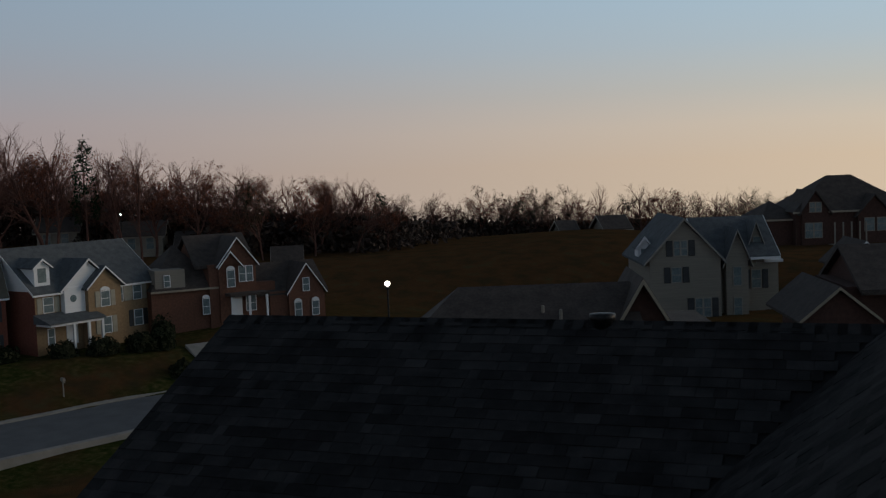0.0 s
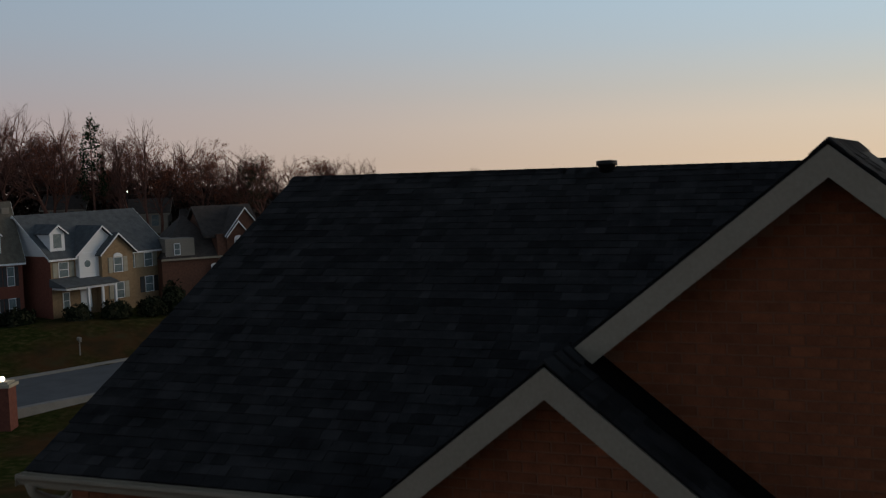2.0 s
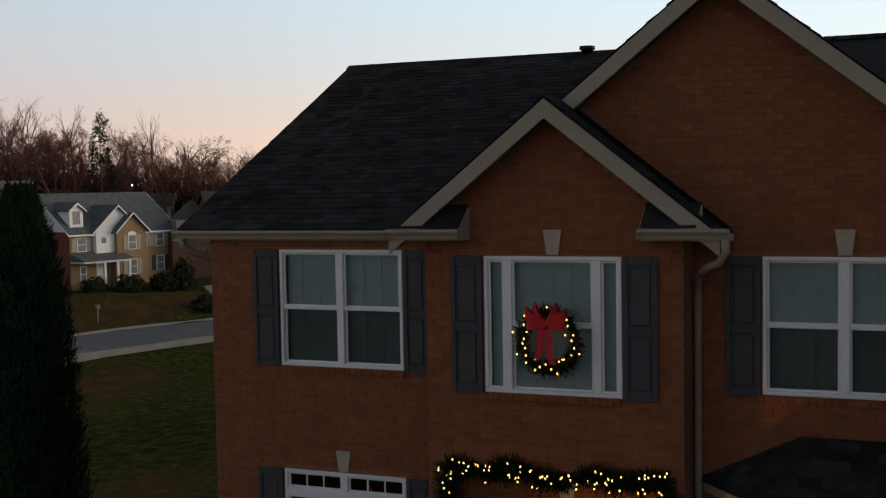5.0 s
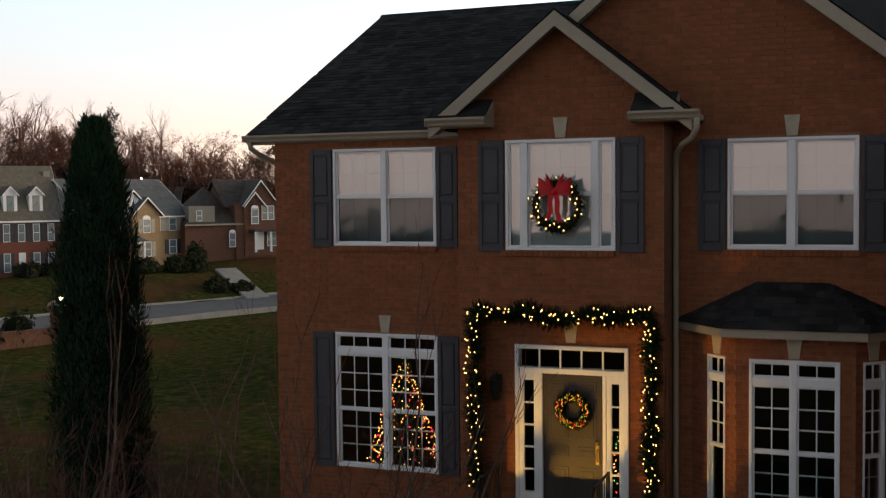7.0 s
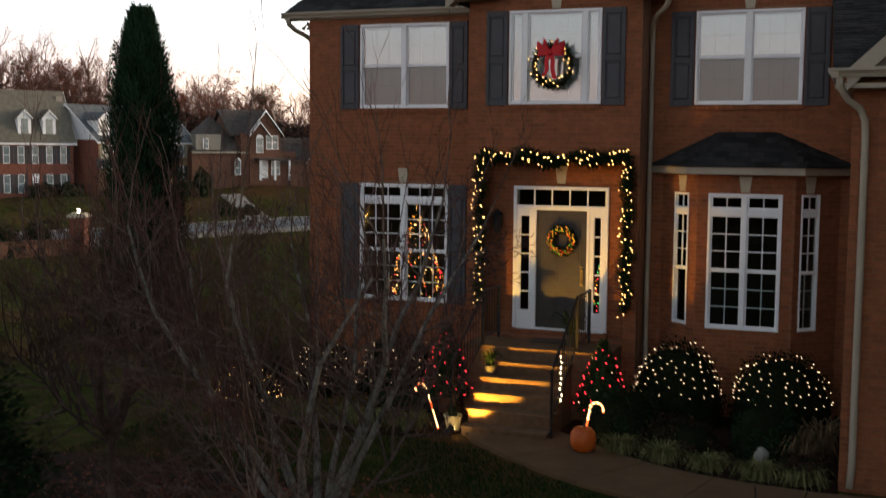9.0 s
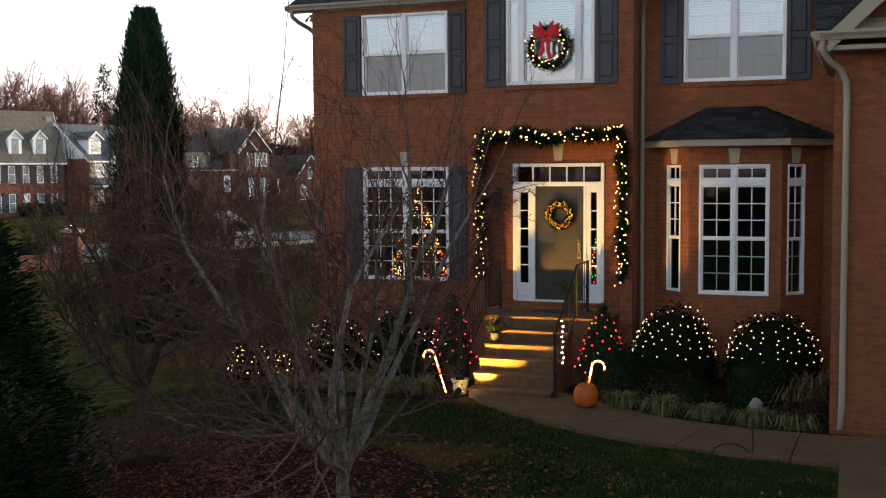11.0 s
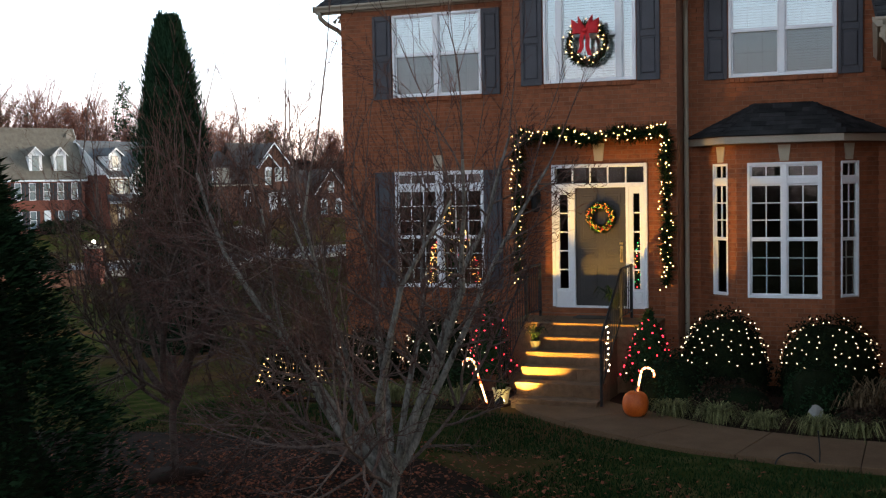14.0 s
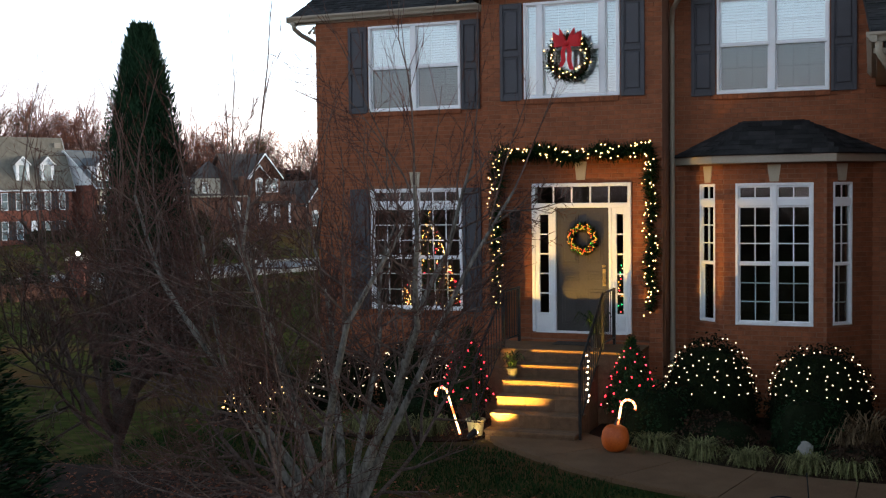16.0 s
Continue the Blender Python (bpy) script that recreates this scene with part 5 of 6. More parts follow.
def far_tree_meshes(kind, h):
    """Limbs and foliage for a tree of the hill."""
    limbs, tips, leaves = Mesh(), [], Mesh()
    if kind == "pine":
        limbs.tube([(0, 0, -0.5), (0.1, 0, h * 0.5), (0, 0.1, h)], [0.16, 0.1, 0.03], 5)
        for i in range(26):
            z = h * (0.35 + 0.62 * i / 26)
            a, ln = random.uniform(0, 6.283), (1 - z / h * 0.75) * h * 0.22
            e = Vector((math.cos(a) * ln, math.sin(a) * ln, z + 0.1))
            limbs.tube([(0, 0, z), tuple(e)], [0.04, 0.015], 3, cap=False)
            tips += [(e, e), (e * 0.75 + Vector((0, 0, z * 0.25)), e)]
        foliage(leaves, tips, 1700, 0.11, 0.26)
    else:
        plan = [(13, 0.44, 0.72, 0.05, 5), (7, 0.52, 0.6, 0.04, 3), (6, 0.55, 0.6, 0.03, 3), (0, 0, 0, 0.03, 3)]
        grow([limbs], tips, (0, 0, -0.5), (0, 0, 1), h * 0.80, h * 0.018, 0, plan)
        if kind == "russet":
            foliage(leaves, tips, 3400, 0.062, 0.13)
        elif kind == "dull":
            foliage(leaves, tips, 3400, 0.062, 0.13)
    return limbs, leaves


LEAFMAT = {"pine": EVERGREEN, "russet": AUTUMN, "dull": DARKLEAF, "bare": None}
TREEBANK = {}
for kind, count in (("bare", 5), ("russet", 3), ("dull", 2), ("pine", 2)):
    TREEBANK[kind] = []
    for _ in range(count):
        a, b = far_tree_meshes(kind, 10.0)
        da = a.data("trunk")
        da.materials.append(FARBARK)
        db = b.data("crown") if b.v else None
        if db:
            db.materials.append(LEAFMAT[kind])
        TREEBANK[kind].append((a, b, da, db))

TREELABEL = {"bare": "bare grey-brown deciduous tree on the hill", "russet": "oak with russet autumn leaves on the hill", "dull": "tree with dull late leaves on the hill", "pine": "dark pine on the hill"}


def hill_tree(kind, x, y, top, wide=1.0):
    z = ground_z(x, y)
    h = max((top - z) * (1.09 if x < -58 else 0.98), 2.5)
    o = thing(kind if kind == "pine" else "tree", (x, y, z), TREELABEL[kind], "tree", group="trees on the hill", turn=random.uniform(0, 360))
    o.scale = (h / 10 * wide, h / 10 * wide, h / 10)
    _, _, da, db = random.choice(TREEBANK[kind])
    part("trunk", da, None, o)
    if db:
        part("crown", db, None, o)


for kind, x, y, top, wide in (("bare", -78, 79, 15.6, 1.1), ("russet", -74.5, 81, 14.6, 0.8), ("bare", -72, 80, 15.2, 0.7), ("pine", -68.2, 79.7, 14.2, 0.7), ("bare", -65, 81, 13.0, 0.8), ("bare", -62.7, 80.4, 14.2, 0.6),
                              ("russet", -59, 84, 11.8, 1.1), ("russet", -56, 86, 12.2, 1.0), ("dull", -53.8, 87, 11.4, 0.8), ("russet", -51, 92, 10.6, 1.0), ("bare", -48, 95, 10.4, 1.0), ("bare", -77, 84, 16.0, 1.0),
                              ("dull", -83, 80, 16.0, 1.2), ("bare", -88, 84, 17, 1.2), ("bare", -70, 86, 13.6, 1.0), ("russet", -66, 87, 12.0, 1.0)):
    hill_tree(kind, x, y, top, wide)
# the skyline of trees beyond the field
random.seed(11)
for px, top, kind in ((-53, 10.2, "bare"), (-50.5, 9.6, "bare"), (-47, 8.9, "pine"), (-45, 8.3, "dull"), (-42.5, 8.0, "bare"), (-40, 7.6, "bare"), (-37.5, 8.4, "russet"), (-35, 7.8, "bare"), (-32.5, 8.6, "dull"),
                      (-31, 8.5, "bare"), (-28.5, 7.4, "bare"), (-26.5, 9.0, "bare"), (-25, 8.0, "dull"), (-22.5, 9.2, "bare"), (-20.5, 8.8, "russet"), (-18, 7.6, "bare"), (-15, 7.0, "dull"), (-12, 6.8, "bare"), (-9, 6.6, "bare")):
    f = 1.18
    hill_tree(kind, 2.5 + (px - 2.5) * f, -4.7 + (110 + 0.42 * (px + 30)) * f + 4.7 * (f - 1), 11 - (11 - top) * f * 0.98, 1.15)


def joined_wood(places, material_of, name, label):
    """A belt of far trees as two meshes: bare limbs, and what leaves are left."""
    limbs, leaves = Mesh(), {"russet": Mesh(), "dull": Mesh(), "pine": Mesh()}
    for kind, x, y, h in places:
        a, b, _, _ = random.choice(TREEBANK[kind])
        m = Matrix.Translation((x, y, ground_z(x, y))) @ Matrix.Rotation(random.uniform(0, 6.283), 4, "Z") @ Matrix.Diagonal((h / 9, h / 9, h / 10, 1))
        limbs.add([m @ Vector(v) for v in a.v], a.f)
        if b.v:
            leaves[kind].add([m @ Vector(v) for v in b.v], b.f)
    w = tagged(part(name, limbs, FARBARK), label, "woods", kind="stuff")
    for kind, lm in leaves.items():
        if lm.v:
            part("foliage", lm, LEAFMAT[kind], w)


random.seed(5)
belt = []
for i in range(80):
    f = i / 79
    x, y = -92 + 46 * f + random.uniform(-2, 2), 88 + 12 * f + random.uniform(-4, 10)
    top = 16.6 - 7.2 * f + random.uniform(-3.4, 0.4)
    belt.append((random.choice(("bare", "bare", "bare", "bare", "russet")), x, y, max(3.5, top - ground_z(x, y))))
for i in range(84):
    f = i / 83
    x, y = -62 + 62 * f + random.uniform(-1.5, 1.5), 118 + 26 * f + random.uniform(-2, 8)
    top = 8.8 - 2.4 * f + random.uniform(-2.0, 0.2)
    belt.append((random.choice(("bare", "bare", "bare", "russet", "dull")), x, y, max(3.0, top - ground_z(x, y))))
under = Mesh()
for kind, x, y, ht in belt:
    for _ in range(230):
        q = (x + random.gauss(0, 2.2), y + random.uniform(-3, 5))
        under.leaf((q[0], q[1], ground_z(*q) + min(abs(random.gauss(0, 0.28)), 0.42) * ht + 0.1), (random.gauss(0, 1), random.gauss(0, 1), random.gauss(0, 1)), random.uniform(0.16, 0.52), 0.6)
tagged(part("undergrowth", under, surface("thicket", (0.022, 0.015, 0.011), (0.060, 0.036, 0.025), 0.6, 0.9, 0.1, 6, random=0.4, island=True)), "brown thicket below the skyline trees", "undergrowth", kind="stuff")
joined_wood(belt, None, "woods", "belt of bare and russet trees along the skyline")


# ---- evergreens beside the house ----
DUSKGREEN = surface("cypress_sprays", (0.006, 0.016, 0.009), (0.020, 0.046, 0.022), 2, 0.95, 0.2, 40, random=0.5, island=True, spec=0.04)


def column_tree(place, h, profile, count, size, label, name="conifer", up=0.9, rise=1.0, leaf=None):
    """An upright conifer: trunk and dark core inside, thousands of small sprays on its uneven surface."""
    o = thing(name, place, label, "tree")
    # solid core coloured near-black, for the shade deep among the sprays
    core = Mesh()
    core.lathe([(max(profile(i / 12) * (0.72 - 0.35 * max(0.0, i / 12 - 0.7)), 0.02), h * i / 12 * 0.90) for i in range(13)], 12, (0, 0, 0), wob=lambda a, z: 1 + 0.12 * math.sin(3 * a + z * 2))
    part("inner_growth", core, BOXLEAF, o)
    part("trunk", Mesh().tube([(0, 0, -0.3), (0, 0, h * 0.97)], [0.12, 0.02], 6), BARK, o)
    m = Mesh()
    for _ in range(count):
        f = random.random() ** 0.85
        a = random.uniform(0, 6.283)
        bump = 1 + 0.22 * noise.noise((math.cos(a) * 2.4, math.sin(a) * 2.4, f * h * 2.0)) + 0.07 * random.gauss(0, 1)
        r = profile(f) * bump * (0.82 + 0.2 * random.random())
        p = Vector((r * math.cos(a), r * math.sin(a), f * h))
        n = Vector((math.cos(a), math.sin(a), up * random.uniform(0.2, 1.0)))
        t = Vector((math.cos(a) * (1.35 - rise) + random.gauss(0, 0.2), math.sin(a) * (1.35 - rise) + random.gauss(0, 0.2), rise + random.gauss(0, 0.2))).normalized()
        s = t.cross(n).normalized()
        k = size * random.uniform(0.6, 1.5) * (1.0 if random.random() < 0.9 else 1.7) * (1 + 0.8 * max(0.0, f - 0.75))
        m.add([p - t * k * 0.5, p + s * k * 0.22, p + t * k, p - s * k * 0.22], [(0, 1, 2, 3)])
    part("sprays", m, leaf or DUSKGREEN, o)
    return o


column_tree((-10.6, 4.3, -0.85), 8.2, lambda f: (1.12 - 0.40 * f) * (1 - 0.66 * max(0, (f - 0.60) / 0.40) ** 1.8), 34000, 0.075, "tall narrow dark green arborvitae on the lawn", "arborvitae")
column_tree((-3.55, -10.6, -0.4), 5.2, lambda f: 2.2 * (1 - f) ** 0.7 * min(1, 0.75 + f * 2), 80000, 0.048, "bushy dark green conifer beside the garden bed", rise=0.3, leaf=EVERGREEN)


# ---- two bare ornamental trees in the front bed ----
LIMB = surface("limb_bark", (0.045, 0.029, 0.024), (0.15, 0.108, 0.092), 9, 0.95, 0.3, 50, spec=0.1)

def ornamental(place, stems, reach, h, seed, label, fork=0.5, bark=BARK, lean=0.0, girth=1.0):
    """Pale stems that fan out from a low fork, sprawling side limbs and a fine tangle of twigs."""
    random.seed(seed)
    o = thing("ornamental_tree", place, label, "tree", group="bare trees in the bed")
    limbs, twigs, tips = Mesh(), Mesh(), []
    smooth_part("trunk", Mesh().tube([(0.02, 0, -0.3), (0, 0, 0.0), (-0.02, 0, fork * 0.55), (0, 0.02, fork * 1.05), (0.02, 0.0, fork * 1.3)], [k * girth for k in (0.13, 0.085, 0.07, 0.08, 0.05)], 10), bark, o, "grey lichened trunk")
    for i in range(stems):
        a = 6.283 * i / stems + random.uniform(-0.25, 0.25)
        low = i % 3 == 2
        out = random.uniform(1.5, 2.3) if low else random.uniform(0.3, 1.15)
        if lean and math.cos(a) * 0.93 + math.sin(a) * 0.36 > 0.1:
            out *= 0.8
        d = Vector((math.cos(a) * out - lean * 0.93, math.sin(a) * out - lean * 0.36, 1.0 if not low else 0.75))
        ln = h * (random.uniform(0.50, 0.62) if low else random.uniform(0.66, 0.84))
        p, path, dirs = Vector((0.05 * math.cos(a), 0.05 * math.sin(a), fork * random.uniform(0.75, 1.1))), [], []
        d.normalize()
        for k in range(9):
            path.append(p.copy())
            dirs.append(d.copy())
            d = (d + Vector((random.gauss(0, 0.12), random.gauss(0, 0.12), (0.035 if low else 0.04) + random.gauss(0, 0.06)))).normalized()
            p = p + d * ln / 8
        r0 = random.uniform(0.016, 0.026) if low else random.uniform(0.034, 0.052)
        smooth_part("stem", Mesh().tube(path, [r0 * (1 - 0.82 * k / 8) + 0.004 for k in range(9)], 7, cap=False), LIMB if low else bark, o)
        n = 11
        for c in range(n):
            f = (1.2 if low else 2.3) + (6.7 if low else 5.6) * (c + random.random() * 0.8) / n
            k = min(int(f), 7)
            q = path[k].lerp(path[k + 1], f - k)
            t = dirs[k].orthogonal().normalized()
            t.rotate(Matrix.Rotation(random.uniform(0, 6.283), 3, dirs[k]))
            w = dirs[k] * 0.5 + t * 0.8 + Vector((0, 0, 0.05))
            side = (0.6 if w.x * 0.93 + w.y * 0.36 > 0.2 else 1.1) if lean else 1.0
            grow([limbs, limbs, twigs], tips, q, w, side * reach * random.uniform(0.6, 1.15) * (1.15 - f * 0.06), 0.017 * (1.2 - f * 0.08), 0, [(6, 0.58, 0.7, 0.04, 5), (4, 0.5, 0.65, 0.06, 3), (3, 0.6, 0.5, 0.08, 3), (0, 0, 0, 0.08, 3)])
        for c in range(5):
            k = 8 - c
            grow([limbs, twigs], tips, path[k], dirs[k] * 0.4 + Vector((random.gauss(0, 0.16), random.gauss(0, 0.16), 1.0)), random.uniform(0.9, 1.8), 0.010, 0, [(4, 0.45, 0.4, 0.1, 4), (2, 0.5, 0.4, 0.1, 3), (0, 0, 0, 0.08, 3)])
    tagged(part("branchwork", limbs, LIMB, o, "grey-brown side branches"), kind="stuff")
    tagged(part("twig_tangle", twigs, TWIG, o, "fine tangle of dark leafless twigs"), kind="stuff")
    return o


ornamental((0.80, -8.7, -0.33), 14, 1.3, 4.5, 21, "bare multi-stemmed ornamental tree with grey bark", 0.60, lean=0.12)
ornamental((-2.55, -7.55, -0.33), 11, 1.3, 3.3, 33, "smaller bare ornamental tree with reddish twigs", 1.15, LIMB, girth=0.62)


# ---- clipped shrubs ----
def shrub(place, rx, ry, rz, count, size, label, material=BOXLEAF, name="shrub", group="", rough=0.12):
    o = thing(name, place, label, "shrub", group=group)
    # filled core in the darkest leaf colour, for shade deep in the shrub
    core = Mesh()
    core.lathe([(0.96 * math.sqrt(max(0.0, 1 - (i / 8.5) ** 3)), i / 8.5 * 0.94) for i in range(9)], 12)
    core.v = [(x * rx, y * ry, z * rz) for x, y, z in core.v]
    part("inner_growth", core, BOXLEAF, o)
    m = Mesh()
    for _ in range(count):
        u, a = random.uniform(-0.05, 1), random.uniform(0, 6.283)
        s = math.sqrt(max(0.0, 1 - abs(u) ** 3))
        d = Vector((s * math.cos(a), s * math.sin(a), u))
        k = 1 + rough * noise.noise(d * 2.2 + Vector(place)) + random.gauss(0, 0.04) - random.random() ** 3 * 0.25
        m.leaf((d.x * rx * k, d.y * ry * k, max(0.02, d.z * rz * k)), d + Vector((random.gauss(0, 0.5), random.gauss(0, 0.5), random.gauss(0, 0.5))), size * random.uniform(0.6, 1.4), 0.55)
    part("leaves", m, material, o)
    return o


def net_lights(o, rx, ry, rz, count, bulb, seed, low=0.1, gap=0.185):
    """A net of small bulbs in staggered rows over the front and top of a shrub."""
    random.seed(seed)
    rows = max(4, int(count / 15))
    for k in range(rows):
        u = low + (0.985 - low) * ((k + 0.5) / rows) ** 0.8
        s = math.sqrt(1 - u ** 3)
        n = max(3, int(3.6 * s * rx / gap))
        for j in range(n):
            a = -math.pi / 2 + 3.6 * ((j + 0.5 * (k % 2) + 0.25 + random.uniform(-0.34, 0.34)) / n - 0.5)
            q = 1.02 + random.uniform(-0.02, 0.04)
            b = part("bulb", bulb, None, o)
            b.location = (s * math.cos(a) * rx * q, s * math.sin(a) * ry * q, (u + random.uniform(-0.04, 0.03)) * rz * q)


def bulb_mesh(name, colour, strength, r):
    me = Mesh().ball((0, 0, 0), r, 3, 5).data("bulb")
    me.materials.append(glow(name, colour, strength))
    return me


WARM = bulb_mesh("warm_bulb", (1.0, 0.58, 0.20), 1.5, 0.0112)
COOL = bulb_mesh("white_bulb", (1.0, 0.72, 0.44), 0.75, 0.0100)
RED = bulb_mesh("red_bulb", (1.0, 0.03, 0.05), 1.3, 0.013)
GREEN = bulb_mesh("green_bulb", (0.03, 0.7, 0.12), 0.9, 0.010)
AMBER = bulb_mesh("amber_bulb", (1.0, 0.30, 0.04), 1.6, 0.010)
MINI_RED = bulb_mesh("mini_red_bulb", (1.0, 0.06, 0.02), 0.22, 0.009)
HALL_GREEN = bulb_mesh("green_bulb", (0.02, 0.9, 0.22), 1.2, 0.010)
MINI_GREEN = bulb_mesh("mini_green_bulb", (0.16, 0.8, 0.10), 0.11, 0.009)
MINI_AMBER = bulb_mesh("mini_amber_bulb", (1.0, 0.42, 0.06), 0.20, 0.009)

NET = "rounded dark green shrub draped with white net lights"
for n, (x, y, rx, ry, rz, c) in enumerate(((3.08, -0.62, 0.70, 0.60, 1.34, 120), (4.68, -0.66, 0.76, 0.60, 1.28, 110), (-4.25, -1.5, 0.62, 0.5, 0.62, 90), (-3.35, -0.25, 0.60, 0.55, 0.98, 90), (-2.05, 0.05, 0.68, 0.55, 1.12, 80))):
    random.seed(40 + n)
    o = shrub((x, y, ground_z(x, y)), rx, ry, rz, 4600, 0.028, NET, group="shrubs with net lights", name="lit_shrub")
    net_lights(o, rx, ry, rz, c, WARM if n == 2 else COOL, 60 + n, 0.38 if n < 2 else 0.15, 0.185 if n < 2 else 0.125)


# ---- unseen woods, added to block low sky light and darken the lower panes ----
random.seed(77)
back = []
for i in range(50):
    x = -75 + 110 * i / 49 + random.uniform(-1.5, 1.5)
    back.append((random.choice(("pine", "dull", "dull", "russet")), x, -62 - 8 * random.random(), random.uniform(4, 6)))
# tall trees out of view at the right, added to shade the bay
for i in range(34):
    f = i / 33
    back.append((random.choice(("pine", "dull", "pine", "russet")), 17 + 24 * f + random.uniform(-1, 1), -9 - 42 * f + random.uniform(-2, 2) - 4 * (i % 2), random.uniform(13, 18)))
hedge = Mesh()
for kind, x, y, ht in back:
    for _ in range(150):
        q = (x + random.gauss(0, 2.2), y + random.gauss(0, 1.2) + 2.0)
        hedge.leaf((q[0], q[1], ground_z(*q) + abs(random.gauss(0, 0.30)) * ht + 0.1), (random.gauss(0, 1), random.gauss(0, 1), random.gauss(0, 1)), random.uniform(0.3, 0.8), 0.7)
tagged(part("undergrowth", hedge, DARKLEAF), "unseen dark thicket added below the light-blocking woods", "undergrowth", kind="stuff")
joined_wood(back, None, "woods", "unseen woods of pines and late-leaved trees added to block sky light")
# ---- front walk, beds and steps ----
def sheet(name, ring, thick, material, label, category, lift=0.0, divide=1):
    """A flat piece of ground cover in plan, a little above the lawn."""
    m = Mesh()
    n = len(ring)
    top = [(x, y, ground_z(x, y) + lift + thick) for x, y in ring]
    low = [(x, y, ground_z(x, y) + lift - 0.3) for x, y in ring]
    m.add(top + low, [tuple(range(n))] + [(i, n + i, n + (i + 1) % n, (i + 1) % n) for i in range(n)])
    return tagged(part(name, m, material), label, category, kind="structure")


def rounded(points, steps=5):
    q = [Vector(p) for p in points]
    out, n = [], len(q)
    for i in range(n):
        p0, p1, p2, p3 = q[i - 1], q[i], q[(i + 1) % n], q[(i + 2) % n]
        for s in range(steps):
            t = s / steps
            v = 0.5 * (2 * p1 + (p2 - p0) * t + (2 * p0 - 5 * p1 + 4 * p2 - p3) * t * t + (3 * p1 - p0 - 3 * p2 + p3) * t ** 3)
            out.append((v.x, v.y))
    return out


WALK = [(0.78, -2.15), (1.0, -2.45), (1.58, -2.95), (2.3, -3.5), (2.95, -3.88), (3.6, -4.13), (4.6, -4.33), (5.7, -4.38), (7.0, -4.2), (9.0, -4.0)]
walkway = tagged(new("walkway"), "tan concrete walk curving to the steps in jointed slabs", "path", kind="structure")


def walk_slabs(line, half, lift):
    """Slabs along a smoothed line, with open joints between them."""
    pts, q = [], [Vector(p) for p in line]
    for i in range(len(q) - 1):
        p0, p1, p2, p3 = q[max(i - 1, 0)], q[i], q[i + 1], q[min(i + 2, len(q) - 1)]
        for s in range(12):
            t = s / 12
            pts.append(0.5 * (2 * p1 + (p2 - p0) * t + (2 * p0 - 5 * p1 + 4 * p2 - p3) * t * t + (3 * p1 - p0 - 3 * p2 + p3) * t ** 3))
    m, run, base = Mesh(), 0.0, Mesh()
    for i in range(1, len(pts) - 1):
        d = (pts[i + 1] - pts[i - 1]).normalized()
        side = Vector((-d.y, d.x))
        z = ground_z(*pts[i]) + lift
        a, b = pts[i] + side * half, pts[i] - side * half
        row = [(a.x, a.y, z - 0.2), (a.x, a.y, z - 0.008), (a.x - side.x * 0.012, a.y - side.y * 0.012, z), (b.x + side.x * 0.012, b.y + side.y * 0.012, z), (b.x, b.y, z - 0.008), (b.x, b.y, z - 0.2)]
        run += (pts[i] - pts[i - 1]).length
        cut = run > 1.25
        if m.v:
            k = len(m.v) - 6
            m.v += row if not cut else [(p[0] - d.x * 0.014, p[1] - d.y * 0.014, p[2]) for p in row]
            m.f += [(k + j, k + 6 + j, k + 7 + j, k + 1 + j) for j in range(5)]
        if cut or i == len(pts) - 2:
            m.f += [tuple(range(6)), tuple(range(len(m.v) - 6, len(m.v)))[::-1]]
            part("slab", m, CONCRETE, walkway)
            m, run = Mesh(), 0.0
        if not m.v:
            m.v += row
        base.v += [(a.x, a.y, z - 0.02), (b.x, b.y, z - 0.02)]
    base.f = [(2 * i, 2 * i + 1, 2 * i + 3, 2 * i + 2) for i in range(len(base.v) // 2 - 1)]
    part("joint_bed", base, MULCH, walkway)


walk_slabs(WALK, 0.72, 0.07)
sheet("driveway", [(5.76, -5.06), (9.5, -4.7), (9.5, -14.0), (5.76, -14.0)], 0.05, CONCRETE, "tan concrete drive meeting the front walk", "driveway")
mound = Mesh().lathe([(0.44, -0.05), (0.36, 0.03), (0.22, 0.08), (0.02, 0.10)], 18, wob=lambda a, z: 1 + 0.12 * math.sin(3 * a) + 0.06 * math.sin(7 * a))
mound.v = [(x - 2.55, y - 7.55, z + ground_z(-2.55, -7.55) + 0.03) for x, y, z in mound.v]
tagged(smooth_part("mulch_mound", mound, MULCH), "dark mulch mound round a young tree", "mound", kind="structure")
ring = [(-5.6, -0.2), (-4.6, -2.4), (-2.4, -2.9), (-0.9, -3.0), (0.0, -2.5), (0.05, -1.0), (-0.2, 0.0), (-0.75, 0.5), (-1.0, 0.85), (-4.3, 0.85), (-5.2, 0.8)]
sheet("mulch_bed", rounded(ring), 0.03, MULCH, "dark leaf mulch along the house wall", "bed")
ring = [(1.5, -2.3), (2.0, -3.0), (2.9, -3.55), (4.0, -3.85), (5.2, -3.65), (5.6, -3.4), (5.6, 0.4), (4.6, 0.1), (3.4, 0.1), (2.4, 0.5), (1.6, -0.4)]
sheet("mulch_bed", rounded(ring), 0.035, MULCH, "dark mulch bed under the bay window", "bed")
ring = [(-8.5, -7.0), (-5.0, -5.6), (-2.2, -5.5), (-0.3, -5.9), (1.4, -7.2), (2.3, -9.2), (2.3, -12.0), (0.0, -14.5), (-5.0, -15), (-9.0, -12)]
sheet("mulch_bed", rounded(ring), 0.03, MULCH, "mulch bed strewn with fallen leaves", "bed")
random.seed(3)
m = Mesh()
for _ in range(10500):
    x, y = random.gauss(-1.4, 2.2), random.gauss(-8.9, 2.0)
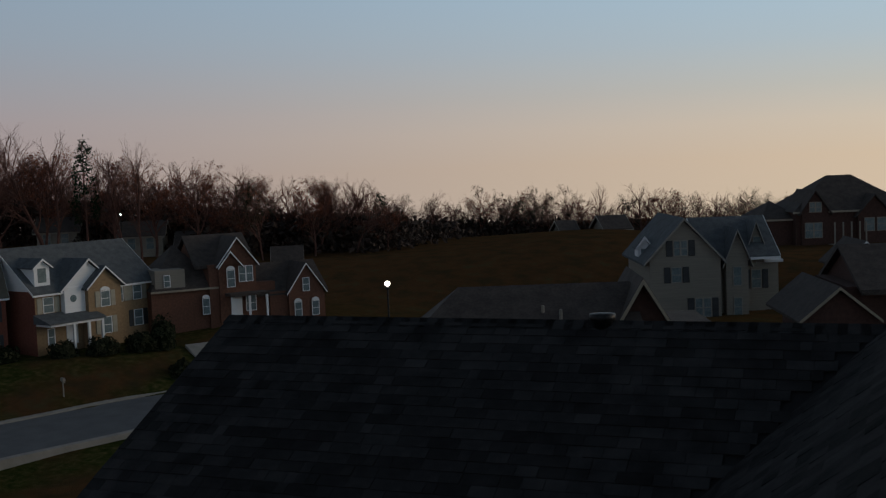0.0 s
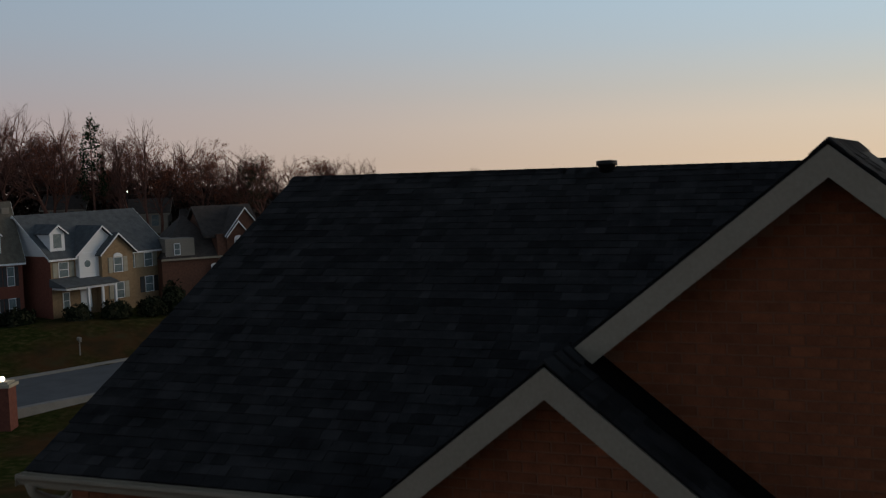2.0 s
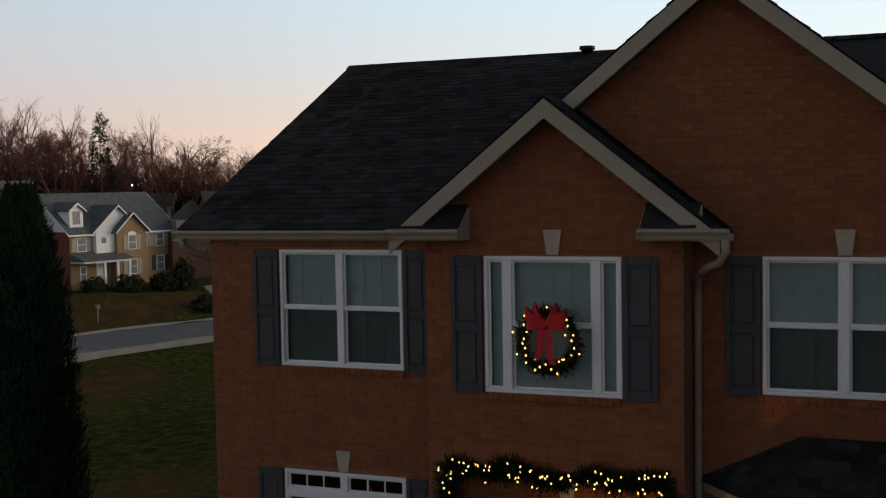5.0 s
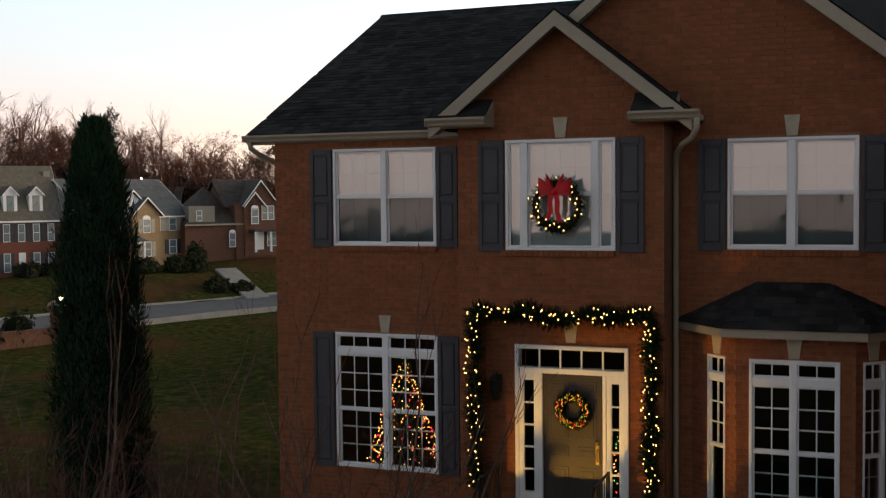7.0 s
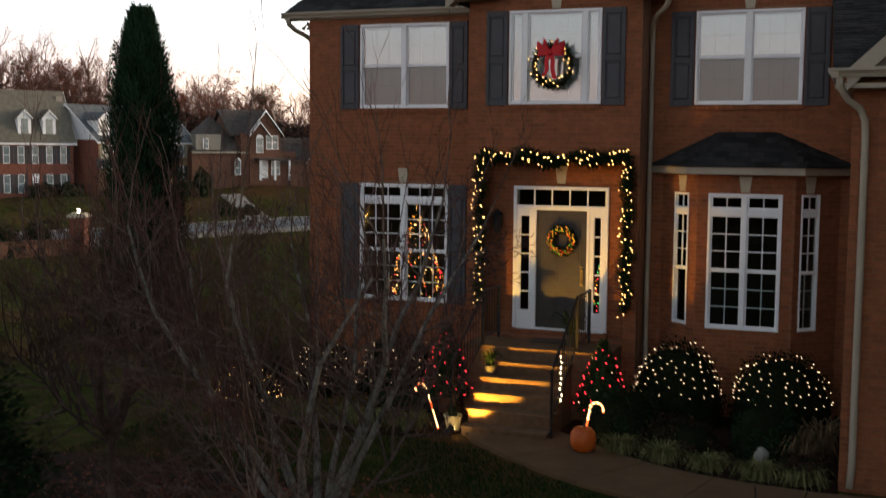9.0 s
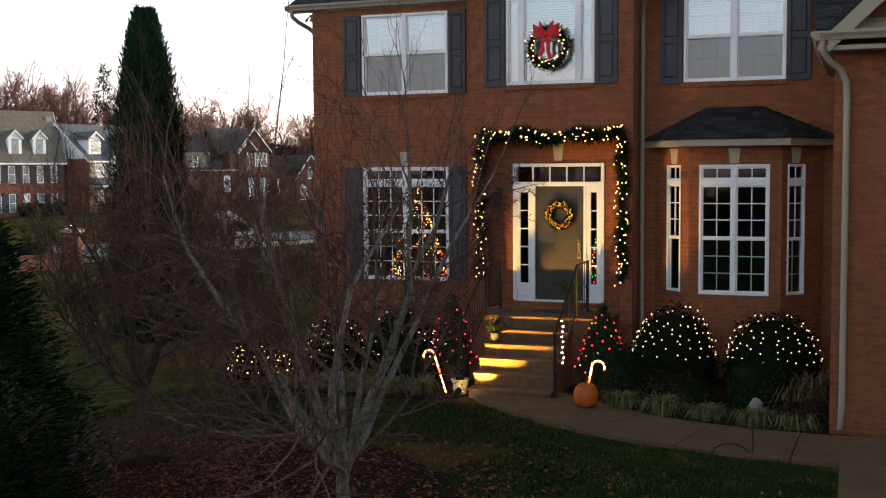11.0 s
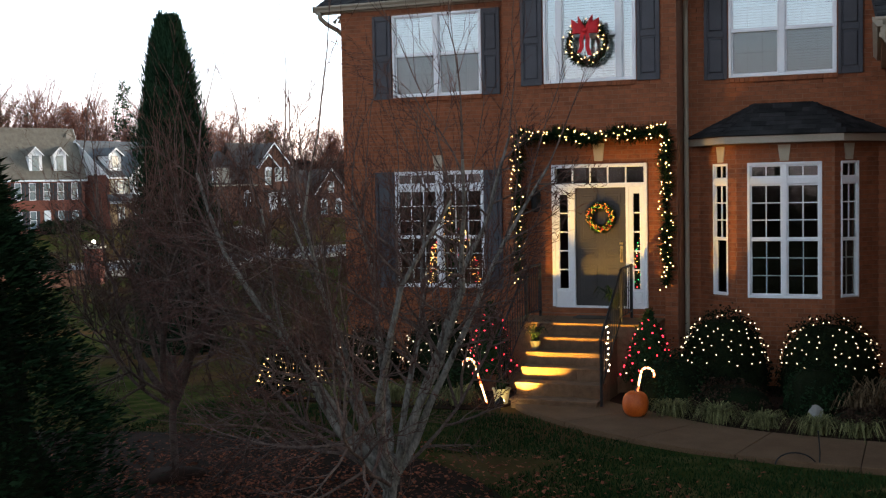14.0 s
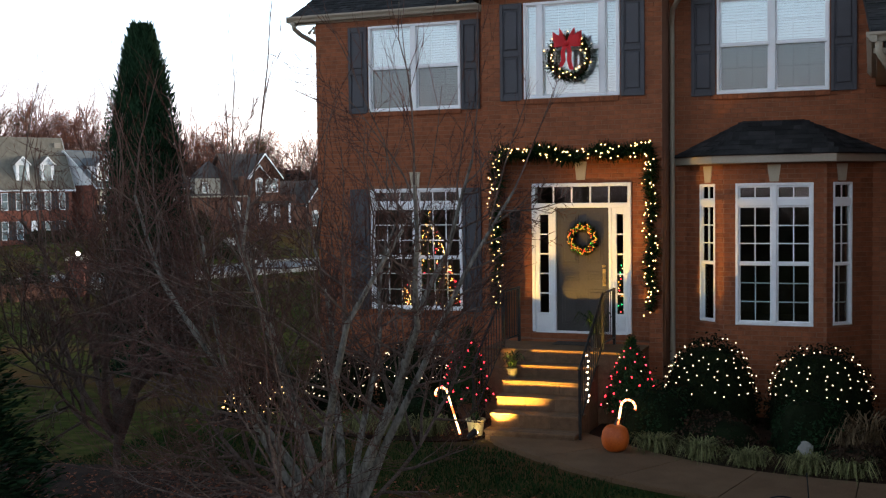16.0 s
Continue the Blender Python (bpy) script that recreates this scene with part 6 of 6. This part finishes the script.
    if y < -5.2:
        m.leaf((x, y, ground_z(x, y) + 0.045 + random.random() * 0.02), (random.gauss(0, 0.35), random.gauss(0, 0.35), 1), random.uniform(0.018, 0.042), 0.6)
for _ in range(260):
    x, y = random.uniform(0, 6), random.uniform(-12, -5.6)
    m.leaf((x, y, ground_z(x, y) + 0.05), (random.gauss(0, 0.35), random.gauss(0, 0.35), 1), random.uniform(0.02, 0.045), 0.6)
for _ in range(900):
    x, y = random.uniform(-5, 0), random.uniform(-2.8, 0.6)
    m.leaf((x, y, ground_z(x, y) + 0.045), (random.gauss(0, 0.35), random.gauss(0, 0.35), 1), random.uniform(0.025, 0.05), 0.6)
tagged(part("fallen_leaves", m, LEAFLITTER), "brown fallen leaves over mulch and lawn", "leaves", kind="stuff")
m = Mesh()
for _ in range(100000):
    x, y = random.uniform(-5.0, 6.5), random.uniform(-14, -2.9)
    d = min(math.hypot(x - a, y - b) for a, b in WALK)
    if d < 0.85 or (x > 5.7 and y < -4.8) or y > -3.05 - 0.5 * max(0.0, x - 1.0) or (x < 2.2 and y < -5.6 and x < 1.2 + (-7 - y) * -0.4):
        continue
    z = ground_z(x, y)
    a, k = random.uniform(0, 6.283), random.uniform(0.035, 0.07)
    dx, dy = math.cos(a) * 0.009, math.sin(a) * 0.009
    m.add([(x - dx, y - dy, z), (x + dx, y + dy, z), (x + random.gauss(0, 0.02), y + random.gauss(0, 0.02), z + k)], [(0, 1, 2)])
tagged(part("lawn_grass", m, GRASS), "short dull green lawn grass", "grass", kind="stuff")

# brick steps: a landing and five treads
steps = thing("entrance_steps", (0, 0, 0), "brick entrance steps with stone-coloured treads", "steps")
STEPBRICK = surface("step_brick", (0.095, 0.055, 0.032), (0.165, 0.100, 0.060), 9, 0.9, 0.4, 80, random=0.2, spec=0.15)
X0, X1 = 0.10, 1.44
part("landing", Mesh().box(-0.40, 2.04, -1.02, 0.20, -0.5, 0.82), STEPBRICK, steps)
part("landing_slab", Mesh().bevel(-0.42, 2.05, -1.03, 0.235, 0.82, 0.865, 0.006), CONCRETE, steps)
part("sill_course", Mesh().bevel(0.02, 1.74, 0.13, 0.24, 0.866, 0.984, 0.006), BRICK, steps, "brick course under the door sill")
for i in range(5):
    z = 0.865 - 0.2 * (i + 1)
    y1 = -1.02 - 0.30 * i
    s = part("riser", Mesh().box(X0, X1, y1 - 0.30, y1, -0.5, z - 0.035), STEPBRICK, steps)
    part("tread", Mesh().bevel(X0 - 0.02, X1 + 0.02, y1 - 0.312, y1 - 0.0, z - 0.035, z, 0.006), STEPBRICK, steps)
    for b in range(3):
        w = (X1 - X0) / 3
        part("brick", Mesh().bevel(X0 + b * w + 0.004, X0 + (b + 1) * w - 0.004, y1 - 0.306, y1 - 0.29, z - 0.195, z - 0.038, 0.004), STEPBRICK, s)


def railing(x):
    o = thing("stair_railing", (x, 0, 0), "black iron railing beside the steps", "railing", group="stair railings")
    part("handrail", Mesh().tube([(0, -0.12, 1.76), (0, -0.95, 1.76), (0, -2.42, 0.82), (0, -2.5, 0.80)], 0.02, 8), IRON, o)
    part("bottom_rail", Mesh().tube([(0, -0.12, 0.98), (0, -0.95, 0.98), (0, -2.42, 0.04)], 0.012, 6), IRON, o)
    for y, z0, z1 in ((-0.12, 0.86, 1.78), (-0.95, 0.86, 1.78), (-2.42, -0.25, 0.84)):
        part("post", Mesh().box(-0.02, 0.02, y - 0.02, y + 0.02, z0, z1), IRON, o)
    for i in range(16):
        y = -0.24 - i * 0.135
        lo = 0.98 if y > -0.95 else 0.98 + (y + 0.95) * 0.64
        hi = 1.76 if y > -0.95 else 1.76 + (y + 0.95) * 0.64
        part("baluster", Mesh().tube([(0, y, lo), (0, y, hi)], 0.008, 5), IRON, o)


railing(X1 + 0.06)
railing(X0 - 0.20)

mat = tagged(part("doormat", Mesh().bevel(0.55, 1.25, -0.42, 0.05, 0.866, 0.884, 0.004), surface("coir_mat", (0.02, 0.017, 0.014), (0.05, 0.04, 0.03), 20, 0.95, 0.5, 90)), "dark coir doormat before the front door", "mat")

lan = thing("wall_lantern", (-0.22, 0.22, 2.66), "black unlit wall lantern beside the door", "lantern")
part("back_plate", Mesh().box(-0.05, 0.05, -0.02, 0.02, 0.1, 0.36), IRON, lan)
part("arm", Mesh().tube([(0, -0.02, 0.3), (0, -0.10, 0.42), (0, -0.14, 0.40)], 0.012, 6), IRON, lan)
part("cage", Mesh().lathe([(0.04, 0.0), (0.07, 0.04), (0.095, 0.28), (0.11, 0.30), (0.03, 0.40)], 6, (0, -0.14, 0)), IRON, lan)


# ---- christmas decorations ----
def needles(m, p, d, n, length, spread=1.0):
    """Short needle sprays round a point of a garland."""
    d = Vector(d).normalized()
    for _ in range(n):
        t = d.orthogonal().normalized()
        t.rotate(Matrix.Rotation(random.uniform(0, 6.283), 3, d))
        w = (t * spread + d * random.uniform(-0.6, 0.6)).normalized()
        s = w.cross(d).normalized() * length * 0.10
        q = Vector(p) + w * 0.01
        e = q + w * length * random.uniform(0.6, 1.2)
        m.add([q - s, q + s, e + s * 0.5, e - s * 0.5], [(0, 1, 2, 3)])


def garland_path():
    """Up the left jamb, across the head in shallow swags, down the right jamb."""
    pts = []
    for i in range(30):
        pts.append(Vector((-0.46 + 0.03 * math.sin(i * 0.9), -0.14, 1.45 + 2.5 * i / 29)))
    for i in range(1, 32):
        f = i / 31
        pts.append(Vector((-0.46 + 2.54 * f, -0.15, 4.02 - 0.10 * abs(math.sin(3 * math.pi * f)) + 0.03 * math.sin(9 * f))))
    for i in range(30):
        pts.append(Vector((2.10 + 0.03 * math.sin(i * 0.8), -0.14, 3.97 - 2.55 * i / 29)))
    return pts


random.seed(8)
gar = thing("door_garland", (0, 0, 0), "green pine garland with warm white lights round the entrance", "garland")
gp = garland_path()
part("stem", Mesh().tube(gp, 0.018, 5), TWIG, gar)
m = Mesh()
for i in range(len(gp) - 1):
    for k in range(3):
        q = gp[i].lerp(gp[i + 1], k / 3)
        needles(m, q, gp[i + 1] - gp[i], 30, 0.15 + 0.05 * math.sin(i * 0.7) * math.sin(i * 0.23))
part("greenery", m, GARLANDLEAF, gar)
for i in range(185):
    f = (i + random.random()) / 185 * (len(gp) - 1.01)
    q = gp[int(f)].lerp(gp[int(f) + 1], f % 1)
    a = random.uniform(0, 6.283)
    b = part("bulb", WARM, None, gar)
    b.location = q + Vector((math.cos(a) * 0.10, -0.06 - 0.08 * random.random(), math.sin(a) * 0.10))


def wreath(place, big, tube_r, label, bulbs, count, needle, ribbon_bow=False):
    o = thing("wreath", place, label, "wreath")
    ring = [Vector((big * math.cos(6.2832 * i / 40), 0, big * math.sin(6.2832 * i / 40))) for i in range(41)]
    part("hoop", Mesh().tube(ring, tube_r * 0.35, 6), TWIG, o)
    m = Mesh()
    for i in range(40):
        for k in range(3):
            needles(m, ring[i].lerp(ring[i + 1], k / 3), ring[i + 1] - ring[i], 16, needle)
    part("greenery", m, GARLANDLEAF, o)
    for i in range(count):
        a = 6.2832 * (i + random.random() * 0.7) / count
        r = big + random.uniform(-0.8, 0.8) * tube_r
        b = part("bulb", random.choice(bulbs), None, o)
        b.location = (r * math.cos(a), -tube_r * random.uniform(0.6, 1.1), r * math.sin(a))
    if ribbon_bow:
        red = surface("red_velvet", (0.42, 0.009, 0.014), (0.62, 0.018, 0.024), 6, 0.7, 0.2, 60)
        bow = new("bow")
        bow.parent = o
        bow.location = (0, -0.10, big * 0.62)
        bow.scale = (0.92, 0.92, 0.84)
        for s in (-1, 1):
            for lift, ln, w in ((0.16, 0.26, 0.085), (0.02, 0.24, 0.075), (0.24, 0.14, 0.07)):
                loop = []
                for i in range(13):
                    t = math.pi * 2 * i / 12
                    loop.append((s * ln * 0.5 * (1 - math.cos(t)), -0.02 - 0.07 * math.sin(t), lift * 0.5 * (1 - math.cos(t))))
                lo = [Vector(q) - Vector((0, 0, w * (0.3 + 0.7 * math.sin(math.pi * i / 12)))) for i, q in enumerate(loop)]
                hi = [Vector(q) + Vector((0, 0, w * (0.3 + 0.7 * math.sin(math.pi * i / 12)))) for i, q in enumerate(loop)]
                n = len(loop)
                smooth_part("loop", Mesh().add(lo + hi, [(i, i + 1, n + i + 1, n + i) for i in range(n - 1)]), red, bow)
            tail = [(s * 0.02, -0.05, 0), (s * 0.06, -0.09, -0.16), (s * 0.05, -0.08, -0.32), (s * 0.10, -0.10, -0.50 if s > 0 else -0.44)]
            smooth_part("ribbon_tail", Mesh().add([Vector(q) - Vector((0.04, 0, 0)) for q in tail] + [Vector(q) + Vector((0.04, 0, 0)) for q in tail], [(i, i + 1, 5 + i, 4 + i) for i in range(3)]), red, bow)
        smooth_part("knot", Mesh().ball((0, -0.06, 0), 0.05, 6, 8), red, bow)
    return o


random.seed(9)
wreath((0.81, -0.22, 5.50), 0.315, 0.11, "lit pine wreath with a red bow hung on the window", [WARM], 34, 0.115, True)
random.seed(10)
wreath((0.92, 0.17, 2.56), 0.20, 0.065, "small door wreath with red, green and amber lights", [MINI_RED, MINI_GREEN, MINI_AMBER, MINI_AMBER], 150, 0.09)

# the lit tree inside the lower left window
random.seed(14)
xt = thing("christmas_tree", (-2.52, 2.05, 0.92), "tall christmas tree with coloured lights indoors", "christmas tree")
part("trunk", Mesh().tube([(0, 0, 0), (0, 0, 2.2)], [0.05, 0.01], 6), BARK, xt)
m = Mesh()
for i in range(3200):
    f = random.random() ** 0.7
    z = 0.15 + 1.9 * (1 - f)
    r = 0.46 * f * random.uniform(0.3, 0.95)
    a = random.uniform(0, 6.283)
    needles(m, (r * math.cos(a), r * math.sin(a), z), (math.cos(a), math.sin(a), 0.2), 2, 0.12)
part("foliage", m, GARLANDLEAF, xt)
for i in range(420):
    f = (i / 420) ** 0.7
    a = i * 2.4 + random.uniform(-0.5, 0.5)
    r = 0.68 * f * random.uniform(0.9, 1.05)
    b = part("bulb", random.choice((WARM, WARM, WARM, AMBER, AMBER, RED)), None, xt)
    b.location = (r * math.cos(a), r * math.sin(a), 0.15 + 1.95 * (1 - f) + random.gauss(0, 0.03))

# coloured lights wound round a small tree in the hall, seen through the sidelight
random.seed(19)
hall = thing("hall_tree", (1.52, 0.78, 1.12), "small dark tree with coloured lights in the hall", "christmas tree")
part("trunk", Mesh().tube([(0, 0, -0.22), (0, 0, 1.3)], [0.025, 0.006], 6), BARK, hall)
m = Mesh()
for i in range(500):
    f = random.random() ** 0.7
    a = random.uniform(0, 6.283)
    r = 0.17 * f * random.uniform(0.4, 1.0)
    needles(m, (r * math.cos(a), r * math.sin(a), 0.12 + 1.15 * (1 - f)), (math.cos(a), math.sin(a), 0.2), 2, 0.09)
part("foliage", m, GARLANDLEAF, hall)
for i in range(90):
    f = (i / 90) ** 0.7
    a = i * 2.4 + random.uniform(-0.5, 0.5)
    b = part("bulb", random.choice((WARM, AMBER, RED, HALL_GREEN, HALL_GREEN)), None, hall)
    b.location = (0.28 * f * math.cos(a), 0.28 * f * math.sin(a), 0.14 + 1.2 * (1 - f))

# small trees with red lights either side of the steps
for n, (x, y, h) in enumerate(((-0.68, -1.1, 1.45), (1.98, -1.15, 1.35))):
    random.seed(70 + n)
    o = thing("potted_spruce", (x, y, ground_z(x, y)), "small spruce in a pot with red lights", "shrub", group="spruces by the steps")
    part("pot", Mesh().lathe([(0.13, 0.0), (0.17, 0.26), (0.19, 0.28), (0.19, 0.31), (0.15, 0.31)], 16), surface("clay_pot", (0.16, 0.07, 0.04), (0.22, 0.10, 0.06), 6, 0.85, 0.2, 40), o)
    part("trunk", Mesh().tube([(0, 0, 0.2), (0, 0, h)], [0.025, 0.006], 5), BARK, o)
    m = Mesh()
    for i in range(2400):
        f = random.random() ** 0.8
        a = random.uniform(0, 6.283)
        r = 0.46 * (0.25 + 0.75 * f) * random.uniform(0.3, 1.05) * min(1.0, 4 * f)
        needles(m, (r * math.cos(a), r * math.sin(a), 0.32 + (h - 0.32) * (1 - f)), (math.cos(a), math.sin(a), 0.4), 2, 0.09)
    part("foliage", m, GARLANDLEAF, o)
    for i in range(64):
        f = ((i + 0.5) / 64) ** 0.7
        b = part("bulb", RED if i % 9 else COOL, None, o)
        k = 0.47 * (0.25 + 0.75 * f) * min(1.0, 4 * f)
        b.location = (k * math.cos(i * 2.4), k * math.sin(i * 2.4), 0.32 + (h - 0.32) * (1 - f))

# candy canes
CANE_W = glow("cane_white", (1.0, 0.60, 0.24), 1.3)
CANE_R = glow("cane_red", (1.0, 0.12, 0.03), 0.8)
for n, (x, y, lean, way) in enumerate(((-0.32, -2.4, 0.32, -1), (2.02, -2.62, 0.18, 1))):
    o = thing("candy_cane", (x, y, ground_z(x, y)), "glowing red and white candy cane stake", "candy cane", group="candy canes")
    path = [Vector((way * lean * z, 0, z)) for z in (-0.1, 0.2, 0.45, 0.62)]
    top = path[-1]
    for i in range(1, 9):
        t = math.pi * 1.12 * i / 8
        path.append(top + Vector((way * 0.10 * (1 - math.cos(t)), 0, 0.10 * math.sin(t))))
    full, acc = [], 0
    for i in range(len(path) - 1):
        for k in range(4):
            full.append(path[i].lerp(path[i + 1], k / 4))
    full.append(path[-1])
    for i in range(0, len(full) - 2, 2):
        smooth_part("stripe", Mesh().tube(full[i:i + 3], 0.015, 8), CANE_W if (i // 2) % 3 else CANE_R, o)

# pumpkin
ORANGE = surface("pumpkin_skin", (0.40, 0.065, 0.006), (0.58, 0.115, 0.012), 4, 0.5, 0.1, 40)
pk = thing("pumpkin", (2.12, -2.95, ground_z(2.12, -2.95) + 0.06), "round orange pumpkin on the walk", "pumpkin")
pk.scale = (0.76, 0.76, 0.98)
prof = [(0.04 + 0.20 * math.sin(math.pi * i / 12) ** 0.7, 0.19 - 0.185 * math.cos(math.pi * i / 12)) for i in range(13)]
smooth_part("body", Mesh().lathe(prof, 36, wob=lambda a, z: 1 + 0.045 * abs(math.sin(a * 5))), ORANGE, pk)
part("stalk", Mesh().tube([(0, 0, 0.35), (0.01, 0, 0.42), (0.05, 0, 0.46)], [0.03, 0.02, 0.022], 6), BARK, pk)

# floodlight on the ground that shines on the door
fl = thing("floodlight", (0.0, -2.74, ground_z(-0.05, -2.66) + 0.08), "small lit floodlight beside the bottom step", "lamp")
part("spike", Mesh().tube([(0, 0, -0.1), (0, 0, 0.08)], 0.012, 6), IRON, fl)
part("housing", Mesh().tube([(-0.05, -0.10, 0.00), (-0.02, -0.05, 0.04), (0.02, 0.02, 0.075)], [0.03, 0.045, 0.055], 12), IRON, fl)
part("lens", Mesh().tube([(0.02, 0.02, 0.076), (0.024, 0.026, 0.081)], [0.05, 0.048], 12), glow("lamp_lens", (1.0, 0.70, 0.28), 12.0), fl)
spot = new("floodlight_beam", bpy.data.lights.new("floodlight_beam", "SPOT"))
spot.data.energy = 200
spot.data.color = (1.0, 0.55, 0.09)
spot.data.spot_size = radians(56)
spot.data.spot_blend = 0.55
spot.data.shadow_soft_size = 0.04
spot.matrix_world = look((0.05, -2.68, ground_z(-0.05, -2.66) + 0.22), (1.36, 0.2, 1.65))

# pots and planting by the steps
DARKPOT = surface("dark_pot", (0.03, 0.03, 0.03), (0.06, 0.055, 0.05), 5, 0.7, 0.1, 40)
CREAMPOT = surface("cream_pot", (0.45, 0.38, 0.22), (0.55, 0.47, 0.30), 5, 0.7, 0.1, 40)


def tufts(o, n, length, r, material, droop=0.6, width=0.012, wide=1.0):
    m = Mesh()
    for _ in range(n):
        a, b = random.uniform(0, 6.283), random.uniform(0.25, 1.0)
        base = Vector((random.gauss(0, r * 0.25), random.gauss(0, r * 0.25), 0))
        d = Vector((math.cos(a), math.sin(a), 0))
        ln = length * random.uniform(0.6, 1.15)
        s = Vector((-math.sin(a), math.cos(a), 0)) * width
        p = [base, base + d * ln * 0.30 * b * wide + Vector((0, 0, ln * 0.55 / wide)), base + d * ln * 0.62 * b * wide + Vector((0, 0, ln * 0.70 / wide)), base + d * ln * 0.92 * b * wide + Vector((0, 0, max(0.03, ln * (0.70 - droop * b) / wide)))]
        v = []
        for i, q in enumerate(p):
            k = (1, 1.1, 0.8, 0.12)[i]
            v += [q - s * k, q + s * k]
        m.add(v, [(0, 1, 3, 2), (2, 3, 5, 4), (4, 5, 7, 6)])
    return part("foliage", m, material, o)


def pot(place, r, h, plant_h, label, material=CREAMPOT):
    o = thing("planter", place, label, "planter")
    part("pot", Mesh().lathe([(r * 0.7, 0), (r * 0.95, h * 0.9), (r * 1.06, h * 0.92), (r * 1.06, h), (r * 0.9, h), (r * 0.88, h * 0.9)], 18), material, o)
    b = tufts(o, 60, plant_h, r, EVERGREEN, 0.4, 0.010)
    b.location = (0, 0, h * 0.9)
    return o


random.seed(17)
pot((-0.10, -2.36, ground_z(-0.10, -2.36) + 0.03), 0.14, 0.24, 0.22, "cream pot of pale foliage by the bottom step")
pot((0.20, -1.45, 0.465), 0.09, 0.16, 0.34, "small planter with trailing foliage on the steps", DARKPOT)
pot((1.30, -0.55, 0.866), 0.10, 0.20, 0.50, "planter with tall pale foliage on the landing", DARKPOT)

# strap-leaved edging along the walk
random.seed(19)
EDGE = [(2.6, -2.72), (3.25, -2.95), (3.9, -3.12), (4.6, -3.3), (5.15, -3.3), (-0.75, -2.55), (-1.3, -2.6), (-1.9, -2.6), (-2.6, -2.55), (-3.2, -2.4)]
for x, y in EDGE:
    o = thing("lilyturf", (x, y, ground_z(x, y) + 0.02), "clump of arching strap-leaved lilyturf edging the walk", "plant", group="edging plants")
    tufts(o, 300, random.uniform(0.36, 0.46), 0.26, LIRIOPE, 0.75, 0.006, 1.25)
for x, y, ln in ((5.1, -2.3, 0.6), (5.3, -1.8, 0.7), (4.95, -1.9, 0.5)):
    o = thing("dry_grass", (x, y, ground_z(x, y)), "clump of dry tan ornamental grass", "plant", group="dry grasses")
    tufts(o, 110, ln, 0.3, DRYGRASS, 0.5, 0.008)
THATCH = surface("frosted_stems", (0.020, 0.012, 0.008), (0.055, 0.034, 0.022), 4, 0.95, 0.1, 50, random=0.5, island=True, spec=0.05)
for x, y, r, h, mt, lb in ((2.5, -2.0, 0.52, 0.84, BOXLEAF, "low green shrub below the bay"), (4.55, -2.1, 0.46, 0.80, BOXLEAF, "low green shrub below the bay"), (3.35, -2.05, 0.62, 0.46, DRYGRASS, "brown frosted perennials in the bed"),
                           (-1.35, -1.35, 0.5, 0.5, BOXLEAF, "low dark shrub beside the steps"), (-5.0, -0.1, 0.7, 0.9, BOXLEAF, "dark shrub at the house corner"), (5.15, -3.0, 0.42, 0.34, DRYGRASS, "brown ground cover beside the wall")):
    random.seed(int(x * 100))
    shrub((x, y, ground_z(x, y)), r, r * 0.85, h, 3000, 0.026, lb, EVERGREEN if mt is BOXLEAF else THATCH, name="low_shrub", group="low shrubs", rough=0.35)
rock = Mesh().ball((0, 0, 0.12), 0.10, 6, 9)
rock.v = [(x * (1.0 + 0.4 * noise.noise((x * 9, y * 9, z * 9))), y, z * 1.25) for x, y, z in rock.v]
tagged(part("garden_stone", rock, PALE), "pale upright garden stone in the bed", "stone").location = (4.56, -2.5, ground_z(4.56, -2.5))

hook = thing("garden_hoop", (4.48, -5.02, ground_z(4.48, -5.02)), "black wire hoop and stake at the walk's edge", "stake")
part("stake", Mesh().tube([(0.24, 0, -0.1), (0.25, 0, 0.2), (0.23, 0.01, 0.45)], 0.009, 6), IRON, hook)
part("hoop", Mesh().tube([Vector((0.24 * math.cos(math.pi * i / 12) - 0.02, 0.0, 0.17 * math.sin(math.pi * i / 12))) for i in range(13)], 0.010, 6), IRON, hook)

# dark shrubs by the neighbours' walls and the pier
random.seed(23)
for x, y, r, h in ((-36.0, 30.0, 0.8, 1.9), (-36.7, 28.2, 0.9, 1.8), (-37.4, 26.4, 0.9, 1.9), (-38.1, 24.6, 0.9, 1.8), (-43.2, 50.6, 0.9, 0.9), (-41.9, 52.6, 0.9, 1.0), (-44.8, 48.9, 0.8, 0.8), (-41.0, 53.6, 0.8, 2.0), (-37.6, 51.0, 0.9, 0.9), (-36.4, 52.4, 0.8, 0.7), (-48.9, 45.5, 0.9, 1.0), (-47.6, 46.8, 0.9, 0.9)):
    shrub((x, y, ground_z(x, y) - 0.1), r, r, h, 700, 0.13, "dark foundation shrub beside the neighbouring walls", DARKLEAF, name="far_shrub", group="foundation shrubs", rough=0.4)


# a short string of large white bulbs hung beside the steps
st = thing("light_string", (1.46, -1.75, 0.20), "short hanging string of white bulbs beside the steps", "lights")
part("cord", Mesh().tube([(0, 0, -0.02), (0.01, -0.01, 0.30), (-0.01, 0, 0.55), (0.03, 0, 0.82)], 0.006, 5), IRON, st)
BIGBULB = bulb_mesh("large_white_bulb", (1.0, 0.80, 0.52), 3.0, 0.018)
for i in range(9):
    part("bulb", BIGBULB, None, st).location = (0.015 * math.sin(i * 2.1), -0.025, 0.03 + 0.085 * i)
